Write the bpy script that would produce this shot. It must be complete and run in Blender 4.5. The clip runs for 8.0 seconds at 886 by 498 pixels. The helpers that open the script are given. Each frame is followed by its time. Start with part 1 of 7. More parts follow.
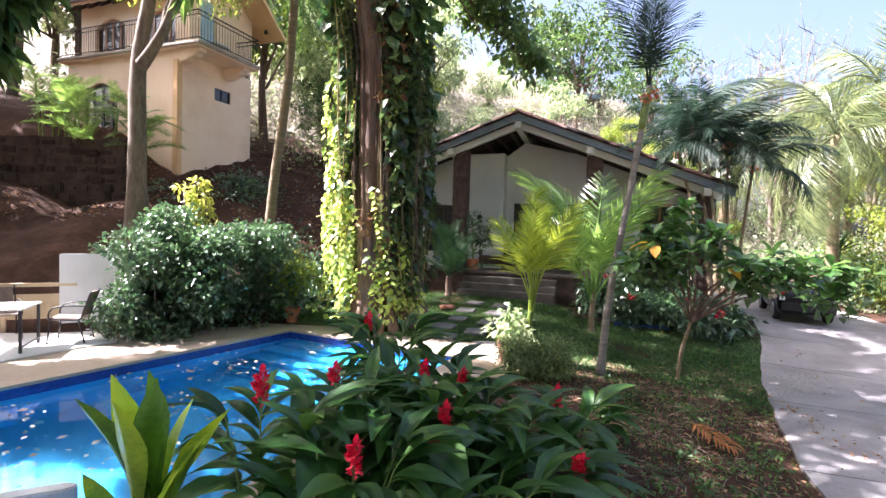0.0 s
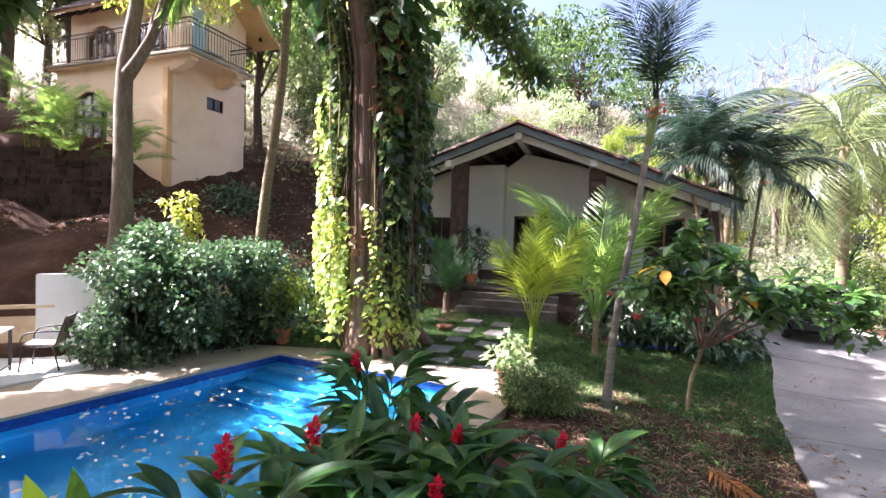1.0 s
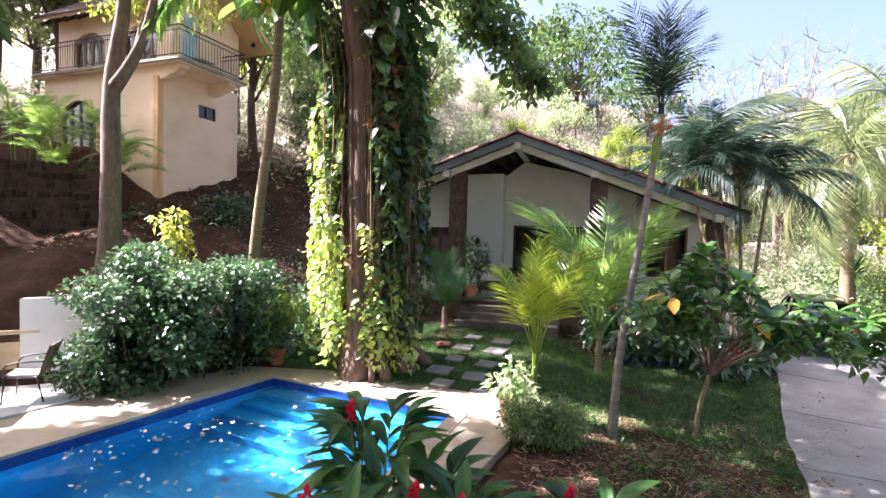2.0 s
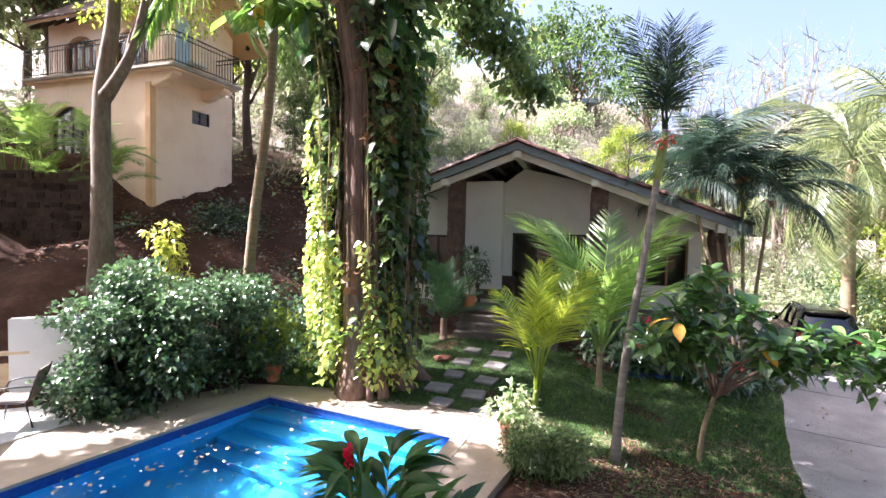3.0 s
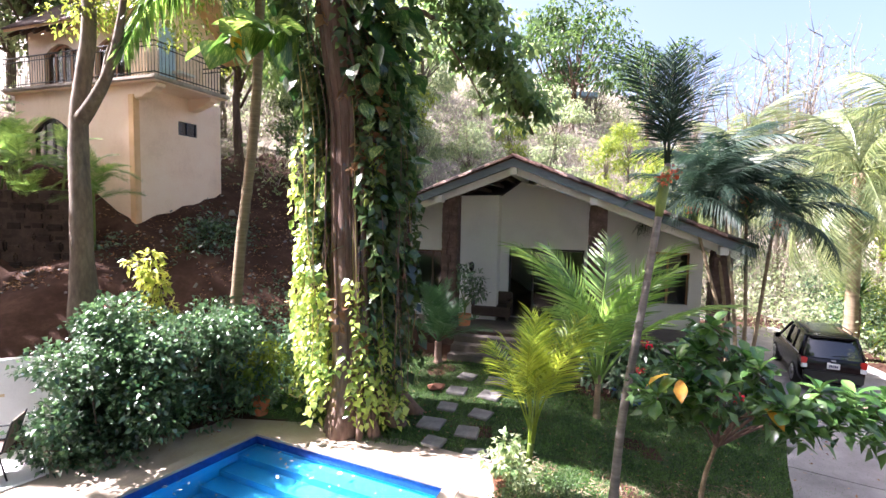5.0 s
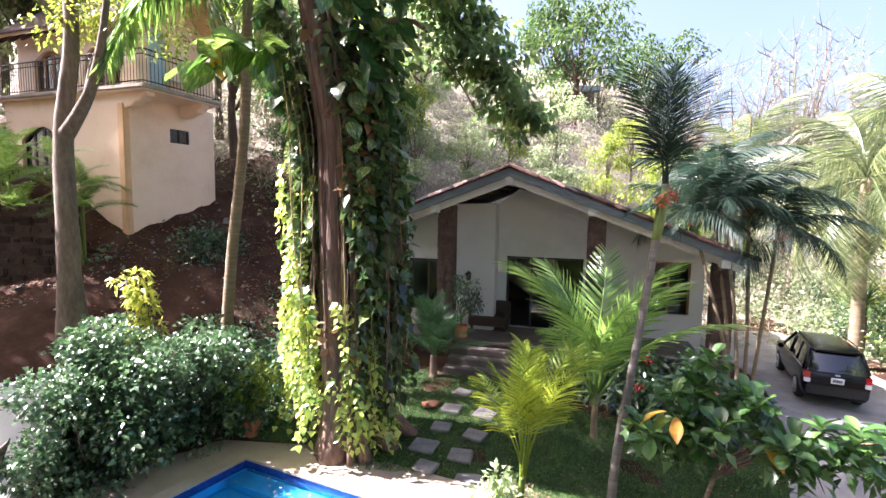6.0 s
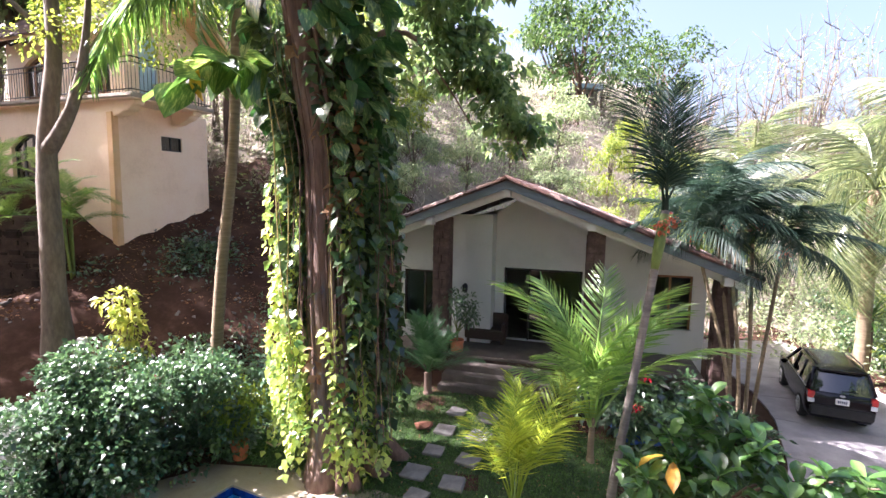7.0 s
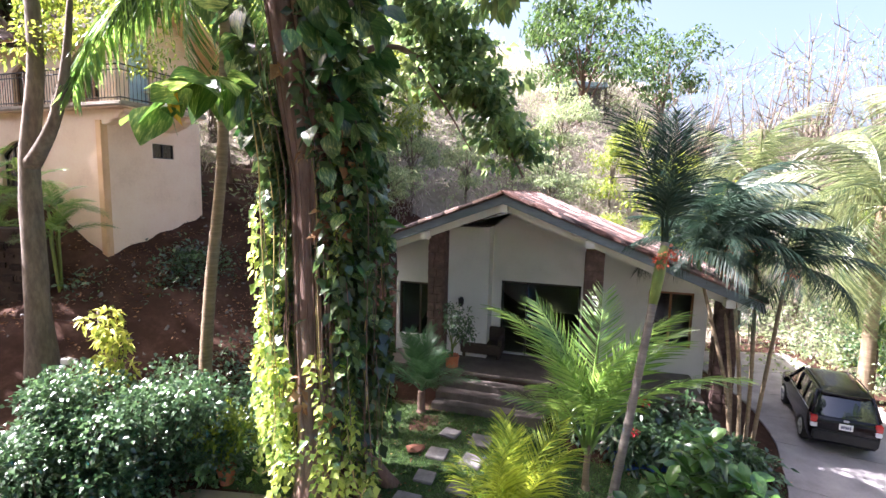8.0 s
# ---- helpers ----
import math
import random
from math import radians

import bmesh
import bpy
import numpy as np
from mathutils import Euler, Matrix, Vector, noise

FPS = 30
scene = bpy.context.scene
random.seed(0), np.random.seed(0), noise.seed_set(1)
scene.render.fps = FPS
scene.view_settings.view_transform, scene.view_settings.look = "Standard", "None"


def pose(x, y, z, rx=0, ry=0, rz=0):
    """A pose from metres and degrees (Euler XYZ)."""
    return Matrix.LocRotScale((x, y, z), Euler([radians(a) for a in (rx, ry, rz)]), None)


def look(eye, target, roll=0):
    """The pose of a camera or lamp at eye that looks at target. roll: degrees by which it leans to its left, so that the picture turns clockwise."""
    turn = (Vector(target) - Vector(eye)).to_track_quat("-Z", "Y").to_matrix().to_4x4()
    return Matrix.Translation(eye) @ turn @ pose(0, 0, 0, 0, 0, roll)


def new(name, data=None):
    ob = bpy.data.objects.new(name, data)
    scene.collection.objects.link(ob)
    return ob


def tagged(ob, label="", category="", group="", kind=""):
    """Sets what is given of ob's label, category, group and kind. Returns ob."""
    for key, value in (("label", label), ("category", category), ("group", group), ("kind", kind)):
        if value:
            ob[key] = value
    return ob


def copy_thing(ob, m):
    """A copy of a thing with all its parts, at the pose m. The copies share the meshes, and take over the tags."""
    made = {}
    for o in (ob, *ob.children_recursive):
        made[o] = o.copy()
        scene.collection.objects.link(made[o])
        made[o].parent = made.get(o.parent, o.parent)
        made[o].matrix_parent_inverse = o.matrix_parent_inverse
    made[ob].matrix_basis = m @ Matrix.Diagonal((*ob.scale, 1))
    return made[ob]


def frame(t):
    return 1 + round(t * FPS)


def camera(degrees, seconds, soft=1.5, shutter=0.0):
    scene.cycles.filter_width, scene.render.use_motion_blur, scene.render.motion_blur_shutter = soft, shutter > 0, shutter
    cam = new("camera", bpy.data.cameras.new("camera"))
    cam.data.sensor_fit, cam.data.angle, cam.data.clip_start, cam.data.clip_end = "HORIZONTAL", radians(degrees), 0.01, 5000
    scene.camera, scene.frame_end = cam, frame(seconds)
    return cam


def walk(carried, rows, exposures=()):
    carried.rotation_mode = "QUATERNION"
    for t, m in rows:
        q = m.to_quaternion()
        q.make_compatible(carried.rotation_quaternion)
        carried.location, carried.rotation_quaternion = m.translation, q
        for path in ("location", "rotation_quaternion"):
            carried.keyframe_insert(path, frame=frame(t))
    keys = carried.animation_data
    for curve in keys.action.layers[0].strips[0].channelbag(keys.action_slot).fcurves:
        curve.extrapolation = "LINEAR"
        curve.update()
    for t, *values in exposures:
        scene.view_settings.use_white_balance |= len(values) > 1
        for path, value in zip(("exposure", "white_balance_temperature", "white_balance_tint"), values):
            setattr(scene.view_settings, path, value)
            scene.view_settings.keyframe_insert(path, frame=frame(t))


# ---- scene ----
cam = camera(84.5, 8.0)
PATH = [
    (0, (0.704, 0.452, 2.313), (0.526, 2.443, 2.238), 1.8),
    (0.5, (0.719, 0.73, 2.454), (0.54, 2.721, 2.389), 1.9),
    (1, (0.705, 0.949, 2.61), (0.528, 2.941, 2.553), 1.9),
    (1.5, (0.677, 1.128, 2.831), (0.504, 3.119, 2.769), 1.7),
    (3, (0.591, 1.476, 3.47), (0.435, 3.467, 3.378), 1.4),
    (3.5, (0.576, 1.583, 3.668), (0.425, 3.575, 3.566), 1.4),
    (4, (0.583, 1.703, 3.902), (0.433, 3.694, 3.784), 1.3),
    (4.5, (0.611, 1.804, 4.117), (0.462, 3.794, 3.986), 1.3),
    (6, (0.881, 2.247, 4.894), (0.713, 4.231, 4.709), 0.9),
    (6.5, (0.964, 2.422, 5.152), (0.791, 4.404, 4.952), 0.9),
    (7, (1.049, 2.616, 5.401), (0.869, 4.596, 5.189), 1.0),
    (7.5, (1.138, 2.809, 5.681), (0.951, 4.787, 5.451), 1.1),
    (8, (1.197, 2.999, 5.938), (1.007, 4.976, 5.697), 1.4),
]
walk(cam, [(t, look(eye, target, roll)) for t, eye, target, roll in PATH], [(0, 2.91, 6000, 21), (8, 2.91, 5950, 24)])

# ---- light ----
SUN_AZ, SUN_EL = 177.0, 47.0   # degrees: turn from +x to the sun, height
world = bpy.data.worlds.new("world")
scene.world = world
world.use_nodes = True
wn = world.node_tree
sky = wn.nodes.new("ShaderNodeTexSky")
sky.sky_type, sky.sun_disc = "NISHITA", False
sky.sun_elevation, sky.sun_rotation = radians(SUN_EL), radians(90 - SUN_AZ)
sky.air_density, sky.dust_density, sky.ozone_density = 0.9, 7.0, 0.6
wn.nodes["Background"].inputs[1].default_value = 0.068
wn.links.new(sky.outputs[0], wn.nodes["Background"].inputs[0])
sun = new("sun", bpy.data.lights.new("sun", "SUN"))
sun.data.energy, sun.data.angle, sun.data.color = 5.0, radians(0.55), (1.0, 0.945, 0.9)
_d = Vector((math.cos(radians(SUN_EL)) * math.cos(radians(SUN_AZ)), math.cos(radians(SUN_EL)) * math.sin(radians(SUN_AZ)), math.sin(radians(SUN_EL))))
sun.matrix_world = look(_d * 60, (0, 0, 0))

# ---- materials ----
def material(name, ramp, scale=3.0, rough=0.7, bump=0.2, fine=40.0, metal=0.0, random_mix=0.0, island=0.0, through_light=0.0,
             coat=0.0, stretch=(1, 1, 1), detail=8.0, spec=0.5, hue=0.0):
    """A surface whose colour runs through ramp by noise at two scales, with fine relief."""
    m = bpy.data.materials.new(name)
    m.use_nodes = True
    t = m.node_tree
    b = t.nodes["Principled BSDF"]
    co = t.nodes.new("ShaderNodeTexCoord")
    mp = t.nodes.new("ShaderNodeMapping")
    mp.inputs["Scale"].default_value = stretch
    t.links.new(co.outputs["Object"], mp.inputs[0])
    n1, n2 = t.nodes.new("ShaderNodeTexNoise"), t.nodes.new("ShaderNodeTexNoise")
    for n, sc in ((n1, scale), (n2, fine)):
        n.inputs["Scale"].default_value, n.inputs["Detail"].default_value = sc, detail
        n.inputs["Roughness"].default_value = 0.62
        t.links.new(mp.outputs[0], n.inputs["Vector"])
    mix = t.nodes.new("ShaderNodeMath")
    mix.operation = "MULTIPLY_ADD"
    mix.inputs[1].default_value = 0.35
    t.links.new(n2.outputs[0], mix.inputs[0])
    sub = t.nodes.new("ShaderNodeMath")
    sub.operation = "MULTIPLY_ADD"
    sub.inputs[1].default_value, sub.inputs[2].default_value = 0.9, -0.12
    t.links.new(n1.outputs[0], sub.inputs[0])
    t.links.new(sub.outputs[0], mix.inputs[2])
    last = mix.outputs[0]
    if random_mix or island:
        src = t.nodes.new("ShaderNodeNewGeometry").outputs["Random Per Island"] if island else t.nodes.new("ShaderNodeObjectInfo").outputs["Random"]
        ad = t.nodes.new("ShaderNodeMath")
        ad.operation = "MULTIPLY_ADD"
        ad.inputs[1].default_value = island or random_mix
        of = t.nodes.new("ShaderNodeMath")
        of.operation = "SUBTRACT"
        of.inputs[1].default_value = 0.5
        t.links.new(src, of.inputs[0])
        t.links.new(of.outputs[0], ad.inputs[0])
        t.links.new(last, ad.inputs[2])
        last = ad.outputs[0]
    cr = t.nodes.new("ShaderNodeValToRGB")
    el = cr.color_ramp.elements
    while len(el) < len(ramp):
        el.new(0.5)
    for k, c in enumerate(ramp):
        el[k].position = 0.22 + 0.56 * k / max(1, len(ramp) - 1)
        el[k].color = (*c, 1)
    t.links.new(last, cr.inputs[0])
    t.links.new(cr.outputs[0], b.inputs["Base Color"])
    b.inputs["Roughness"].default_value, b.inputs["Metallic"].default_value = rough, metal
    b.inputs["Specular IOR Level"].default_value = spec
    b.inputs["Coat Weight"].default_value = coat
    if bump:
        bp = t.nodes.new("ShaderNodeBump")
        bp.inputs["Strength"].default_value, bp.inputs["Distance"].default_value = bump, 0.02
        t.links.new(mix.outputs[0], bp.inputs["Height"])
        t.links.new(bp.outputs[0], b.inputs["Normal"])
    if through_light:
        tr = t.nodes.new("ShaderNodeBsdfTranslucent")
        br = t.nodes.new("ShaderNodeHueSaturation")
        br.inputs["Hue"].default_value, br.inputs["Saturation"].default_value, br.inputs["Value"].default_value = 0.488, 1.04, 1.85
        t.links.new(cr.outputs[0], br.inputs["Color"])
        t.links.new(br.outputs[0], tr.inputs[0])
        ms = t.nodes.new("ShaderNodeMixShader")
        ms.inputs[0].default_value = through_light
        t.links.new(b.outputs[0], ms.inputs[1])
        t.links.new(tr.outputs[0], ms.inputs[2])
        t.links.new(ms.outputs[0], t.nodes["Material Output"].inputs[0])
    return m


def leafy(name, dark, light, rough=0.42, through_light=0.42, **k):
    dark, light = [(c[0], c[1], c[2] + 0.06 * c[1]) for c in (dark, light)]
    mid = tuple((a + c) / 2 for a, c in zip(dark, light))
    return material(name, (dark, mid, light), 1.5, rough, 0.05, 25, island=0.55, through_light=through_light, detail=2.0, **k)


M = {
    "earth": material("earth", ((0.022, 0.011, 0.008), (0.055, 0.027, 0.018), (0.12, 0.066, 0.044)), 1.4, 0.95, 0.9, 9.0, spec=0.15),
    "lawn": material("lawn", ((0.018, 0.036, 0.01), (0.04, 0.07, 0.016), (0.08, 0.08, 0.032)), 1.2, 0.95, 0.6, 14),
    "dry_ground": material("dry_ground", ((0.09, 0.075, 0.055), (0.19, 0.16, 0.12), (0.32, 0.28, 0.22)), 0.5, 0.95, 0.6, 6),
    "blue_roof": material("blue_roof", ((0.28, 0.42, 0.52), (0.36, 0.5, 0.6), (0.42, 0.56, 0.65)), 2.0, 0.6, 0.1, 20),
    "concrete_deck": material("concrete_deck", ((0.22, 0.17, 0.125), (0.33, 0.265, 0.2), (0.43, 0.36, 0.285)), 0.8, 0.85, 0.2, 30),
    "coping": material("coping", ((0.23, 0.175, 0.13), (0.34, 0.27, 0.205), (0.43, 0.36, 0.285)), 1.5, 0.8, 0.2, 40),
    "drive": material("drive", ((0.13, 0.118, 0.118), (0.27, 0.247, 0.243), (0.42, 0.385, 0.365)), 1.1, 0.9, 0.5, 45),
    "pool_wall": material("pool_wall", ((0.012, 0.21, 0.44), (0.017, 0.285, 0.53), (0.025, 0.345, 0.6)), 1.2, 0.4, 0.05, 12),
    "pool_band": material("pool_band", ((0.008, 0.022, 0.12), (0.012, 0.045, 0.22), (0.025, 0.075, 0.3)), 12, 0.2, 0.05, 60),
    "white_wall": material("white_wall", ((0.52, 0.51, 0.49), (0.64, 0.63, 0.61), (0.7, 0.69, 0.67)), 0.7, 0.85, 0.15, 30),
    "white_paint": material("white_paint", ((0.5, 0.48, 0.44), (0.64, 0.62, 0.58), (0.7, 0.69, 0.65)), 2.0, 0.6, 0.08, 30),
    "fascia": material("fascia", ((0.09, 0.11, 0.135), (0.14, 0.17, 0.2), (0.2, 0.23, 0.27)), 2.0, 0.6, 0.1, 20, stretch=(1, 6, 6)),
    "dark_wood": material("dark_wood", ((0.018, 0.01, 0.007), (0.04, 0.022, 0.014), (0.07, 0.04, 0.026)), 2.0, 0.6, 0.2, 20, stretch=(1, 8, 8)),
    "column_stone": material("column_stone", ((0.035, 0.02, 0.017), (0.085, 0.05, 0.042), (0.17, 0.11, 0.09)), 5.0, 0.9, 1.0, 22),
    "step_tile": material("step_tile", ((0.05, 0.04, 0.033), (0.09, 0.074, 0.062), (0.145, 0.122, 0.104)), 3.0, 0.6, 0.15, 30),
    "roof_tile": material("roof_tile", ((0.022, 0.014, 0.012), (0.05, 0.023, 0.017), (0.1, 0.044, 0.03), (0.26, 0.18, 0.15)), 3.0, 0.85, 0.3, 30, random_mix=0.6),
    "roof_tile_rest": material("roof_tile_rest", ((0.035, 0.018, 0.015), (0.095, 0.04, 0.028), (0.2, 0.12, 0.095), (0.34, 0.27, 0.235)), 3.0, 0.85, 0.5, 30, island=1.0),
    "villa_wall": material("villa_wall", ((0.64, 0.46, 0.32), (0.82, 0.63, 0.47), (0.87, 0.72, 0.57)), 0.7, 0.88, 0.2, 14),
    "villa_trim": material("villa_trim", ((0.55, 0.34, 0.17), (0.68, 0.44, 0.24), (0.76, 0.52, 0.31)), 1.5, 0.8, 0.15, 20),
    "slab_edge": material("slab_edge", ((0.2, 0.16, 0.13), (0.34, 0.29, 0.24), (0.5, 0.44, 0.38)), 2.5, 0.8, 0.2, 20),
    "iron": material("iron", ((0.012, 0.012, 0.014), (0.025, 0.024, 0.026), (0.05, 0.045, 0.042)), 5, 0.45, 0.1, 50, metal=0.6),
    "door_wood": material("door_wood", ((0.14, 0.06, 0.028), (0.24, 0.11, 0.05), (0.33, 0.17, 0.085)), 2.0, 0.5, 0.15, 20, stretch=(8, 8, 1)),
    "terracotta": material("terracotta", ((0.4, 0.11, 0.05), (0.52, 0.16, 0.075), (0.58, 0.22, 0.12)), 4.0, 0.75, 0.2, 40),
    "brown_pot": material("brown_pot", ((0.09, 0.035, 0.02), (0.16, 0.065, 0.035), (0.22, 0.1, 0.06)), 4.0, 0.5, 0.2, 40),
    "grey_bark": material("grey_bark", ((0.07, 0.053, 0.04), (0.14, 0.11, 0.08), (0.24, 0.195, 0.145)), 4.0, 0.9, 0.8, 16, stretch=(1, 1, 0.35)),
    "brown_bark": material("brown_bark", ((0.06, 0.034, 0.024), (0.16, 0.098, 0.072), (0.28, 0.19, 0.145)), 4.0, 0.9, 1.0, 16, stretch=(1, 1, 0.2)),
    "palm_bark": material("palm_bark", ((0.12, 0.085, 0.05), (0.22, 0.16, 0.095), (0.32, 0.245, 0.155)), 3.0, 0.85, 0.8, 12, stretch=(0.5, 0.5, 5)),
    "pale_bark": material("pale_bark", ((0.09, 0.075, 0.062), (0.17, 0.148, 0.125), (0.28, 0.25, 0.215)), 3.0, 0.85, 0.6, 14, stretch=(0.6, 0.6, 5)),
    "green_stem": material("green_stem", ((0.05, 0.09, 0.015), (0.13, 0.18, 0.03), (0.24, 0.28, 0.06)), 4.0, 0.55, 0.2, 20, stretch=(1, 1, 0.3)),
    "vine_stem": material("vine_stem", ((0.2, 0.14, 0.05), (0.36, 0.28, 0.1), (0.5, 0.42, 0.18)), 4.0, 0.7, 0.3, 20),
    "stone": material("stone", ((0.11, 0.1, 0.09), (0.19, 0.175, 0.16), (0.27, 0.25, 0.23)), 4.0, 0.9, 0.4, 24),
    "stone_dark": material("stone_dark", ((0.012, 0.008, 0.006), (0.034, 0.022, 0.016), (0.075, 0.05, 0.038)), 3.0, 0.95, 1.0, 14, random_mix=0.4),
    "brick_red": material("brick_red", ((0.14, 0.05, 0.03), (0.25, 0.1, 0.06), (0.34, 0.16, 0.1)), 4.0, 0.9, 0.4, 30),
    "car_paint": material("car_paint", ((0.0022, 0.0024, 0.004), (0.003, 0.0032, 0.005), (0.004, 0.0043, 0.007)), 1.0, 0.22, 0.0, 30, coat=0.25, spec=0.25),
    "car_glass": material("car_glass", ((0.006, 0.008, 0.012), (0.008, 0.01, 0.015), (0.01, 0.013, 0.018)), 1.0, 0.05, 0.0, 30, coat=0.5, spec=0.8),
    "rubber": material("rubber", ((0.012, 0.012, 0.012), (0.02, 0.02, 0.02), (0.03, 0.03, 0.03)), 8.0, 0.85, 0.3, 50),
    "alloy": material("alloy", ((0.45, 0.45, 0.46), (0.55, 0.55, 0.56), (0.62, 0.62, 0.63)), 5.0, 0.3, 0.0, 30, metal=0.9),
    "tail_red": material("tail_red", ((0.35, 0.01, 0.008), (0.5, 0.02, 0.015), (0.55, 0.03, 0.02)), 5.0, 0.15, 0.0, 30, coat=0.6),
    "clear_lamp": material("clear_lamp", ((0.6, 0.6, 0.62), (0.7, 0.7, 0.72), (0.75, 0.75, 0.77)), 5.0, 0.15, 0.0, 30, coat=0.6),
    "plate_white": material("plate_white", ((0.7, 0.7, 0.7), (0.78, 0.78, 0.78), (0.8, 0.8, 0.8)), 5.0, 0.4, 0.0, 30),
    "plate_ink": material("plate_ink", ((0.02, 0.03, 0.08), (0.03, 0.04, 0.1), (0.04, 0.05, 0.12)), 5.0, 0.5, 0.0, 30),
    "blue_cover": material("blue_cover", ((0.015, 0.05, 0.17), (0.025, 0.08, 0.27), (0.04, 0.12, 0.35)), 4.0, 0.45, 0.3, 14),
    "fabric": material("fabric", ((0.4, 0.38, 0.36), (0.52, 0.5, 0.48), (0.6, 0.58, 0.56)), 5.0, 0.9, 0.3, 60),
    "sling": material("sling", ((0.1, 0.07, 0.055), (0.17, 0.125, 0.1), (0.25, 0.19, 0.155)), 6.0, 0.85, 0.3, 60),
    "light_wood": material("light_wood", ((0.36, 0.25, 0.14), (0.5, 0.37, 0.22), (0.58, 0.46, 0.3)), 3.0, 0.7, 0.2, 20),
    "wicker": material("wicker", ((0.022, 0.013, 0.01), (0.045, 0.028, 0.02), (0.08, 0.05, 0.036)), 20.0, 0.7, 0.8, 60),
    "flower_red": material("flower_red", ((0.42, 0.006, 0.02), (0.62, 0.012, 0.035), (0.72, 0.05, 0.08)), 20.0, 0.5, 0.1, 60, through_light=0.25),
    "dry_leaf": material("dry_leaf", ((0.14, 0.06, 0.022), (0.28, 0.14, 0.06), (0.42, 0.26, 0.13)), 3.0, 0.8, 0.1, 20, island=0.6, through_light=0.15),
    "orange_leaf": material("orange_leaf", ((0.52, 0.22, 0.02), (0.64, 0.36, 0.035), (0.68, 0.46, 0.06)), 6.0, 0.5, 0.05, 20, random_mix=0.4, through_light=0.35),
    "pale_leaf": material("pale_leaf", ((0.25, 0.17, 0.1), (0.45, 0.36, 0.26), (0.62, 0.54, 0.43)), 3.0, 0.6, 0.1, 20, island=0.8),
    "orange_fruit": material("orange_fruit", ((0.45, 0.05, 0.02), (0.58, 0.1, 0.035), (0.62, 0.2, 0.06)), 20.0, 0.5, 0.1, 60),
    "dead_orange": material("dead_orange", ((0.16, 0.05, 0.012), (0.32, 0.12, 0.02), (0.42, 0.2, 0.05)), 6.0, 0.6, 0.1, 20, through_light=0.2),
    "straw": material("straw", ((0.08, 0.045, 0.028), (0.2, 0.125, 0.08), (0.4, 0.29, 0.19)), 3.0, 0.8, 0.1, 20, island=0.6),
    "grass": leafy("grass", (0.014, 0.05, 0.01), (0.11, 0.21, 0.035), 0.45, 0.4),
    "hedge_leaf": leafy("hedge_leaf", (0.016, 0.05, 0.018), (0.1, 0.18, 0.06), 0.3, 0.22, spec=1.0, coat=0.5),
    # paler than climber_leaf: sunlight on the vines is put into this colour
    "sunlit_vine_leaf": leafy("sunlit_vine_leaf", (0.06, 0.13, 0.018), (0.5, 0.58, 0.12), 0.27, 0.5, spec=1.0, coat=0.6),
    "side_leaf": leafy("side_leaf", (0.06, 0.125, 0.035), (0.23, 0.31, 0.095), 0.36, 0.5, spec=0.7),
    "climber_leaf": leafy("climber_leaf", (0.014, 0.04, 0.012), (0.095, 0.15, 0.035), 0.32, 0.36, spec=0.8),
    "tree_leaf": leafy("tree_leaf", (0.022, 0.055, 0.012), (0.085, 0.14, 0.03), 0.38, 0.4),
    "yellow_tree_leaf": leafy("yellow_tree_leaf", (0.08, 0.14, 0.015), (0.26, 0.3, 0.03), 0.45, 0.5),
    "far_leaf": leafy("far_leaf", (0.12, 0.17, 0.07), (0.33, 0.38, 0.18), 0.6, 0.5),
    "shrub_leaf": leafy("shrub_leaf", (0.16, 0.135, 0.1), (0.44, 0.39, 0.31), 0.7, 0.45),
    "fine_leaf": leafy("fine_leaf", (0.05, 0.09, 0.025), (0.2, 0.27, 0.09), 0.5, 0.4),
    "croton_leaf": leafy("croton_leaf", (0.2, 0.27, 0.03), (0.56, 0.56, 0.1), 0.4, 0.45),
    "cream_leaf": leafy("cream_leaf", (0.12, 0.2, 0.06), (0.6, 0.62, 0.36), 0.4, 0.4),
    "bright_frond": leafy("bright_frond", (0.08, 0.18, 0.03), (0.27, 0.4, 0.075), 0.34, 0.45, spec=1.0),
    "almond_small": leafy("almond_small", (0.03, 0.075, 0.018), (0.11, 0.2, 0.045), 0.28, 0.35, spec=0.7),
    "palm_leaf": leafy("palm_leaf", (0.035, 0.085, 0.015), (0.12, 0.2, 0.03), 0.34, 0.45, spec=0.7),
    "palm_leaf_dark": leafy("palm_leaf_dark", (0.01, 0.026, 0.016), (0.034, 0.06, 0.034), 0.5, 0.25, spec=0.25),
    "blue_frond": leafy("blue_frond", (0.022, 0.075, 0.026), (0.075, 0.16, 0.055), 0.4, 0.35, spec=0.6),
    "palm_leaf_yellow": leafy("palm_leaf_yellow", (0.09, 0.16, 0.012), (0.36, 0.42, 0.03), 0.36, 0.5, spec=0.6),
    "coco_leaf": leafy("coco_leaf", (0.03, 0.06, 0.015), (0.2, 0.23, 0.08), 0.34, 0.35, spec=0.8),
    "ginger_leaf": material("ginger_leaf", ((0.014, 0.048, 0.012), (0.03, 0.092, 0.02), (0.08, 0.17, 0.035)), 2.0, 0.36, 0.06, 30, random_mix=0.5, through_light=0.35, detail=2.0, stretch=(1, 6, 1)),
    "strap_leaf": material("strap_leaf", ((0.03, 0.09, 0.01), (0.09, 0.2, 0.018), (0.28, 0.4, 0.03)), 2.0, 0.32, 0.06, 30, random_mix=0.6, through_light=0.45, detail=2.0),
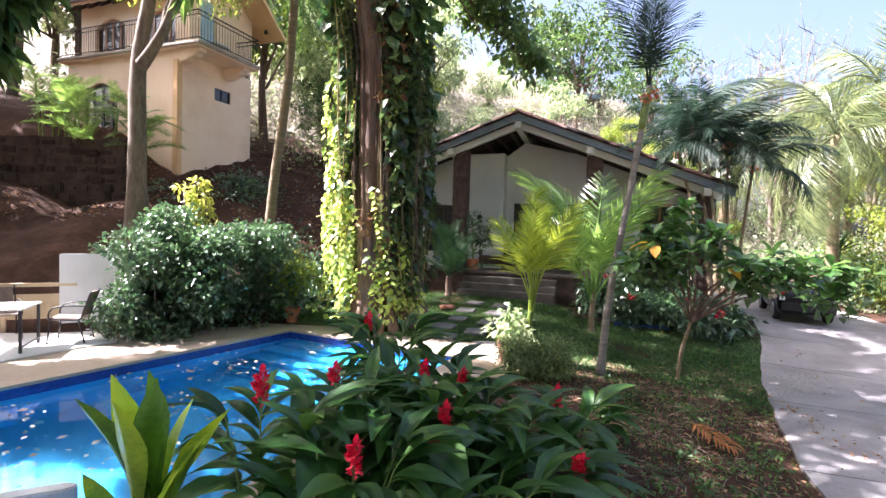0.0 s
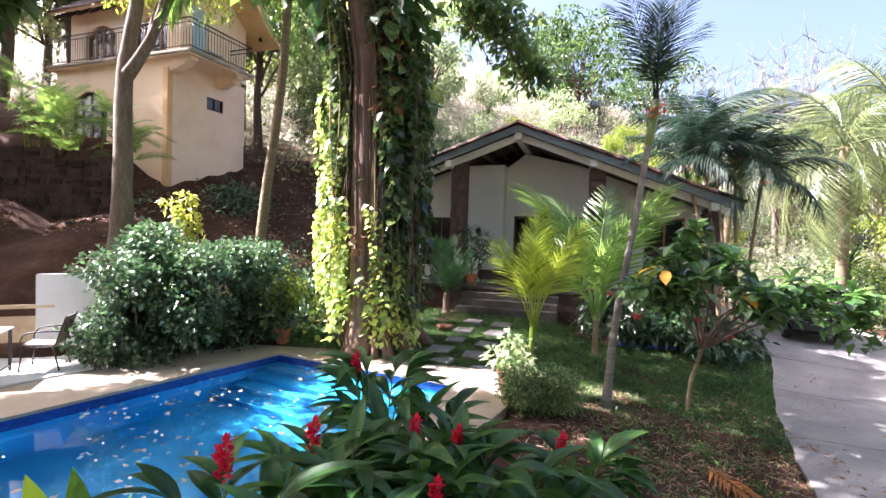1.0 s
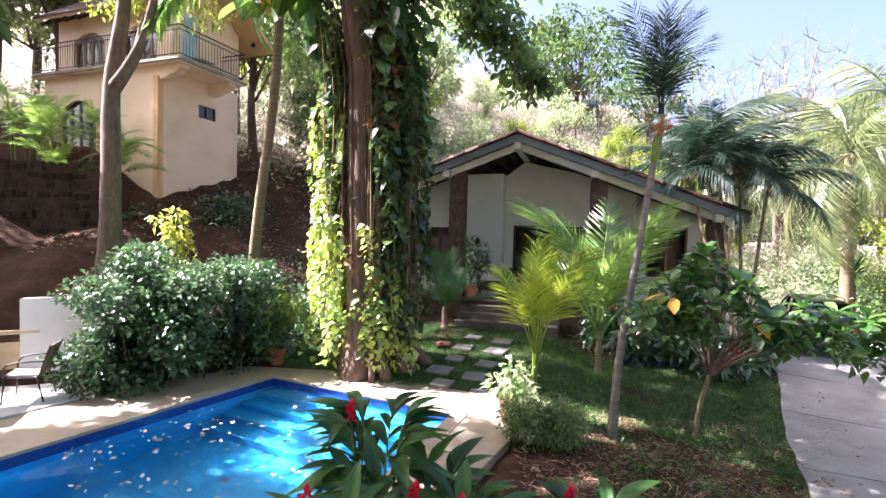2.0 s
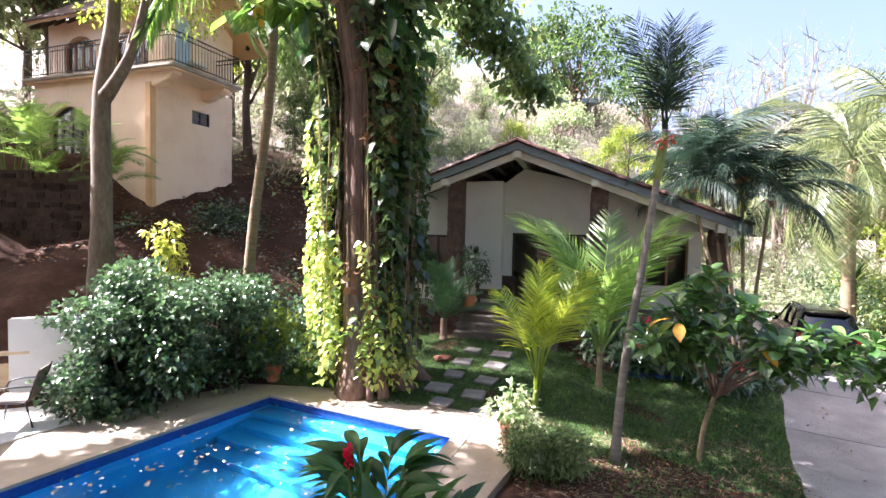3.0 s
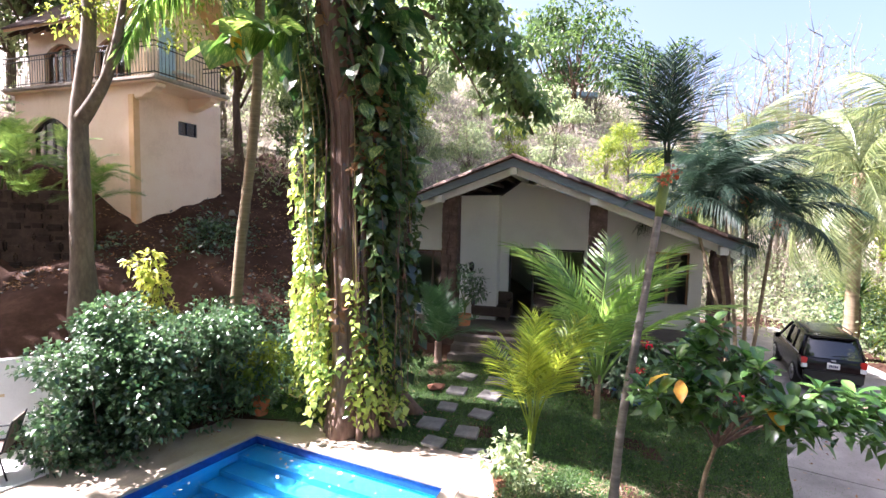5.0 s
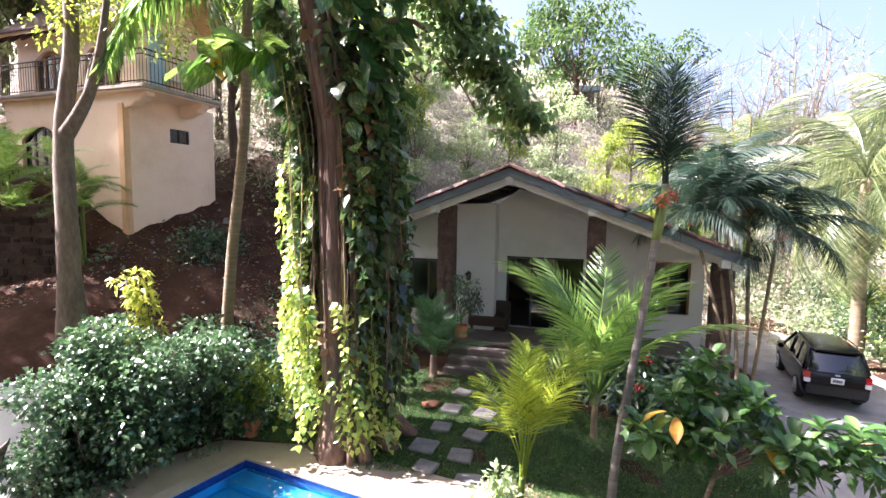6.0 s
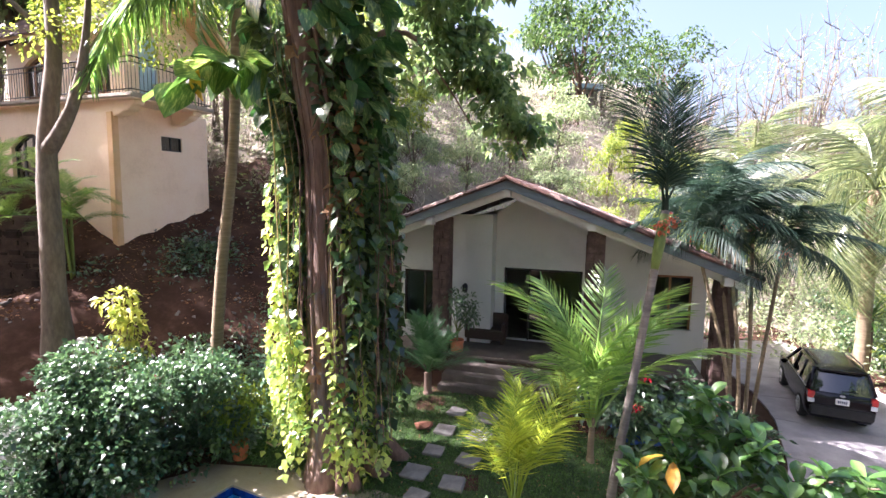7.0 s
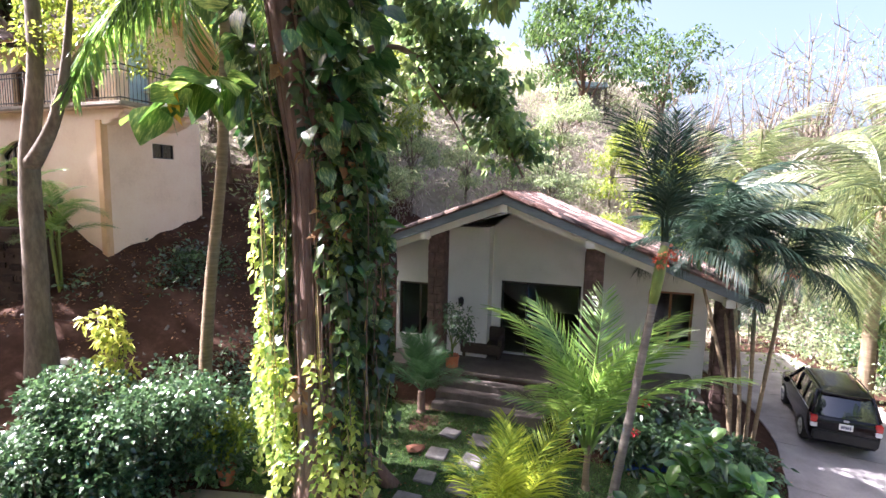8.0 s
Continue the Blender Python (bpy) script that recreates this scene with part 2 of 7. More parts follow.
    "almond_leaf": material("almond_leaf", ((0.035, 0.095, 0.022), (0.075, 0.17, 0.04), (0.16, 0.28, 0.07)), 2.0, 0.26, 0.06, 30, random_mix=0.6, through_light=0.35, detail=2.0, spec=0.7),
    "variegated_leaf": material("variegated_leaf", ((0.025, 0.075, 0.016), (0.05, 0.12, 0.024), (0.12, 0.2, 0.04), (0.46, 0.48, 0.17)), 9.0, 0.3, 0.05, 30, random_mix=0.2, through_light=0.45, stretch=(0.6, 4, 1), detail=2.0, spec=0.8),
    "pothos_leaf": material("pothos_leaf", ((0.016, 0.055, 0.016), (0.03, 0.09, 0.024), (0.07, 0.14, 0.035), (0.34, 0.4, 0.14)), 7.0, 0.3, 0.06, 30, random_mix=0.35, stretch=(1, 4, 1), through_light=0.33, detail=2.0, spec=0.8),
}


def glass(name, colour=(1, 1, 1), rough=0.0, ior=1.45):
    m = bpy.data.materials.new(name)
    m.use_nodes = True
    b = m.node_tree.nodes["Principled BSDF"]
    b.inputs["Base Color"].default_value = (*colour, 1)
    b.inputs["Roughness"].default_value, b.inputs["IOR"].default_value = rough, ior
    b.inputs["Transmission Weight"].default_value = 1.0
    return m


M["window_glass"] = glass("window_glass", (0.35, 0.38, 0.4), 0.03)
M["water"] = glass("water", (0.8, 0.95, 1.0), 0.02, 1.33)
_t = M["water"].node_tree
_n, _b = _t.nodes.new("ShaderNodeTexNoise"), _t.nodes.new("ShaderNodeBump")
_n.inputs["Scale"].default_value = 3.5
_b.inputs["Strength"].default_value, _b.inputs["Distance"].default_value = 0.2, 0.05
_t.links.new(_n.outputs[0], _b.inputs["Height"])
_t.links.new(_b.outputs[0], _t.nodes["Principled BSDF"].inputs["Normal"])

# ---- building helpers ----
R = np.random.RandomState(7)
rr = random.Random(11)


def mesh_data(name, verts, faces, mat, smooth=False):
    me = bpy.data.meshes.new(name)
    me.from_pydata([tuple(v) for v in verts], [], [tuple(int(i) for i in f) for f in faces])
    me.materials.append(M[mat])
    if smooth:
        me.polygons.foreach_set("use_smooth", [True] * len(me.polygons))
    me.update()
    return me


def part(name, data, parent=None, label="", at=None):
    """Links mesh data as one object, as a part of parent where one is given."""
    ob = new(name, data)
    if parent is not None:
        ob.parent = parent
    if at is not None:
        ob.matrix_basis = at
    if label:
        ob["label"] = label
    return ob


def empty(name, m=None, label="", category="", group="", kind=""):
    ob = new(name)
    ob.empty_display_size = 0.2
    if m is not None:
        ob.matrix_basis = m
    return tagged(ob, label, category, group, kind)


def from_bm(name, bm, mat, smooth=False):
    me = bpy.data.meshes.new(name)
    bm.to_mesh(me)
    bm.free()
    me.materials.append(M[mat])
    if smooth:
        me.polygons.foreach_set("use_smooth", [True] * len(me.polygons))
    return me


def box(name, lo, hi, mat, bevel=0.0, rot=None):
    """Mesh data of one bevelled block between two corners."""
    bm = bmesh.new()
    bmesh.ops.create_cube(bm, size=1)
    lo, hi = Vector(lo), Vector(hi)
    for v in bm.verts:
        v.co = Vector((lo[i] + (v.co[i] + 0.5) * (hi[i] - lo[i]) for i in range(3)))
    if bevel:
        bmesh.ops.bevel(bm, geom=bm.edges[:], offset=bevel, segments=2, affect="EDGES")
    if rot is not None:
        bm.transform(rot)
    return from_bm(name, bm, mat)


def prism(name, pts, z0, z1, mat, bevel=0.0, axis="z"):
    """Mesh data of an outline in plan, raised from z0 to z1 (or set along y for axis y)."""
    bm = bmesh.new()
    low = [bm.verts.new((p[0], p[1], z0) if axis == "z" else (p[0], z0, p[1])) for p in pts]
    top = [bm.verts.new((p[0], p[1], z1) if axis == "z" else (p[0], z1, p[1])) for p in pts]
    bm.faces.new(low[::-1])
    bm.faces.new(top)
    k = len(pts)
    for i in range(k):
        bm.faces.new((low[i], low[(i + 1) % k], top[(i + 1) % k], top[i]))
    bmesh.ops.recalc_face_normals(bm, faces=bm.faces[:])
    if bevel:
        bmesh.ops.bevel(bm, geom=bm.edges[:], offset=bevel, segments=2, affect="EDGES")
    return from_bm(name, bm, mat)


def tube_geo(pts, radii, sides=8, wobble=0.0, rng=None):
    """Vertices and faces of a tapered tube along pts."""
    pts = [Vector(p) for p in pts]
    vs, fs = [], []
    side = Vector((1, 0.13, 0.07))
    for i, p in enumerate(pts):
        d = (pts[min(i + 1, len(pts) - 1)] - pts[max(i - 1, 0)]).normalized()
        side = (side - d * side.dot(d)).normalized()
        up = d.cross(side)
        for k in range(sides):
            a = 2 * math.pi * k / sides
            r = radii[i] * (1 + (wobble * (rng.random() - 0.5) if wobble else 0))
            vs.append(p + side * (math.cos(a) * r) + up * (math.sin(a) * r))
    for i in range(len(pts) - 1):
        for k in range(sides):
            a, c = i * sides + k, i * sides + (k + 1) % sides
            fs.append((a, c, c + sides, a + sides))
    fs.append(tuple(range(sides))[::-1])
    fs.append(tuple(range((len(pts) - 1) * sides, len(pts) * sides)))
    return vs, fs


def tube(name, pts, radii, mat, sides=8, wobble=0.0):
    vs, fs = tube_geo(pts, radii if hasattr(radii, "__len__") else [radii] * len(pts), sides, wobble, rr)
    return mesh_data(name, vs, fs, mat, True)


def joined(geos):
    vs, fs = [], []
    for v, f in geos:
        o = len(vs)
        vs += list(v)
        fs += [tuple(i + o for i in q) for q in f]
    return vs, fs


def curve_points(ctrl, n=12):
    """A smooth line through the control points."""
    c = [Vector(p) for p in ctrl]
    c = [c[0] * 2 - c[1]] + c + [c[-1] * 2 - c[-2]]
    out = []
    segs = len(c) - 3
    for j in range(n + 1):
        s = min(j / n * segs, segs - 1e-6)
        i, f = int(s), s - int(s)
        p0, p1, p2, p3 = c[i:i + 4]
        out.append(0.5 * (2 * p1 + (p2 - p0) * f + (2 * p0 - 5 * p1 + 4 * p2 - p3) * f * f + (3 * p1 - p0 - 3 * p2 + p3) * f ** 3))
    return out


def unit(a):
    return a / np.maximum(np.linalg.norm(a, axis=1, keepdims=True), 1e-9)


def leaf_cloud(name, base, way, length, width, mat, droop=0.25, fold=0.18):
    """One mesh of many small folded leaves: base points, directions, lengths and widths, as arrays."""
    base, way = np.asarray(base, float), unit(np.asarray(way, float))
    n = len(base)
    length = np.broadcast_to(np.asarray(length, float), (n,))[:, None]
    width = np.broadcast_to(np.asarray(width, float), (n,))[:, None]
    side = unit(np.cross(way, R.normal(0, 0.55, (n, 3)) + np.array((0, 0, 1.0))))
    up = np.cross(side, way)
    mid = base + way * length * 0.45
    v = np.empty((n, 5, 3))
    v[:, 0] = base
    v[:, 1] = mid + side * width * 0.5 + up * fold * width
    v[:, 2] = mid
    v[:, 3] = mid - side * width * 0.5 + up * fold * width
    v[:, 4] = base + way * length - np.array((0, 0, 1.0)) * length * droop
    f = np.array([(0, 1, 2), (0, 2, 3), (1, 4, 2), (2, 4, 3)])
    faces = (np.arange(n)[:, None, None] * 5 + f[None]).reshape(-1, 3)
    me = bpy.data.meshes.new(name)
    me.vertices.add(n * 5)
    me.vertices.foreach_set("co", v.reshape(-1))
    me.loops.add(len(faces) * 3)
    me.loops.foreach_set("vertex_index", faces.reshape(-1).astype(np.int32))
    me.polygons.add(len(faces))
    me.polygons.foreach_set("loop_start", np.arange(len(faces), dtype=np.int32) * 3)
    me.materials.append(M[mat])
    me.update(calc_edges=True)
    return me


def blob_points(n, centre, radius, hollow=0.55, rough=0.35):
    """n points in an uneven ball, most of them near its skin, with their outward ways."""
    d = unit(R.normal(0, 1, (n, 3)))
    lump = 1 + rough * np.sin(d[:, 0] * 5 + centre[0]) * np.sin(d[:, 1] * 6 + centre[1]) + rough * 0.5 * np.sin(d[:, 2] * 9 + centre[2])
    r = (hollow + (1 - hollow) * R.rand(n) ** 0.6) * lump
    p = np.asarray(centre) + d * r[:, None] * np.asarray(radius)
    return p, d


def clumps(name, centres, radii, per, length, width, mat, outward=0.6, down=0.25, droop=0.25):
    ps, ws = [], []
    for c, r in zip(centres, radii):
        p, d = blob_points(per, c, r)
        ps.append(p)
        ws.append(d * outward + R.normal(0, 0.5, (per, 3)) - np.array((0, 0, down)))
    ps, ws = np.concatenate(ps), np.concatenate(ws)
    k = len(ps)
    s = R.uniform(0.65, 1.25, k)
    return leaf_cloud(name, ps, ws, length * s, width * s, mat, droop)


def broad_leaf(name, length, width, mat, droop=0.3, fold=0.12, wave=0.03, rows=6, widest=0.45, seed=0, blunt=1.9):
    """Mesh data of one large leaf from its stalk at the origin along +x, with a midrib fold, a droop and a wavy rim."""
    g = random.Random(seed)
    ph = g.uniform(0, 6)
    vs, fs = [], []
    for i in range(rows + 1):
        t = i / rows
        w = (t / widest) ** 0.7 if t < widest else max(0.0, 1 - ((t - widest) / (1 - widest)) ** blunt)
        w = max(w, 0.03) * width / 2
        x = length * (t - 0.12 * droop * t * t)
        z = length * droop * (0.35 * t - t * t)
        for k in (-1, -0.5, 0, 0.5, 1):
            vs.append((x, k * w, z + abs(k) * fold * w * 2 + wave * length * 0.5 * math.sin(t * 11 + ph + k * 2) * abs(k)))
    for i in range(rows):
        for k in range(4):
            a = i * 5 + k
            fs.append((a, a + 1, a + 6, a + 5))
    return mesh_data(name, vs, fs, mat, True)


def frond_data(name, length, mat, pairs=34, leaflet=0.42, wide=0.03, arch=0.5, hang=0.45, vee=0.35, ragged=0.15, seed=0, start=0.18, thick=0.014):
    """Mesh data of one palm frond: an arching rachis along +x with two rows of narrow, drooping leaflets."""
    g = random.Random(seed)
    rach = [Vector((length * (t - 0.25 * arch * t * t), 0.02 * length * math.sin(3 * t + seed), length * (0.32 * t - arch * t * t))) for t in [i / 14 for i in range(15)]]
    geos = [tube_geo(rach, [thick * (1.25 - 1.1 * i / 14) for i in range(15)], 5)]
    vs, fs = [], []
    for i in range(pairs):
        t = start + (1 - start) * (i + 0.5) / pairs
        s = t * 14
        j = min(int(s), 13)
        p = rach[j].lerp(rach[j + 1], s - j)
        d = (rach[j + 1] - rach[j]).normalized()
        for sgn in (-1, 1):
            if g.random() < ragged * 0.3:
                continue
            ln = leaflet * (0.35 + 0.65 * math.sin(math.pi * min(1, 0.12 + 0.86 * t)) ** 0.8) * g.uniform(1 - ragged, 1 + ragged)
            w = Vector((0.45 + 0.5 * t + g.uniform(-0.12, 0.12), sgn * (1 - 0.25 * t), vee + g.uniform(-0.15, 0.15))).normalized()
            out = (d * w.x + Vector((0, 1, 0)) * w.y + Vector((-d.z, 0, d.x)) * w.z).normalized()
            wd = wide * g.uniform(0.8, 1.15)
            o = len(vs)
            hg = hang * g.uniform(0.6, 1.35)
            for q, ww in ((0, 0.35), (0.3, 1.0), (0.65, 0.8), (1.0, 0.06)):
                c = p + out * (ln * q) - Vector((0, 0, 1)) * (ln * hg * q * q)
                vs += [c + d * (wd * ww * 0.5) + Vector((0, 0, wd * 0.15 * ww)), c - d * (wd * ww * 0.5)]
            for q in range(3):
                fs.append((o + 2 * q, o + 2 * q + 1, o + 2 * q + 3, o + 2 * q + 2))
    geos.append((vs, fs))
    return mesh_data(name, *joined(geos), mat, False)


def sstep(a, b, x):
    t = min(1.0, max(0.0, (x - a) / (b - a)))
    return t * t * (3 - 2 * t)


def ground_z(x, y):
    """Height of the ground: lawn rising to the house, a lower drive side, and the hill behind."""
    lawn = 0.03 + 0.11 * min(4.8, max(0.0, y - 10.6))
    right = -0.33 + 0.37 * sstep(10.5, 15.0, y)
    z = lawn + (right - lawn) * sstep(1.6, 4.6, x)
    if y < 10.6:
        z -= 0.08 * (1 - sstep(1.5, 4.0, x))
    d = (x + 5.2) * -0.76 + (y - 12.2) * 0.65
    fade = sstep(20, 6, x - 0.3 * (y - 25))
    hill = 0.56 * max(0.0, d + 0.45)
    if d > 4:
        hill = 0.56 * 4.45 + 0.62 * min(d - 4, 3.5) + 0.28 * min(max(0.0, d - 7.5), 45)
    low = sstep(-9.0, -11.5, x) * sstep(16.5, 14.0, y)
    hill = hill * (1 - 0.35 * low)
    hill *= fade * sstep(8.6, 10.6, y)
    far = 0.3 * min(40.0, max(0.0, y - 25.0)) * fade
    z += hill + far
    if hill + far > 0.05:
        k = min(1.0, hill + far)
        z += k * (0.16 * noise.noise((x * 0.7, y * 0.7, 1.7)) + 0.1 * noise.noise((x * 2.3, y * 2.3, 5.0)))
    return z

# ---- ground, pool, paving ----
A, B = Vector((-3.55, 10.8, 0)), Vector((0.25, 9.38, 0))
LEFT, RIGHT = Vector((-0.44, -0.898, 0)), Vector((-0.3, -0.954, 0))
C, D = B + RIGHT * 8.2, A + LEFT * 9.4
POOL = [A, B, C, D]


def in_quad(x, y, quad, grow=0.0):
    k = len(quad)
    for i in range(k):
        p, q = quad[i], quad[(i + 1) % k]
        e = (q - p).normalized()
        if (x - p.x) * e.y - (y - p.y) * e.x < -grow:
            return False
    return True


def axis_steps(spans):
    out = []
    for lo, hi, st in spans:
        k = max(1, round((hi - lo) / st))
        out += [lo + (hi - lo) * i / k for i in range(k)]
    return out + [spans[-1][1]]


xs = axis_steps([(-400, -60, 34), (-60, -20, 2.5), (-20, -12, 0.6), (-12, 14, 0.22), (14, 24, 0.8), (24, 70, 3.5), (70, 400, 33)])
ys = axis_steps([(-300, -30, 30), (-30, -2, 3.5), (-2, 4, 0.5), (4, 22, 0.22), (22, 34, 0.6), (34, 90, 3), (90, 600, 40)])
gv = [(x, y, ground_z(x, y) - (0.1 if in_quad(x, y, POOL, 1.1) else 0.0)) for y in ys for x in xs]
gf = []
nx = len(xs)
for j in range(len(ys) - 1):
    for i in range(nx - 1):
        if not in_quad((xs[i] + xs[i + 1]) / 2, (ys[j] + ys[j + 1]) / 2, POOL, 0.22):
            gf.append((j * nx + i, j * nx + i + 1, (j + 1) * nx + i + 1, (j + 1) * nx + i))


def lawn_weight(x, y):
    """How grassy a spot is, from 0 (bare) to 1."""
    if in_quad(x, y, POOL, 1.0) and y < 10.3:
        return 0.0
    back = sstep(10.35, 10.8, y + 0.36 * (x + 0.9)) * sstep(-4.6, -3.9, x) * sstep(15.0, 14.4, y + 0.1 * x) * sstep(3.5, 2.5, x)
    edge = 5.3 + max(0.0, 0.57 * (y - 8.4)) + max(0.0, -0.35 * (8.4 - y))
    side = sstep(1.9, 2.9, x) * sstep(edge + 0.5, edge - 0.1, x) * sstep(14.0, 12.8, y) * (0.2 + 0.8 * sstep(8.7, 10.6, y + 0.9 * (x - 4.0)))
    return max(back, side) * min(1.0, max(0.0, 0.75 + 0.9 * noise.noise((x * 0.8, y * 0.8, 3.3))))


ground = tagged(part("ground", mesh_data("ground", gv, gf, "earth", True)), "brown bare earth sloping up behind the garden", "ground", kind="structure")
ground.data.materials.append(M["lawn"])
ground.data.materials.append(M["dry_ground"])
for f in ground.data.polygons:
    c = f.center
    if -5 < c.x < 9 and 4 < c.y < 15.5 and lawn_weight(c.x, c.y) > 0.35:
        f.material_index = 1
    elif c.y > 21.5 + 0.25 * c.x + 7 * sstep(1.0, -4.0, c.x) + noise.noise((c.x * 0.4, c.y * 0.4, 0.0)) or c.x > 13.5:
        f.material_index = 2

# pool: shell, steps, band, coping, water
pool = empty("pool", None, "blue painted swimming pool with corner steps", "pool", kind="structure")
FLOOR = -1.35


def inset(p, q, r, d):
    """The corner q of an outline p-q-r moved inwards by d."""
    e1, e2 = (q - p).normalized(), (r - q).normalized()
    n1, n2 = Vector((e1.y, -e1.x, 0)), Vector((e2.y, -e2.x, 0))
    m = (n1 + n2).normalized()
    return q + m * (d / max(0.3, m.dot(n1)))


def ring(quad, d):
    return [inset(quad[i - 1], quad[i], quad[(i + 1) % 4], d) for i in range(4)]


def ring_mesh(name, outer, inner, z0, z1, mat):
    vs = [(p.x, p.y, z) for z in (z0, z1) for q in (outer, inner) for p in q]
    fs = []
    for i in range(4):
        j = (i + 1) % 4
        fs += [(8 + i, 8 + j, 12 + j, 12 + i), (i, 4 + i, 4 + j, j), (i, j, 8 + j, 8 + i), (4 + i, 12 + i, 12 + j, 4 + j)]
    return mesh_data(name, vs, fs, mat)


inn = ring(POOL, 0.0)
part("pool_shell", mesh_data("pool_shell", [(p.x, p.y, z) for z in (-0.02, FLOOR) for p in ring(POOL, -0.02)],
     [(4, 5, 6, 7), (0, 1, 5, 4), (1, 2, 6, 5), (2, 3, 7, 6), (3, 0, 4, 7)], "pool_wall"), pool, "painted blue basin")
part("tile_band", ring_mesh("tile_band", ring(POOL, -0.012), ring(POOL, 0.01), -0.24, -0.015, "pool_band"), pool, "dark blue band at the waterline")
for k, (w, z) in enumerate(((0.42, -0.36), (0.8, -0.6), (1.18, -0.84), (1.56, -1.08))):
    e = (B - A).normalized()
    back = Vector((e.y, -e.x, 0))
    pts = [A + LEFT * 0.0 + e * 0.012, B - e * 0.012, B + back * w - e * 0.012 + RIGHT * 0.0, A + LEFT * w + e * 0.012]
    part("pool_step", prism("pool_step", [(p.x, p.y) for p in pts], FLOOR + 0.004, z, "pool_wall", 0.0), pool)
part("ledge", prism("ledge", [(-3.4, 3.85), (-2.8, 4.2), (-2.74, 4.28), (-2.78, 4.34), (-2.88, 4.34), (-3.48, 3.98)], FLOOR + 0.006, 0.02, "white_paint", 0.015), pool, "low white rounded ledge in the pool")
WATER = -0.13
water = part("water", mesh_data("water", [(p.x, p.y, WATER) for p in ring(POOL, 0.008)], [(0, 3, 2, 1)], "water"), pool, "clear rippled water")
water.visible_shadow = False
part("coping", ring_mesh("coping", ring(POOL, -0.22), ring(POOL, 0.035), -0.015, 0.03, "coping"), pool, "pale concrete coping")

# deck round the pool
dk = [Vector((-7.2, 9.9, 0)), Vector((-4.55, 12.0, 0)), Vector((-3.2, 11.85, 0)), Vector((-0.9, 10.95, 0)), Vector((1.25, 10.2, 0)),
      Vector((1.1, 8.4, 0)), Vector((0.45, 6.9, 0)), Vector((-0.9, 0.6, 0)), Vector((-4.5, -0.4, 0)), Vector((-10.0, 1.2, 0)), Vector((-9.2, 8.6, 0))]
coping_out = ring(POOL, -0.2)
dv = [(p.x, p.y, 0.018) for p in dk] + [(p.x, p.y, 0.018) for p in coping_out] + [(p.x, p.y, -0.12) for p in dk]
df = [(1, 2, 11), (2, 3, 11), (3, 12, 11), (3, 4, 12), (4, 5, 12), (5, 6, 12), (6, 13, 12), (6, 7, 13), (7, 8, 13), (8, 14, 13), (8, 9, 14), (9, 10, 14), (10, 11, 14), (10, 0, 11), (0, 1, 11)]
df += [(i, i + 15, (i + 1) % 11 + 15, (i + 1) % 11) for i in range(11)]
tagged(part("pool_deck", mesh_data("pool_deck", dv, df, "concrete_deck")), "sand-coloured concrete deck round the pool", "deck", kind="structure")
pt = [Vector((-7.3, 9.95, 0)), Vector((-6.15, 9.0, 0)), Vector((-6.75, 7.7, 0)), Vector((-7.1, 6.2, 0)), Vector((-9.3, 5.6, 0)), Vector((-9.1, 9.4, 0))]
tagged(part("patio", prism("patio", [(p.x, p.y) for p in pt][::-1], 0.022, 0.05, "white_wall", 0.008)), "pale stone patio beside the pool", "patio", kind="structure")

# drive: a ribbon of concrete laid over the ground
dc = [(6.0, 1.0, 2.6), (6.35, 5.0, 2.25), (7.45, 9.0, 1.8), (9.15, 12.6, 1.7), (10.2, 15.5, 1.75), (10.6, 18.5, 1.9), (10.4, 22.0, 2.1)]
vs = []
N = 60
cl = curve_points([(p[0], p[1], p[2]) for p in dc], N)
for i, p in enumerate(cl):
    q0, q1 = cl[max(0, i - 1)], cl[min(N, i + 1)]
    e = Vector((q1.x - q0.x, q1.y - q0.y, 0)).normalized()
    n = Vector((e.y, -e.x, 0))
    for s in (-1, -0.5, 0, 0.5, 1):
        j = 0.05 * noise.noise((p.x, p.y * 2, s)) if abs(s) == 1 else 0
        q = Vector((p.x, p.y, 0)) + n * (s * (p.z + j))
        vs.append(Vector((q.x, q.y, ground_z(q.x, q.y) + 0.045)))
drive = empty("drive", None, "grey concrete drive, dusty and dappled with shade", "drive", kind="structure")
for s0 in range(0, N, 6):
    sv, sf = [], []
    for i in range(s0, s0 + 7):
        row = vs[i * 5:i * 5 + 5]
        if i == s0 + 6 and i < N:   # joint between two slabs
            row = [a.lerp(b, 0.06) for a, b in zip(row, vs[i * 5 - 5:i * 5])]
        sv += row + [row[0] - Vector((0, 0, 0.12)), row[-1] - Vector((0, 0, 0.12))]
    for i in range(6):
        a, c = i * 7, i * 7 + 7
        sf += [(a + k, a + k + 1, c + k + 1, c + k) for k in range(4)] + [(a + 5, a, c, c + 5), (a + 4, a + 6, c + 6, c + 4)]
    sf += [(5, 6, 4, 3, 2, 1, 0), (42, 43, 44, 45, 46, 48, 47)]
    part("slab", mesh_data("slab", sv, sf, "drive", False), drive)

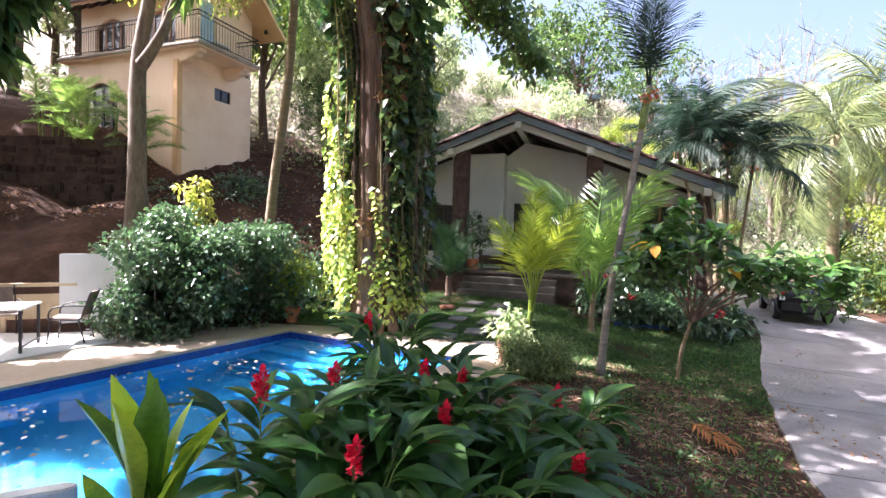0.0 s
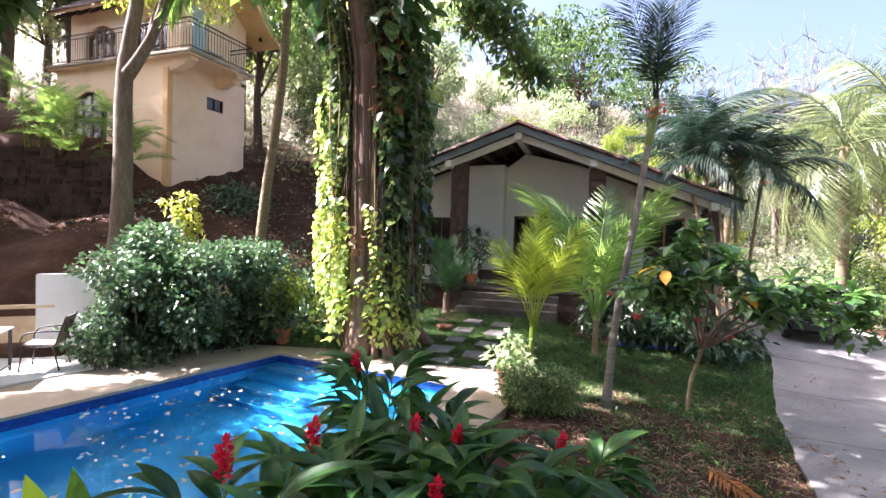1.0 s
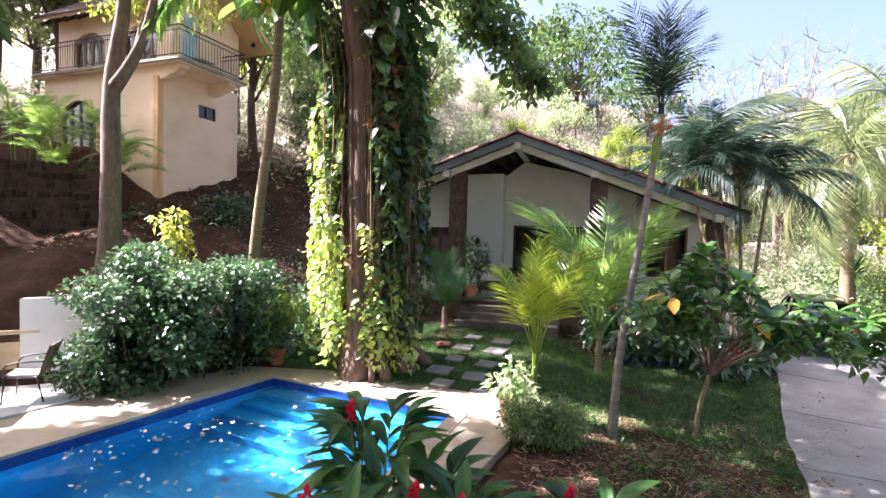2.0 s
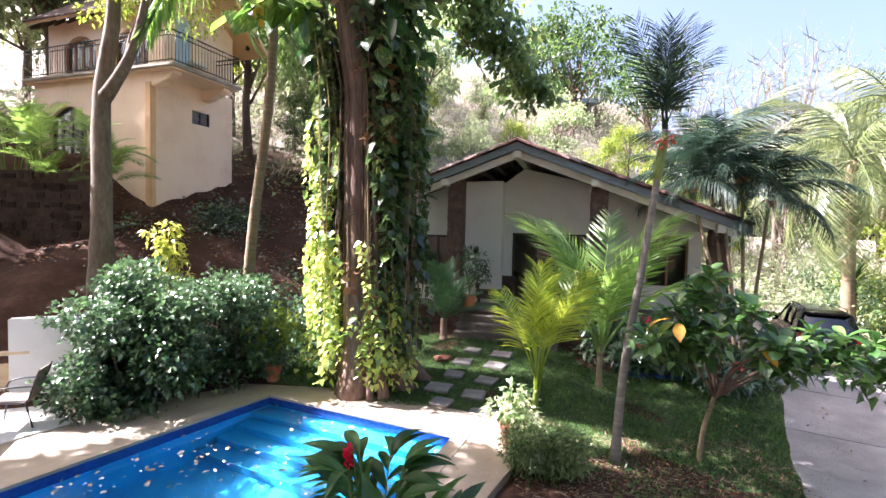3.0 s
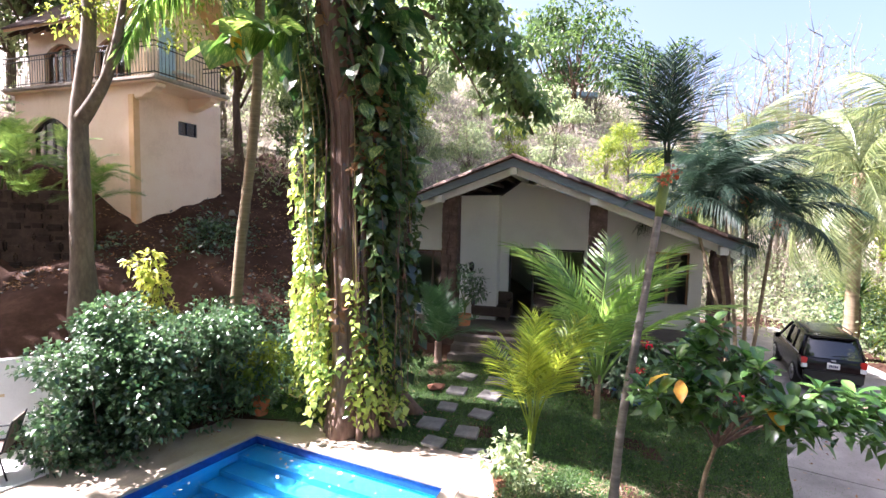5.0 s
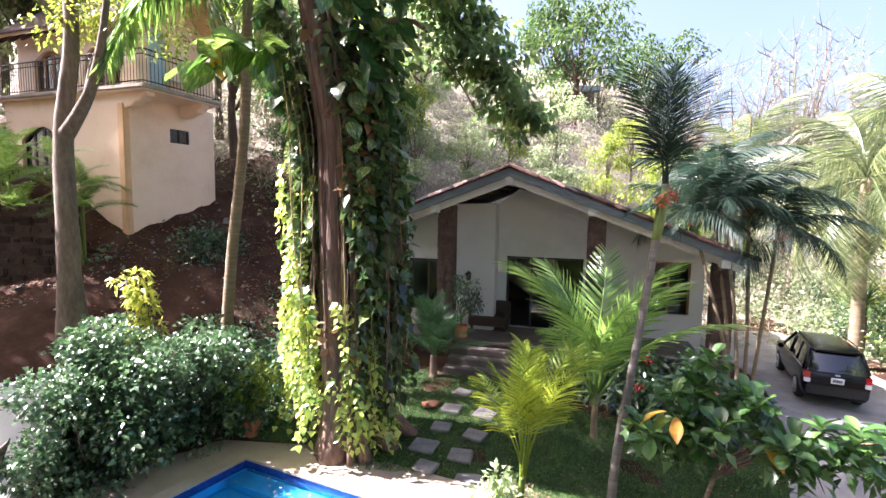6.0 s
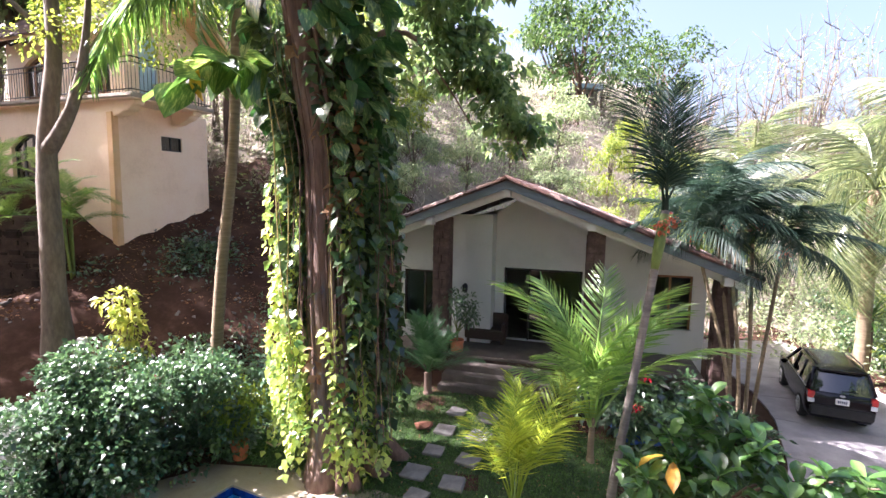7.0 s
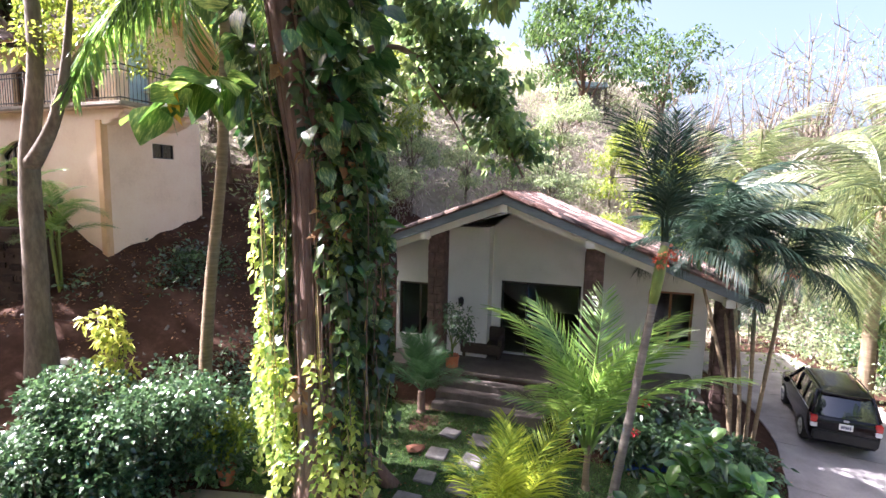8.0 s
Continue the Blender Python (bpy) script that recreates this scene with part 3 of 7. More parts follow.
stones = empty("stepping_stone_path", None, "path of grey square stepping stones in the grass", "path", kind="structure")
for x, y, a in ((0.52, 11.15, 8), (-0.2, 11.4, 3), (0.78, 11.85, -6), (0.07, 12.1, 5), (1.0, 12.7, -4), (0.24, 12.85, 7), (1.15, 13.4, 2), (0.45, 13.6, -5), (0.7, 10.55, 4), (-0.1, 10.75, -3)):
    s = rr.uniform(0.2, 0.25)
    bm = bmesh.new()
    bmesh.ops.create_cube(bm, size=1)
    for v in bm.verts:
        v.co = Vector((v.co.x * 2 * s + rr.uniform(-0.02, 0.02), v.co.y * 2 * s * 0.9 + rr.uniform(-0.02, 0.02), v.co.z * 0.07))
    bmesh.ops.bevel(bm, geom=bm.edges[:], offset=0.015, segments=1, affect="EDGES")
    part("stone", from_bm("stone", bm, "stone"), stones, at=pose(x, y, ground_z(x, y) + 0.02, 3, 0, a - 18))

# ---- house ----
H = pose(1.55, 15.4, 0, 0, 0, -11)
house = empty("house", H, "single-storey white bungalow with gabled clay-tile roof and porch", "house")
APEX, SLOPE, EL, ER, BACK = 5.85, 0.378, -3.9, 5.8, 8.2
PF = 1.12   # porch floor


def roof_z(u):
    return APEX - SLOPE * abs(u)


def welded(name, geo, mat):
    """Mesh data of blocks that touch, joined into one body."""
    me = mesh_data(name, *geo, mat)
    bm = bmesh.new()
    bm.from_mesh(me)
    bmesh.ops.remove_doubles(bm, verts=bm.verts[:], dist=0.0005)
    bm.to_mesh(me)
    bm.free()
    return me


def wall_with_holes(name, u0, u1, v, thick, z0, holes, mat, top=None):
    """A wall along u with rectangular openings through it; its top follows the roof."""
    top = top or (lambda u: roof_z(u) - 0.2 - max(0.0, 0.5 - 0.36 * abs(u + 0.6)))
    cuts = sorted({u0, u1, *[h[0] for h in holes], *[h[1] for h in holes], *([0.0] if u0 < 0 < u1 else [])})
    geos = []
    for a, b in zip(cuts, cuts[1:]):
        spans = [(z0, None)]
        for h in holes:
            if h[0] <= a and h[1] >= b:
                spans = [(z0, h[2]), (h[3], None)]
        for lo, hi in spans:
            if hi is not None and hi - lo < 0.01:
                continue
            za, zb = (hi, hi) if hi is not None else (top(a), top(b))
            q = [(a, v, lo), (b, v, lo), (b, v, zb), (a, v, za), (a, v + thick, lo), (b, v + thick, lo), (b, v + thick, zb), (a, v + thick, za)]
            geos.append((q, [(0, 1, 2, 3), (5, 4, 7, 6), (4, 0, 3, 7), (1, 5, 6, 2), (3, 2, 6, 7), (4, 5, 1, 0)]))
    return welded(name, joined(geos), mat)


DOOR = (-0.33, 1.95, PF, 3.32)
WIN_R = (3.72, 4.85, 1.85, 3.36)
WIN_L = (-3.3, -2.0, 1.6, 3.2)
part("front_wall", wall_with_holes("front_wall", -0.6, 5.2, 1.9, 0.2, 0.2, [DOOR, WIN_R], "white_wall"), house, "white plastered wall")
part("front_wall", wall_with_holes("front_wall", EL + 0.5, -0.6, 1.25, 0.2, 0.2, [WIN_L], "white_wall"), house, "white plastered wall")
part("return_wall", box("return_wall", (-0.8, 1.45, 0.2), (-0.6, 2.1, roof_z(0.6) - 0.7), "white_wall"), house)
part("side_wall", box("side_wall", (5.0, 2.1, 0.2), (5.2, BACK - 0.4, roof_z(5.2) - 0.2), "white_wall"), house)
part("side_wall", box("side_wall", (EL + 0.5, 1.45, 0.2), (EL + 0.7, BACK - 0.4, roof_z(3.6) - 0.2), "white_wall"), house)
part("back_wall", wall_with_holes("back_wall", EL + 0.7, 5.0, BACK - 0.6, 0.2, 0.2, [], "white_wall"), house)
part("inner_floor", box("inner_floor", (EL + 0.7, 2.1, 1.0), (5.0, BACK - 0.6, PF - 0.005), "step_tile"), house)
# porch floor and steps
part("porch_floor", box("porch_floor", (-3.3, 0.0, PF - 0.09), (4.9, 1.9, PF), "step_tile", 0.02), house, "grey tiled porch floor")
part("porch_plinth", box("porch_plinth", (-3.25, 0.05, 0.1), (4.85, 1.88, PF - 0.092), "column_stone", 0.01), house, "dark stone porch plinth")
for k in range(1, 4):
    part("step", box("step", (-1.5, -0.36 * k, 0.1), (1.3, -0.36 * (k - 1) + 0.0, PF - 0.165 * k), "step_tile", 0.018), house)
# columns
for u in (-2.0, 2.02, 5.0):
    col = part("column", box("column", (u, 0.02, 0.2), (u + 0.44, 0.46, roof_z(u + 0.22) - 0.32), "column_stone", 0.02), house, "rough dark stone column")
    for zz in range(15):
        for face in range(2):
            z = (0.95 if u > 4 else 1.15) + zz * 0.225
            if z + 0.2 > roof_z(u + 0.22) - 0.35:
                continue
            cut = rr.uniform(0.14, 0.3)
            for a, b in ((0, cut), (cut + 0.012, 0.44)):
                lo = (u + a + 0.006, -0.012 - rr.random() * 0.014, z) if face == 0 else (u - 0.012 - rr.random() * 0.01, 0.02 + a, z)
                hi = (u + b - 0.006, 0.03, z + 0.21) if face == 0 else (u + 0.01, 0.02 + b - 0.006, z + 0.21)
                part("stone", box("stone", lo, hi, "column_stone", 0.012), col)


def rafter(name, u0, u1, v0, v1, drop, depth, mat):
    """A sloping member under the roof from u0 to u1."""
    pts = [(u0, roof_z(u0) - drop), (u1, roof_z(u1) - drop), (u1, roof_z(u1) - drop - depth), (u0, roof_z(u0) - drop - depth)]
    return prism(name, pts, v0, v1, mat, 0.006, axis="y")


for a, b in ((EL, 0.0), (0.0, ER)):
    part("fascia", rafter("fascia", a, b, -0.34, -0.3, 0.02, 0.2, "fascia"), house, "blue-grey painted fascia board")
    part("gable_beam", rafter("gable_beam", a + (0.25 if a < 0 else 0), b - (0 if a < 0 else 0.25), -0.08, 0.1, 0.2, 0.2, "white_paint"), house, "white painted gable beam")
for u, zz in ((-2.05, 0.29), (0.0, 0.3), (2.1, 0.29), (5.15, 0.29)):
    part("beam_end", box("beam_end", (u - 0.1, -0.3, roof_z(u) - zz - 0.13), (u + 0.1, 3.0, roof_z(u) - zz + 0.07), "white_paint", 0.01), house, "square white beam end")
part("ceiling_board", prism("ceiling_board", [(EL, roof_z(EL) - 0.06), (0, APEX - 0.06), (ER, roof_z(ER) - 0.06), (ER, roof_z(ER) - 0.12), (0, APEX - 0.12), (EL, roof_z(EL) - 0.12)], -0.28, BACK, "dark_wood", 0, "y"), house, "dark timber roof boards")
for k in range(5):
    for a, b in ((EL + 0.05, -0.06), (0.06, ER - 0.05)):
        part("rafter", rafter("rafter", a, b, 0.28 + 0.36 * k, 0.36 + 0.36 * k, 0.125, 0.13, "dark_wood"), house)
for u in (-1.15, -0.75, -0.35, 0.3):
    part("purlin", box("purlin", (u, 0.1, roof_z(u) - 0.38), (u + 0.09, 2.6, roof_z(u) - 0.25), "dark_wood", 0.008), house, "dark timber purlin")
# door leaf, window frames and panes
part("door_frame", box("door_frame", (-0.33, 1.96, 3.26), (1.95, 2.05, 3.319), "iron"), house)
for u in (-0.325, 0.4, 1.89):
    part("door_frame", box("door_frame", (u, 1.96, PF), (u + 0.055, 2.05, 3.26), "iron"), house)
part("door_pane", box("door_pane", (0.46, 1.99, PF + 0.02), (1.89, 2.005, 3.25), "window_glass"), house, "dark sliding glass")
for (a, b, lo, hi), v, wood in ((WIN_R, 1.95, "door_wood"), (WIN_L, 1.3, "dark_wood")):
    win = part("window", box("window", (a, v, hi - 0.06), (b, v + 0.07, hi - 0.002), wood), house, "dark wood framed window")
    for q in ((a, lo, a + 0.06, hi - 0.06), ((a + b) / 2 - 0.03, lo, (a + b) / 2 + 0.03, hi - 0.06), (b - 0.06, lo, b, hi - 0.06)):
        part("window_frame", box("window_frame", (q[0], v, q[1]), (q[2], v + 0.07, q[3]), wood), win)
    part("window_sill", box("window_sill", (a - 0.06, v - 0.12, lo - 0.05), (b + 0.06, v + 0.07, lo + 0.004), "white_paint", 0.01), win)
    for q0, q1 in ((a + 0.06, (a + b) / 2 - 0.03), ((a + b) / 2 + 0.03, b - 0.06)):
        part("pane", box("pane", (q0, v + 0.03, lo + 0.004), (q1, v + 0.045, hi - 0.06), "window_glass"), win)
lamp = part("wall_lamp", tube("wall_lamp", [(-1.35, 1.1, 2.62), (-1.35, 1.1, 2.68), (-1.35, 1.1, 2.84), (-1.35, 1.1, 2.9)], [0.04, 0.075, 0.085, 0.02], "iron"), house, "small black wall lamp")
part("bracket", box("bracket", (-1.37, 1.1, 2.84), (-1.33, 1.25, 2.87), "iron"), lamp)

# roof tiles: barrel tiles in rows down the slopes
roof = part("roof", prism("roof", [(EL - 0.02, roof_z(EL)), (0, APEX), (ER + 0.02, roof_z(ER)), (ER + 0.02, roof_z(ER) - 0.05), (0, APEX - 0.055), (EL - 0.02, roof_z(EL) - 0.05)], -0.3, BACK, "roof_tile", 0, "y"), house, "red-brown clay barrel tile roof")


def barrel(length, r0, r1, seg=6):
    vs, fs = [], []
    for y, r in ((0, r0), (length, r1)):
        for th in (0.0, 0.014):
            for i in range(seg + 1):
                a = math.pi * i / seg
                vs.append((y, math.cos(a) * (r - th), math.sin(a) * (r - th) * 0.75))
    s = seg + 1
    for i in range(seg):
        fs += [(i, i + 1, 2 * s + i + 1, 2 * s + i), (s + i + 1, s + i, 3 * s + i, 3 * s + i + 1), (i + 1, i, s + i, s + i + 1)]
    return vs, fs


ang = math.atan(SLOPE)
tile_me = [mesh_data("tile", *barrel(0.46, 0.13, 0.105), "roof_tile", False) for _ in range(2)]
rest, count = [], 0
for side, ext in ((1, ER), (-1, -EL)):
    run = math.hypot(ext, SLOPE * ext)
    rows_n = int(run / 0.36)
    for c in range(int((BACK + 0.2) / 0.21)):
        v = -0.3 + c * 0.21
        for k in range(rows_n):
            s = (k + 1) * run / rows_n + 0.03
            u = side * s * math.cos(ang)
            z = APEX - s * math.sin(ang) + 0.015
            m = Matrix.Translation((u, v + rr.uniform(-0.012, 0.012), z + rr.uniform(0, 0.012))) @ Matrix.Rotation(math.pi if side > 0 else 0, 4, "Z") @ Matrix.Rotation(-ang - 0.03, 4, "Y")
            if c < 11 and count < 290:
                part("tile", tile_me[(c + k) % 2], roof, at=m)
                count += 1
            else:
                vs, fs = barrel(0.46, 0.115, 0.095, 4)
                rest.append(([m @ Vector(p) for p in vs], fs))
tagged(part("tiling", mesh_data("tiling", *joined(rest), "roof_tile_rest"), roof), kind="stuff")
for k in range(20):
    part("ridge_tile", tile_me[k % 2], roof, at=Matrix.Translation((0, -0.3 + 0.42 * k, APEX + 0.02)) @ Matrix.Rotation(math.pi / 2, 4, "Z") @ Matrix.Scale(1.15, 4))

# ---- villa on the hill ----
VA = math.degrees(math.atan2(-0.263, 0.965))
V = pose(-9.45, 15.6, 0, 0, 0, VA)   # local x: out of the side wall, y: back
villa = empty("villa", V, "two-storey peach villa with wraparound balcony on the hill", "villa")
L, SL, UP = -5.3, 7.98, 0.45   # far end, balcony floor, set-back of the upper wall
RID, RZ, PITCH = 1.7, 11.45, 0.79


def arch_pts(x0, x1, spring, rise, n=8):
    return [(x0 + (x1 - x0) * i / n, spring + rise * math.sin(math.pi * i / n)) for i in range(n + 1)]


def arched_wall(name, x0, x1, z0, z1, y, thick, openings, mat):
    """A wall along x with arched openings (x0, x1, sill, spring, rise) through it."""
    geos = []

    def slab(pts):
        k = len(pts)
        q = [(p[0], y, p[1]) for p in pts] + [(p[0], y + thick, p[1]) for p in pts]
        geos.append((q, [tuple(range(k)), tuple(range(2 * k - 1, k - 1, -1))] + [(i, (i + 1) % k, (i + 1) % k + k, i + k) for i in range(k)]))

    x = x0
    for a, b, sill, spring, rise in sorted(openings):
        slab([(x, z0), (a, z0), (a, z1), (x, z1)])
        if sill > z0 + 0.01:
            slab([(a, z0), (b, z0), (b, sill), (a, sill)])
        ar = arch_pts(a, b, spring, rise)
        for p, q in zip(ar, ar[1:]):
            slab([(p[0], p[1]), (q[0], q[1]), (q[0], z1), (p[0], z1)])
        x = b
    slab([(x, z0), (x1, z0), (x1, z1), (x, z1)])
    return welded(name, joined(geos), mat)


up_door = (-4.52, -3.02, SL + 0.08, 9.22, 0.3)
up_win = (-2.15, -0.65, SL + 0.08, 9.22, 0.3)
low_door = (-4.56, -2.76, 5.1, 6.7, 0.4)
part("front_wall", arched_wall("front_wall", L, 0.0, 2.2, SL - 0.094, 0.0, 0.25, [low_door], "villa_wall"), villa, "peach plastered wall")
part("front_wall", arched_wall("front_wall", L, 0.0, SL + 0.07, RZ - PITCH * (RID - UP) - 0.2, UP, 0.25, [up_door, up_win], "villa_wall"), villa, "peach plastered upper wall")


def side_wall(name, x, thick, y0, y1, z0, z1, holes, mat):
    cuts = sorted({y0, y1, *[h[0] for h in holes], *[h[1] for h in holes]})
    geos = []
    for a, b in zip(cuts, cuts[1:]):
        spans = [(z0, z1)]
        for h in holes:
            if h[0] <= a and h[1] >= b:
                spans = [(z0, h[2]), (h[3], z1)]
        for lo, hi in spans:
            if hi - lo > 0.01:
                q = [(x, a, lo), (x, b, lo), (x, b, hi), (x, a, hi), (x - thick, a, lo), (x - thick, b, lo), (x - thick, b, hi), (x - thick, a, hi)]
                geos.append((q, [(0, 1, 2, 3), (5, 4, 7, 6), (4, 0, 3, 7), (1, 5, 6, 2), (3, 2, 6, 7), (4, 5, 1, 0)]))
    return welded(name, joined(geos), mat)


part("side_wall", side_wall("side_wall", -0.003, 0.22, 0.25, 3.28, 2.2, SL - 0.094, [(1.52, 2.26, 6.68, 7.12)], "villa_wall"), villa, "peach plastered wall")
SD = (0.86, 1.56, SL + 0.09, 10.02)   # side door
part("side_wall", side_wall("side_wall", -0.003, 0.22, UP + 0.25, 3.3, SL + 0.07, RZ - PITCH * (RID - UP) - 0.2, [SD], "villa_wall"), villa)
gz = RZ - PITCH * (RID - UP) - 0.2
part("gable_top", mesh_data("gable_top", [(x, y, z) for x in (-0.003, -0.223) for y, z in ((UP + 0.25, gz), (3.3, gz), (3.3, RZ - PITCH * (3.3 - RID) - 0.2), (RID, RZ - 0.2))],
     [(0, 1, 2, 3), (7, 6, 5, 4), (0, 4, 5, 1), (1, 5, 6, 2), (2, 6, 7, 3), (3, 7, 4, 0)], "villa_wall"), villa, "peach gable wall")
part("back_wall", box("back_wall", (L, 3.1, 2.2), (-0.3, 3.3, 10.0), "villa_wall"), villa)
part("end_wall", box("end_wall", (L, 0.7, 2.2), (L + 0.2, 3.1, 10.05), "villa_wall"), villa)
part("pilaster", box("pilaster", (-0.16, -0.06, 2.4), (0.05, 0.0, SL - 0.38), "villa_trim", 0.01), villa, "ochre corner pilaster")
part("pilaster", box("pilaster", (0.0, 0.0, 2.4), (0.05, 0.14, SL - 0.38), "villa_trim", 0.01), villa)
part("floor_slab", box("floor_slab", (L - 0.25, -0.25, SL - 0.05), (1.12, 2.55, SL + 0.07), "slab_edge", 0.03), villa, "weathered concrete balcony slab")
part("soffit_band", box("soffit_band", (L - 0.2, -0.2, SL - 0.09), (1.06, 2.5, SL - 0.051), "villa_wall", 0.012), villa, "peach underside of the balcony")
part("inner_floor", box("inner_floor", (L + 0.2, 2.56, SL - 0.1), (-0.23, 3.2, SL + 0.05), "slab_edge"), villa)
CORBEL = [(0.0, SL - 0.094), (0.95, SL - 0.094), (0.93, SL - 0.2), (0.8, SL - 0.25), (0.72, SL - 0.34), (0.5, SL - 0.38), (0.36, SL - 0.46), (0.0, SL - 0.5)]
for y in (-0.02, 1.9):
    part("bracket", prism("bracket", CORBEL, y, y + 0.3, "villa_wall", 0.02, "y"), villa, "scrolled peach corbel")
# side door with a pale blue curtain, small window
part("side_door", box("side_door", (-0.14, SD[0] + 0.002, SD[2]), (-0.08, SD[1] - 0.002, SD[3] - 0.002), "white_paint"), villa, "white side door")
part("pane", box("pane", (-0.075, SD[0] + 0.08, SL + 0.3), (-0.06, SD[1] - 0.08, 9.92), "blue_roof"), villa, "pale blue curtain behind glass")
part("ledge", box("ledge", (-0.003, 1.3, 8.55), (0.3, 1.95, 8.62), "white_paint", 0.01), villa, "small white ledge")
wn_ = part("window", box("window", (-0.1, 1.522, 6.682), (-0.04, 2.258, 6.72), "iron"), villa, "small dark sliding window")
for q in ((1.522, 6.72, 1.56, 7.118), (1.87, 6.72, 1.9, 7.118), (2.22, 6.72, 2.258, 7.118)):
    part("window_frame", box("window_frame", (-0.1, q[0], q[1]), (-0.04, q[2], q[3]), "iron"), wn_)
for q in ((1.56, 1.87), (1.9, 2.22)):
    part("pane", box("pane", (-0.08, q[0], 6.72), (-0.07, q[1], 7.118), "window_glass"), wn_)
# arched doors: leaves with panes
for (a, b, sill, spring, rise), y, n, mat in ((up_door, UP + 0.1, 4, "door_wood"), (up_win, UP + 0.1, 4, "door_wood"), (low_door, 0.1, 4, "iron")):
    door = part("door", prism("door", arch_pts(a + 0.004, b - 0.004, spring, rise - 0.004) + [(q[0], q[1] - 0.09) for q in arch_pts(a + 0.004, b - 0.004, spring, rise - 0.004)][::-1], y, y + 0.07, mat, 0, "y"), villa, "arched door with tall glass leaves")
    w = (b - a - 0.008) / n
    for k in range(n):
        x0 = a + 0.004 + k * w
        for c in (x0, x0 + w - 0.055):
            zt = spring + rise * math.sin(math.pi * (c + 0.03 - a) / (b - a)) - 0.08
            part("stile", box("stile", (c, y + 0.01, sill + 0.003), (c + 0.055, y + 0.06, zt), mat), door)
        zt = spring + rise * math.sin(math.pi * (x0 + w / 2 - a) / (b - a)) - 0.1
        part("rail", box("rail", (x0 + 0.056, y + 0.012, sill + 0.003), (x0 + w - 0.056, y + 0.058, sill + 0.28), mat), door)
        part("pane", box("pane", (x0 + 0.056, y + 0.03, sill + 0.281), (x0 + w - 0.056, y + 0.042, zt), "window_glass"), door)
# railing: posts, bars, rails
rail = empty("balcony_railing", V, "black wrought iron balcony railing with thin bars", "railing")
z0, z1 = SL + 0.075, SL + 1.0
runs = [((L - 0.2, -0.17), (1.04, -0.17)), ((1.04, -0.17), (1.04, 2.47)), ((1.04, 2.47), (0.06, 2.47))]
for (xa, ya), (xb, yb) in runs:
    ln = math.hypot(xb - xa, yb - ya)
    for z in (z0 + 0.08, z1 - 0.14, z1):
        part("rail", tube("rail", [(xa, ya, z), (xb, yb, z)], 0.016 if z < z1 else 0.022, "iron", 6), rail)
    n = int(ln / 0.115)
    bar = tube("bar", [(0, 0, z0), (0, 0, z1)], 0.008, "iron", 5)
    for k in range(n + 1):
        t = k / n
        part("post" if k in (0, n) else "bar", bar, rail, at=Matrix.Translation((xa + (xb - xa) * t, ya + (yb - ya) * t, 0)))
# roof: ridge along the front, gable over the side
def roof_pair(name, x0, x1, y0, y1, drop, thick, mat):
    """Two sloping plates that meet at the ridge, as one body."""
    pts = [(y0, RZ - PITCH * (RID - y0) - drop), (RID, RZ - drop), (y1, RZ - PITCH * (y1 - RID) - drop), (y1, RZ - PITCH * (y1 - RID) - drop - thick), (RID, RZ - drop - thick), (y0, RZ - PITCH * (RID - y0) - drop - thick)]
    vs = [(x, y, z) for x in (x0, x1) for y, z in pts]
    return mesh_data(name, vs, [(0, 1, 4, 5), (1, 2, 3, 4), (11, 10, 7, 6), (10, 9, 8, 7)] + [(i + 6, (i + 1) % 6 + 6, (i + 1) % 6, i) for i in range(6)], mat)


VE = 1.0   # verge
part("roof", roof_pair("roof", L - 0.3, VE, -0.15, 4.0, 0.0, 0.06, "roof_tile"), villa, "clay tile roof")
part("roof_soffit", roof_pair("roof_soffit", L - 0.25, VE - 0.03, -0.1, 3.95, 0.064, 0.1, "villa_trim"), villa, "ochre soffit")
part("verge_board", roof_pair("verge_board", VE + 0.002, VE + 0.03, -0.18, 4.03, -0.01, 0.17, "villa_trim"), villa, "ochre verge board")
for x in (L - 0.1, L + 0.5, L + 1.1, L + 1.7, L + 2.3):
    part("roof_beam", box("roof_beam", (x, -0.1, 9.72), (x + 0.11, UP, 9.83), "dark_wood", 0.006, Matrix.Translation((0, -0.1, 9.78)) @ Matrix.Rotation(math.atan(PITCH), 4, "X") @ Matrix.Translation((0, 0.1, -9.82))), villa)
part("soffit_lamp", tube("soffit_lamp", [(0.45, 3.55, 9.7), (0.45, 3.55, 9.78), (0.45, 3.55, 9.83), (0.45, 3.55, 9.88)], [0.07, 0.075, 0.05, 0.03], "iron"), villa, "small black lamp under the eave")

# ---- plants: functions ----
def on_ground(x, y, dz=0.0):
    return Vector((x, y, ground_z(x, y) + dz))


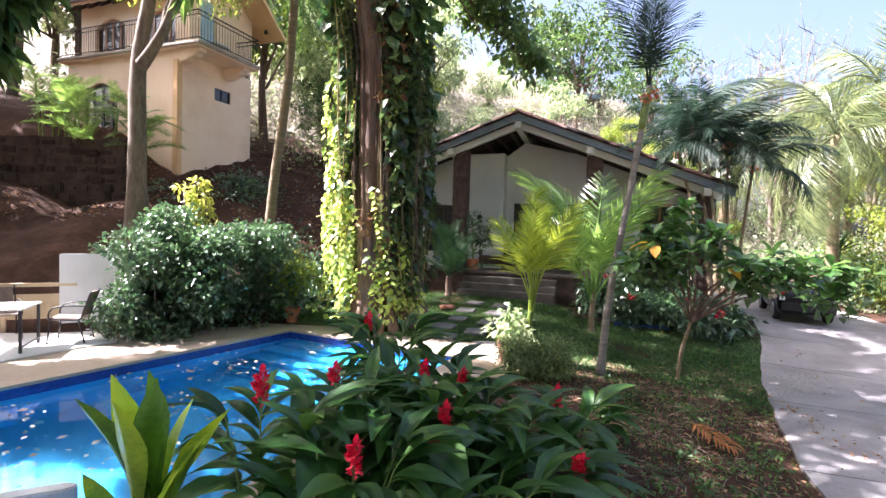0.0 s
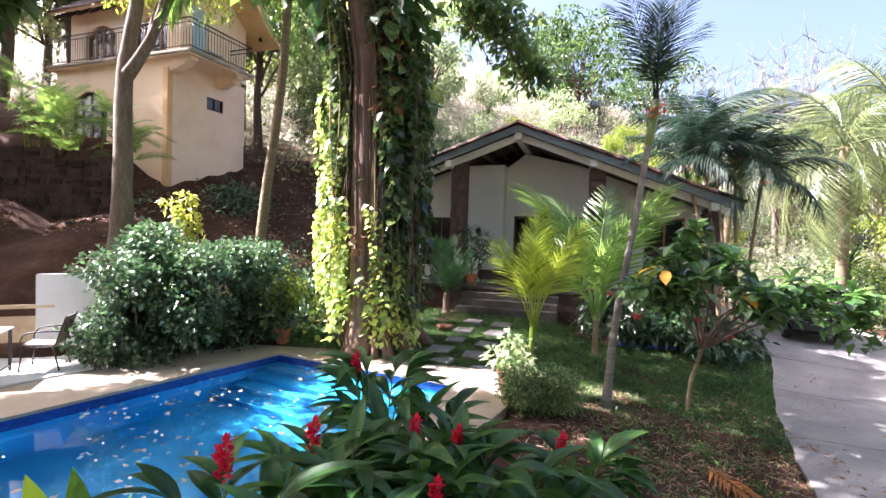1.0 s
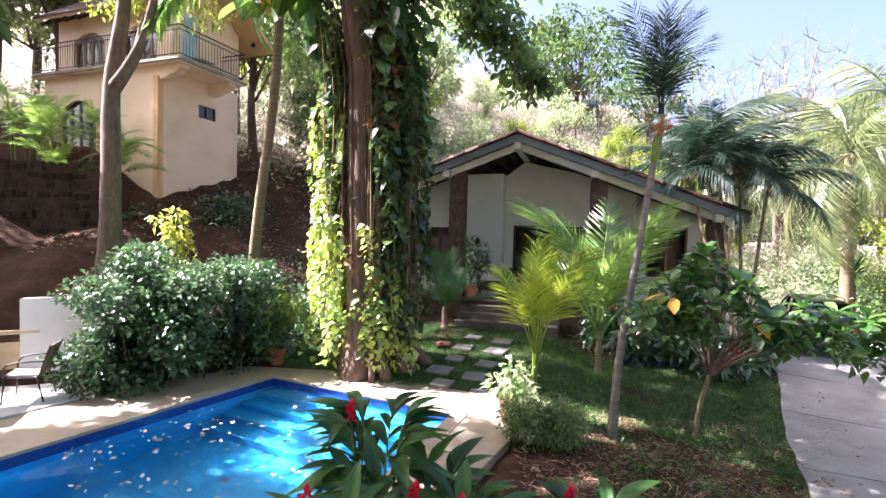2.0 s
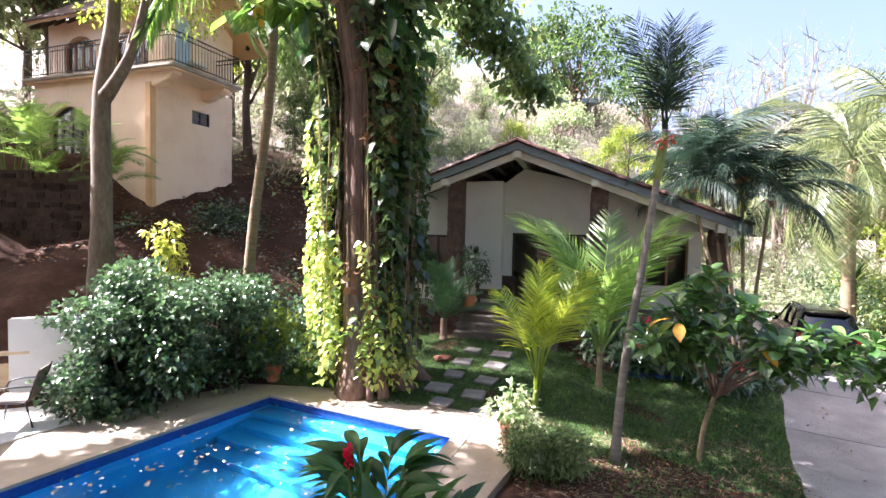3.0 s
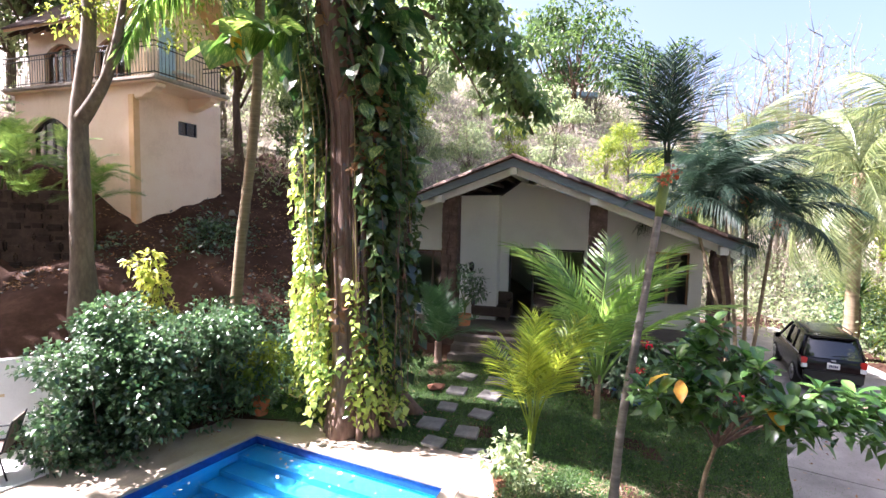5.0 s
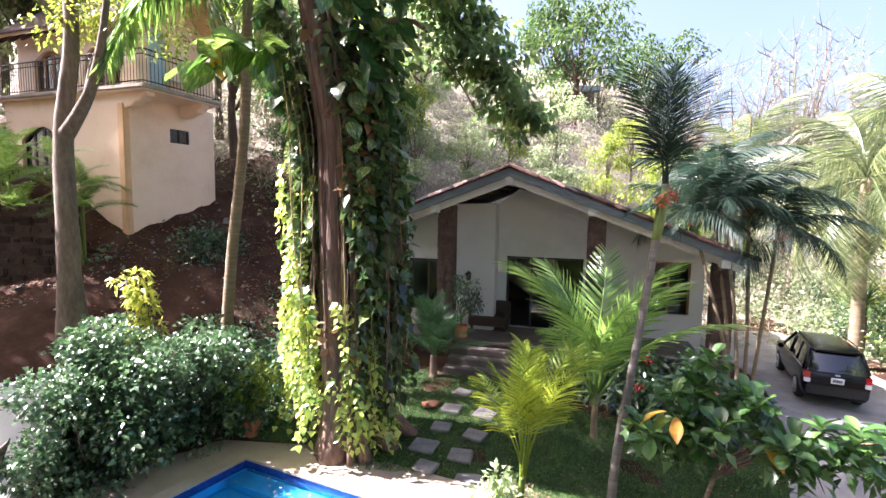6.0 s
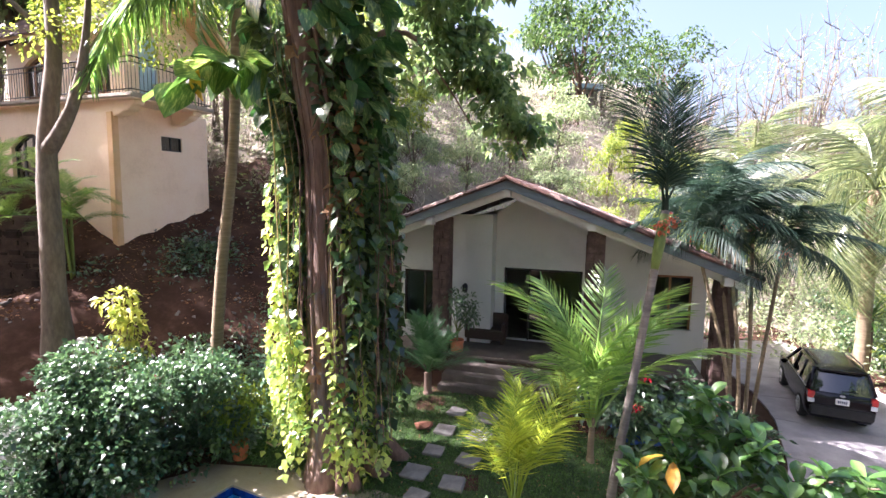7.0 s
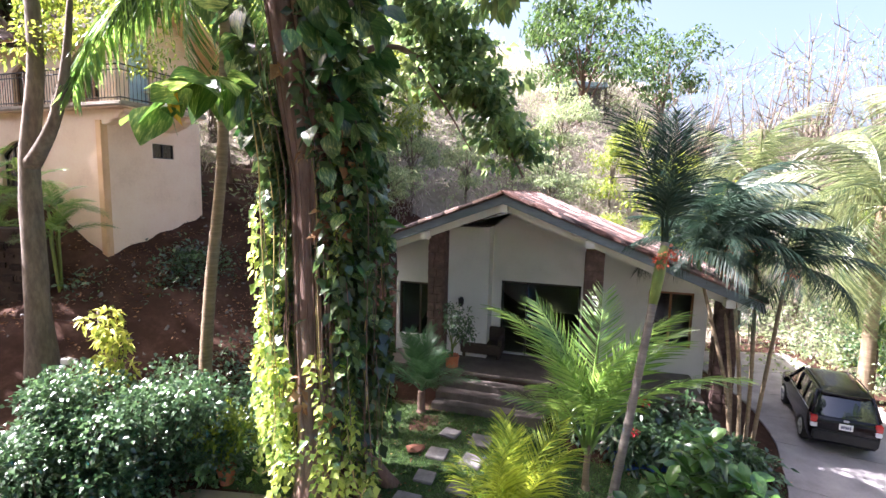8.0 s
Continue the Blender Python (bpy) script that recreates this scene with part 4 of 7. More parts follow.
FROND = {
    "coco": [frond_data("frond", 3.2, "coco_leaf", 58, 0.8, 0.032, 0.7, 1.2, 0.0, 0.3, k, 0.14, 0.028) for k in range(3)],
    "lean": [frond_data("frond", 3.0, "palm_leaf", 50, 0.7, 0.045, 0.75, 0.9, 0.1, 0.2, 10 + k, 0.16, 0.026) for k in range(2)],
    "yellow": [frond_data("frond", 1.9, "palm_leaf_yellow", 42, 0.44, 0.021, 0.28, 0.5, 0.3, 0.16, 20 + k, 0.34, 0.013) for k in range(3)],
    "bright": [frond_data("frond", 2.3, "bright_frond", 50, 0.48, 0.031, 0.5, 0.35, 0.15, 0.06, 30 + k, 0.26, 0.02) for k in range(3)],
    "dark": [frond_data("frond", 2.1, "palm_leaf_dark", 64, 0.56, 0.026, 0.6, 0.75, 0.08, 0.15, 40 + k, 0.14, 0.016) for k in range(3)],
    "thin": [frond_data("frond", 2.1, "palm_leaf_dark", 46, 0.5, 0.02, 0.3, 0.5, 0.25, 0.2, 46 + k, 0.16, 0.014) for k in range(3)],
    "cycad": [frond_data("frond", 1.5, "blue_frond", 46, 0.36, 0.022, 0.32, 0.25, 0.3, 0.08, 50 + k, 0.15, 0.012) for k in range(2)],
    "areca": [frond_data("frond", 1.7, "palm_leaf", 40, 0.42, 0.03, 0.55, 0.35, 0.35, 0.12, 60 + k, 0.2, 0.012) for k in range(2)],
    # same fronds in a lighter leaf colour, standing in for direct sun
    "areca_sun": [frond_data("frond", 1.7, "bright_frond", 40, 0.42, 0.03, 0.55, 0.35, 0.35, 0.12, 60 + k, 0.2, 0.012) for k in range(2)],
}


def set_fronds(palm, kind, top, n, lo, hi, size=(0.85, 1.1), turn=0.0, seed=0, skip=None, roll=25):
    """n fronds round a crown point, from the outer, hanging ones (lo degrees) to the upright ones (hi)."""
    g = random.Random(seed)
    for i in range(n):
        az = turn + i * 137.5 + g.uniform(-14, 14)
        if skip and skip(az % 360):
            continue
        el = lo + (hi - lo) * (i + 0.5) / n + g.uniform(-7, 7)
        s = g.uniform(*size)
        m = Matrix.Translation(top) @ Matrix.Rotation(radians(az), 4, "Z") @ Matrix.Rotation(radians(-el), 4, "Y") @ Matrix.Rotation(radians(g.uniform(-roll, roll)), 4, "X") @ Matrix.Scale(s, 4)
        part("frond", FROND[kind][i % len(FROND[kind])], palm, at=m)


def palm(name, label, ctrl, r0, r1, bark, kind, n, lo, hi, size=(0.85, 1.1), turn=0.0, seed=0, rings=True, group="", roll=25, fruit=False):
    base = Vector(ctrl[0])
    th = empty(name, Matrix.Translation(base), label, "palm tree", group)
    pts = curve_points([Vector(c) - base for c in ctrl], 40)
    rad = [r0 + (r1 - r0) * (i / 40) ** 0.7 + (0.05 * r0 * (i % 2) if rings else 0) + (0.35 * r0 * max(0, 1 - i / 4)) for i in range(41)]
    pts[0] = pts[0] - Vector((0, 0, 0.15))
    part("trunk", tube("trunk", pts, rad, bark, 10), th)
    set_fronds(th, kind, pts[-1], n, lo, hi, size, turn, seed, None, roll)
    if fruit:
        part("crownshaft", tube("crownshaft", pts[-6:], [r1 * f for f in (1.05, 1.35, 1.5, 1.45, 1.3, 0.9)], "green_stem", 10), th, "smooth green crownshaft")
        c = pts[-2]
        part("fruit", clumps("fruit", [c + Vector((0.09, -0.06, 0)), c + Vector((-0.07, -0.08, -0.08))], [(0.09, 0.09, 0.11)] * 2, 60, 0.05, 0.04, "orange_fruit"), th, "orange-red fruit cluster")
    return th


def limb_tree(name, label, base, ctrl, r0, bark, limbs, crown, per, leaf, mat, category="tree", group=""):
    """A tree: a tapered trunk, limbs, and a crown of small leaves round the given points."""
    base = Vector(base)
    th = empty(name, Matrix.Translation(base), label, category, group)
    pts = curve_points([Vector(c) - base for c in ctrl], 24)
    pts[0] = pts[0] - Vector((0, 0, 0.2))
    part("trunk", tube("trunk", pts, [r0 * (1 - 0.55 * i / 24) * (1 + 0.35 * max(0, 1 - i / 4)) for i in range(25)], bark, 10, 0.08), th)
    for c, r in limbs:
        q = curve_points([Vector(p) - base for p in c], 12)
        part("limb", tube("limb", q, [r * (1 - 0.75 * i / 12) for i in range(13)], bark, 7, 0.08), th)
    if crown:
        part("crown", clumps("crown", [Vector(c[:3]) - base for c in crown], [c[3] for c in crown], per, leaf[0], leaf[1], mat), th)
    return th


def shrub(name, label, x, y, blobs, per, leaf, mat, stems=6, z=None, category="shrub", bark="brown_bark", group="", outward=0.7, down=0.1):
    """A shrub: several stems and leaves in uneven clumps (x, y, z, (rx, ry, rz)) round its base."""
    b = on_ground(x, y) if z is None else Vector((x, y, z))
    th = empty(name, Matrix.Translation(b), label, category, group)
    geos = []
    for k in range(stems):
        c = blobs[k % len(blobs)]
        a = rr.uniform(0, 6.28)
        geos.append(tube_geo(curve_points([(0.08 * math.cos(a), 0.08 * math.sin(a), -0.05), (c[0] * 0.5, c[1] * 0.5, c[2] * 0.45), (c[0] + 0.2 * math.cos(a), c[1] + 0.2 * math.sin(a), c[2])], 6), [0.022 - 0.0025 * i for i in range(7)], 5))
    part("stem", mesh_data("stem", *joined(geos), bark, True), th)
    part("foliage", clumps("foliage", [c[:3] for c in blobs], [c[3] for c in blobs], per, leaf[0], leaf[1], mat, outward, down), th)
    return th


def pot_data(name, r_top, r_bot, h, mat):
    prof = [(r_bot * 0.2, 0), (r_bot, 0), (r_top * 0.93, h * 0.82), (r_top, h * 0.83), (r_top, h), (r_top * 0.88, h), (r_top * 0.84, h * 0.86), (0.01, h * 0.86)]
    vs, fs, n = [], [], 20
    for r, z in prof:
        vs += [(r * math.cos(2 * math.pi * k / n), r * math.sin(2 * math.pi * k / n), z) for k in range(n)]
    for i in range(len(prof) - 1):
        for k in range(n):
            fs.append((i * n + k, i * n + (k + 1) % n, (i + 1) * n + (k + 1) % n, (i + 1) * n + k))
    return mesh_data(name, vs, fs, mat, False)


def place_leaf(parent, me, p, az, el, roll=0.0, s=1.0, name="leaf", label=""):
    return part(name, me, parent, label, Matrix.Translation(p) @ Matrix.Rotation(radians(az), 4, "Z") @ Matrix.Rotation(radians(-el), 4, "Y") @ Matrix.Rotation(radians(roll), 4, "X") @ Matrix.Scale(s, 4))


# ---- the vine-covered tree ----
vb = on_ground(-1.65, 11.6)
vt = empty("vine_covered_tree", Matrix.Translation(vb), "huge tree trunk wrapped in climbing pothos vines", "tree")


def trunk_axis(z):
    """Middle of the trunk over its base at a height."""
    k = max(0.0, z - 6.0)
    return Vector((-0.02 * z - 0.12 * k, -0.02 * z - 0.06 * k, z))


strands = ((-0.2, -0.5, 0.22), (-0.46, -0.42, 0.08), (0.06, -0.6, 0.05), (-0.3, -0.62, 0.045), (0.3, -0.62, 0.04), (0, 0, 0.24), (0.36, -0.1, 0.15), (-0.27, -0.08, 0.14), (0.1, 0.24, 0.17), (-0.12, -0.26, 0.1), (0.55, 0.1, 0.11), (-0.4, 0.1, 0.09), (0.2, -0.3, 0.08))
geos = []
for k, (dx, dy, r) in enumerate(strands):
    pts, rad = [], []
    for i in range(31):
        z = -0.3 + i * 0.42
        a = 0.22 * z + k
        sp = 1.0 + (1.0 if k > 4 else 0.25) * max(0, 1 - z / 1.3) ** 2
        c = trunk_axis(z)
        pts.append(c + Vector((dx * math.cos(0.1 * z) * sp + 0.06 * math.sin(a), dy * sp + 0.06 * math.cos(a * 1.3), 0)))
        rad.append(r * (1.15 - 0.018 * i) * (1 + 0.3 * max(0, 1 - z / 0.8)))
    geos.append(tube_geo(pts, rad, 9, 0.12, rr))
part("trunk", mesh_data("trunk", *joined(geos), "brown_bark", True), vt, "brown trunk of grown-together stems")
for c, r in (([(-0.9, -0.45, 9.2), (-1.6, -1.2, 10.4), (-2.4, -2.2, 11.2)], 0.16), ([(-0.6, -0.3, 8.2), (0.8, 0.6, 9.6), (2.4, 1.4, 10.2), (4.0, 1.9, 9.9)], 0.15),
             ([(-0.75, -0.4, 8.6), (0.2, -0.8, 10.2), (1.4, -1.8, 11.4)], 0.13), ([(-0.9, -0.45, 9.6), (-1.6, 0.8, 10.8), (-2.6, 1.8, 11.6)], 0.14),
             ([(-0.4, 0.0, 7.6), (0.8, 0.9, 8.5), (2.0, 1.8, 7.9), (3.0, 2.2, 7.0), (3.5, 2.0, 6.1)], 0.07), ([(1.2, 1.2, 8.35), (1.9, 1.5, 7.4), (2.4, 1.7, 6.6)], 0.03), ([(-0.75, -0.4, 8.6), (1.4, -1.2, 9.3), (3.2, -1.6, 9.1), (4.7, -1.7, 8.5)], 0.06)):
    q = curve_points(c, 14)
    part("limb", tube("limb", q, [r * (1 - 0.7 * i / 14) for i in range(15)], "brown_bark", 8, 0.1), vt)
# hanging roots and lianas
for k in range(54):
    a = rr.uniform(2.6, 6.6)
    z1, z0 = rr.uniform(3.5, 8.5), rr.uniform(0.2, 2.6)
    rad = rr.uniform(0.5, 1.1)
    cs = []
    for i in range(7):
        z = z1 + (z0 - z1) * i / 6
        c = trunk_axis(z)
        cs.append(c + Vector(((rad + 0.05 * math.sin(i * 1.3 + k)) * math.cos(a), (rad + 0.05 * math.cos(i + k)) * math.sin(a), 0)))
    part("liana", tube("liana", curve_points(cs, 16), rr.uniform(0.005, 0.013), "vine_stem" if k % 3 == 0 else "brown_bark", 5), vt)
for cs, r in (([(-0.75, -0.4, 2.6), (-0.85, -0.45, 1.5), (-0.9, -0.5, 0.85), (-1.15, -0.55, 0.55), (-1.35, -0.55, 0.6)], 0.016),
              ([(0.3, -0.55, 2.8), (0.45, -0.62, 1.6), (0.6, -0.65, 0.6), (0.72, -0.66, 0.35), (0.8, -0.66, 0.5)], 0.016),
              ([(-0.5, -0.3, 3.9), (-1.0, -0.35, 3.2), (-1.1, -0.4, 2.75), (-1.35, -0.45, 2.45), (-1.5, -0.4, 2.4)], 0.014)):
    part("vine_stem", tube("vine_stem", curve_points(cs, 18), r, "vine_stem", 6), vt, "looping yellow vine stem")
# pothos leaves: large ones singly, the small ones as a curtain
POTHOS = [broad_leaf("leaf", 0.36, 0.3, "pothos_leaf", 0.3, 0.06, 0.02, 6, 0.3, k) for k in range(4)]
for k in range(285):
    z = 2.6 + 6.6 * rr.random() ** 0.8
    a = rr.uniform(165, 395)
    if 216 < a < 286 and k % 14:
        a += 82
    rad = rr.uniform(0.5, 0.95) * (1.2 if a > 280 else 1.0) + 0.09 * max(0, z - 5)
    c = trunk_axis(z) + Vector((rad * math.cos(radians(a)), rad * math.sin(radians(a)), 0))
    place_leaf(vt, POTHOS[k % 4], c, a + rr.uniform(-65, 65), rr.uniform(-85, 5), rr.uniform(-50, 50), rr.uniform(0.5, 0.95) + 0.17 * max(0, z - 5.0) + 0.25 * (rr.random() < 0.2))
BIG = [broad_leaf("large_leaf", 0.6, 0.42, "variegated_leaf", 0.25, 0.04, 0.025, 7, 0.32, 9 + k) for k in range(3)]
vine_branch = curve_points([(-0.75, -0.45, 6.9), (-1.2, -1.0, 7.4), (-1.5, -1.6, 7.3), (-1.85, -2.0, 6.85)], 14)
part("vine_branch", tube("vine_branch", vine_branch, [0.03 - 0.001 * i for i in range(15)], "green_stem", 6), vt)
for k in range(24):
    c = vine_branch[4 + k % 11]
    place_leaf(vt, BIG[k % 3], c, rr.uniform(150, 380), rr.uniform(-85, -5), rr.uniform(-40, 40), rr.uniform(0.9, 1.45), "large_leaf")
ORANGE = broad_leaf("large_leaf", 0.45, 0.26, "orange_leaf", 0.6, 0.12, 0.03, 6, 0.35, 33)
place_leaf(vt, ORANGE, vine_branch[12] + Vector((0.1, -0.1, 0)), 250, -75, 0, 1.0, "large_leaf", "withered orange leaf")
place_leaf(vt, broad_leaf("large_leaf", 0.7, 0.26, "strap_leaf", 0.12, 0.1, 0.02, 7, 0.5, 77), (0.72, -0.25, 5.35 - vb.z), 352, -2, 30, 1.0, "large_leaf", "broad yellow-green leaf")


def vine_strands(name, label, runs, mat, size):
    """Leaves set alternately along hanging stems: runs of (angle, radius, top, foot)."""
    ps, ws, ls = [], [], []
    for k, (a, r, top, foot) in enumerate(runs):
        z, j = top, 0
        while z > foot:
            c = trunk_axis(z)
            b = a + 7 * math.sin(1.7 * z + k)
            q = r + 0.07 * math.sin(2.3 * z + 2 * k) + 0.25 * max(0.0, 1 - z / 1.2)
            w = b + (60 if j % 2 else -60) + rr.uniform(-30, 30)
            ps.append((c.x + q * math.cos(radians(b)), c.y + q * math.sin(radians(b)) * 0.9, z))
            ws.append((math.cos(radians(w)), math.sin(radians(w)), rr.uniform(-1.5, 0.1)))
            ls.append(rr.uniform(*size))
            z -= rr.uniform(0.05, 0.11)
            j += 1
    ls = np.array(ls)
    part(name, leaf_cloud(name, ps, ws, ls, ls * R.uniform(0.7, 0.95, len(ls)), mat, 0.2), vt, label)


# strands on the sunward side and foot, their pale colour imitating sunlight
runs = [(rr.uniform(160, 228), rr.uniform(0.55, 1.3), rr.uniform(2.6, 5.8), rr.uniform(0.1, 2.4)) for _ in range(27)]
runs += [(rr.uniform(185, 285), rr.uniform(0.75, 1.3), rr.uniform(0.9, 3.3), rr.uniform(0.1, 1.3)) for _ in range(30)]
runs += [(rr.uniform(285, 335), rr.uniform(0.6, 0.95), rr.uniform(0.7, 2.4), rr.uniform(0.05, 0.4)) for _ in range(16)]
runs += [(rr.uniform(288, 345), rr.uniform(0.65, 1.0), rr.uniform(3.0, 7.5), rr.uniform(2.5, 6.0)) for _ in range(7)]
vine_strands("vine_curtain", "vine leaves coloured pale yellow-green as if sunlit", runs, "sunlit_vine_leaf", (0.08, 0.2))
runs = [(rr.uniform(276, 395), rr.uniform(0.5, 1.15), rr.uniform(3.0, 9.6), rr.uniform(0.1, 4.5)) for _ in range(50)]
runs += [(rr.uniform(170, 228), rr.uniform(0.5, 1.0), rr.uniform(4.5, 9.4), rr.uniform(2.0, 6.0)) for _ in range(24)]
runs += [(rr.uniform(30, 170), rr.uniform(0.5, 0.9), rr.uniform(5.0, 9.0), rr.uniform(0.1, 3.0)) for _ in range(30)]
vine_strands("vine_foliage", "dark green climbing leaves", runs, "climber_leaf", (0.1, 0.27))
runs = [(rr.uniform(232, 350), rr.uniform(0.65, 1.0), z, z - rr.uniform(0.2, 0.7)) for z in [rr.uniform(1.5, 8.0) for _ in range(16)]]
vine_strands("withered_leaves", "withered brown vine leaves", runs, "dry_leaf", (0.12, 0.26))
cr = []
for k in range(74):   # layered sprays above and below the drooping side branch
    f = rr.uniform(0.22, 1.0)
    cr.append((0.3 + 3.3 * f + rr.gauss(0, 0.3), 0.6 + 1.6 * f ** 0.6 + rr.gauss(0, 0.45), 8.5 + 0.4 * f - 2.4 * f * f + rr.uniform(-0.35, 1.9 - 1.2 * f), rr.uniform(0.2, 0.42)))
cr += [(rr.uniform(2.4, 4.8), rr.uniform(-2.1, -1.3), rr.uniform(8.35, 9.1), rr.uniform(0.16, 0.3)) for _ in range(14)]
# high clumps above the view, added so lawn and drive lie in shade
cr2 = [(rr.uniform(-2.8, 1.8), rr.uniform(-1.3, 0.6), rr.uniform(9.8, 12.2), rr.uniform(0.45, 0.8)) for _ in range(25)]
cr2 += [(rr.uniform(-5.9, -2.4), rr.uniform(-2.3, 0.1), rr.uniform(11.4, 13.0), rr.uniform(0.45, 0.8)) for _ in range(22)]
part("crown", clumps("crown", [c[:3] for c in cr2], [(c[3] * 1.4, c[3] * 1.4, c[3] * 0.45) for c in cr2], 120, 0.2, 0.12, "tree_leaf", 0.8, 0.15), vt)
part("crown", clumps("crown", [c[:3] for c in cr], [(c[3] * 1.35, c[3] * 1.2, c[3] * 0.28) for c in cr], 48, 0.22, 0.14, "side_leaf", 0.9, 0.35), vt, "drooping sprays of fine leaves")

# ---- other trees and palms ----
# the clumps above 11 m are added shade casters for lawn and porch
limb_tree("grey_tree", "slender grey-barked forked tree on the slope", on_ground(-8.15, 12.1), [on_ground(-8.15, 12.1), (-8.2, 12.15, 4.0), (-8.3, 12.3, 6.3), (-8.0, 12.3, 8.2), (-8.2, 12.5, 10.2)], 0.25, "grey_bark",
          [([(-8.3, 12.3, 6.2), (-7.75, 12.1, 6.65), (-7.2, 11.9, 7.3), (-6.85, 11.8, 8.3), (-6.6, 11.7, 9.4)], 0.17), ([(-7.5, 12.05, 7.1), (-7.4, 12.2, 7.9), (-6.9, 12.4, 8.8)], 0.06), ([(-8.1, 12.3, 8.6), (-8.9, 12.0, 9.4), (-9.6, 11.9, 9.8)], 0.07)],
          [(-8.6 + rr.uniform(-1.2, 2.2), 13.6 + rr.uniform(-0.6, 1.2), 9.3 + rr.uniform(-0.6, 1.6), rr.uniform(0.35, 0.6)) for _ in range(26)] + [(rr.uniform(-10.5, -4.0), rr.uniform(14.0, 17.6), rr.uniform(11.0, 13.2), rr.uniform(0.5, 0.8)) for _ in range(80)] + [(rr.uniform(-10.8, -6.6), rr.uniform(12.8, 14.2), rr.uniform(11.0, 13.2), rr.uniform(0.5, 0.8)) for _ in range(28)] + [(rr.uniform(-12.5, -8.5), rr.uniform(14.2, 17.0), rr.uniform(12.0, 13.6), rr.uniform(0.5, 0.8)) for _ in range(30)] + [(-6.9, 12.2, 8.9, 0.3), (-8.0, 12.2, 8.7, 0.3), (-6.4, 12.0, 9.6, 0.4)], 110, (0.12, 0.06), "yellow_tree_leaf")
lp = palm("leaning_palm", "tall thin leaning coconut palm on the slope", [on_ground(-5.35, 13.35), (-5.2, 13.5, 3.5), (-4.9, 13.7, 6.8), (-4.75, 13.8, 11.0)], 0.15, 0.11, "palm_bark", "lean", 8, -60, 45, (1.05, 1.35), 200, 3)
# one long frond hanging before the villa, its leaflets falling on both sides
lb = on_ground(-5.35, 13.35)
q = curve_points([Vector(c) - lb for c in ((-4.75, 13.8, 10.9), (-4.85, 13.3, 10.5), (-5.3, 12.8, 10.2), (-5.95, 12.4, 9.7), (-6.55, 12.2, 8.9), (-6.95, 12.0, 7.7))], 30)
hung = part("hanging_frond", tube("hanging_frond", q, [0.03 - 0.0008 * i for i in range(31)], "green_stem", 6), lp, "long drooping frond")
for mat, lo, hi in (("palm_leaf", 5, 20), ("bright_frond", 17, 30)):
    ps, ws, ls = [], [], []
    for i in range(130):
        f = lo + (hi - lo) * i / 130
        c = q[int(f)].lerp(q[min(30, int(f) + 1)], f % 1)
        ps.append(c)
        ws.append((-0.3 + rr.gauss(0, 0.1), (-0.45 if i % 2 else 0.45) + rr.gauss(0, 0.12), rr.uniform(-1.3, -0.8)))
        ls.append((1.15 - 0.6 * ((f - 16) / 14) ** 2) * rr.uniform(0.8, 1.1))
    part("foliage", leaf_cloud("foliage", ps, ws, np.array(ls), 0.075, mat, 0.1), hung)
palm("young_coconut_palm", "young yellow-green palm with upright fronds", [on_ground(1.5, 9.25), (1.5, 9.2, 0.5), (1.52, 9.1, 0.95)], 0.07, 0.05, "green_stem", "yellow", 12, 55, 88, (0.9, 1.2), 40, 5, False, "", 40)
gpalm = palm("garden_palm", "bright green palm with broad arching fronds in the lawn", [on_ground(3.3, 12.5), (3.3, 12.5, 0.5), (3.32, 12.5, 0.95)], 0.075, 0.06, "palm_bark", "bright", 0, 0, 0, rings=False)
for k, (az, el, s_, ro) in enumerate(((180, 67, 1.5, 30), (165, 76, 1.35, -40), (60, 82, 1.4, 20), (-5, 76, 1.4, -50), (-4, 47, 1.35, -20), (300, 78, 1.2, 40), (215, 56, 1.1, 35), (20, 66, 1.3, -30), (335, 70, 1.3, -40), (120, 70, 1.2, 20), (195, 48, 0.9, -20), (270, 62, 1.0, 10))):
    part("frond", FROND["bright"][k % 3], gpalm, at=Matrix.Translation((0.02, 0, 0.75)) @ Matrix.Rotation(radians(az), 4, "Z") @ Matrix.Rotation(radians(-el), 4, "Y") @ Matrix.Rotation(radians(ro), 4, "X") @ Matrix.Scale(s_ * 1.15, 4))
palm("thin_palm", "thin leaning palm with a pale ringed trunk", [on_ground(2.75, 9.1), (2.95, 9.5, 1.2), (3.3, 9.9, 2.9), (3.76, 10.4, 5.25)], 0.072, 0.055, "pale_bark", "thin", 9, 58, 88, (0.85, 1.15), 20, 9, True, "", 25, True)
for k, (x, y, tx, ty, tz) in enumerate(((6.8, 14.0, 5.8, 14.4, 4.75), (7.0, 14.1, 6.5, 14.3, 5.0), (7.15, 14.15, 7.1, 14.4, 5.0), (7.3, 14.2, 7.8, 14.4, 4.4), (6.9, 14.3, 6.3, 14.7, 5.5))):
    palm("clump_palm", "slim multi-stemmed garden palm with dark fronds", [on_ground(x, y), (x * 0.75 + tx * 0.25, y, tz * 0.35), (x * 0.35 + tx * 0.65, (y + ty) / 2, tz * 0.7), (tx, ty, tz)], 0.048, 0.035, "palm_bark", "dark", 12, -18, 70, (0.75, 1.05), 70 * k, 12 + k, True, "palm clump by the house", 25, True)
palm("coconut_palm", "tall sunlit coconut palm with long hanging fronds", [on_ground(12.3, 17.9), (12.1, 17.7, 2.5), (11.8, 17.4, 5.8)], 0.2, 0.15, "palm_bark", "coco", 20, -74, 80, (0.85, 1.15), 10, 21)
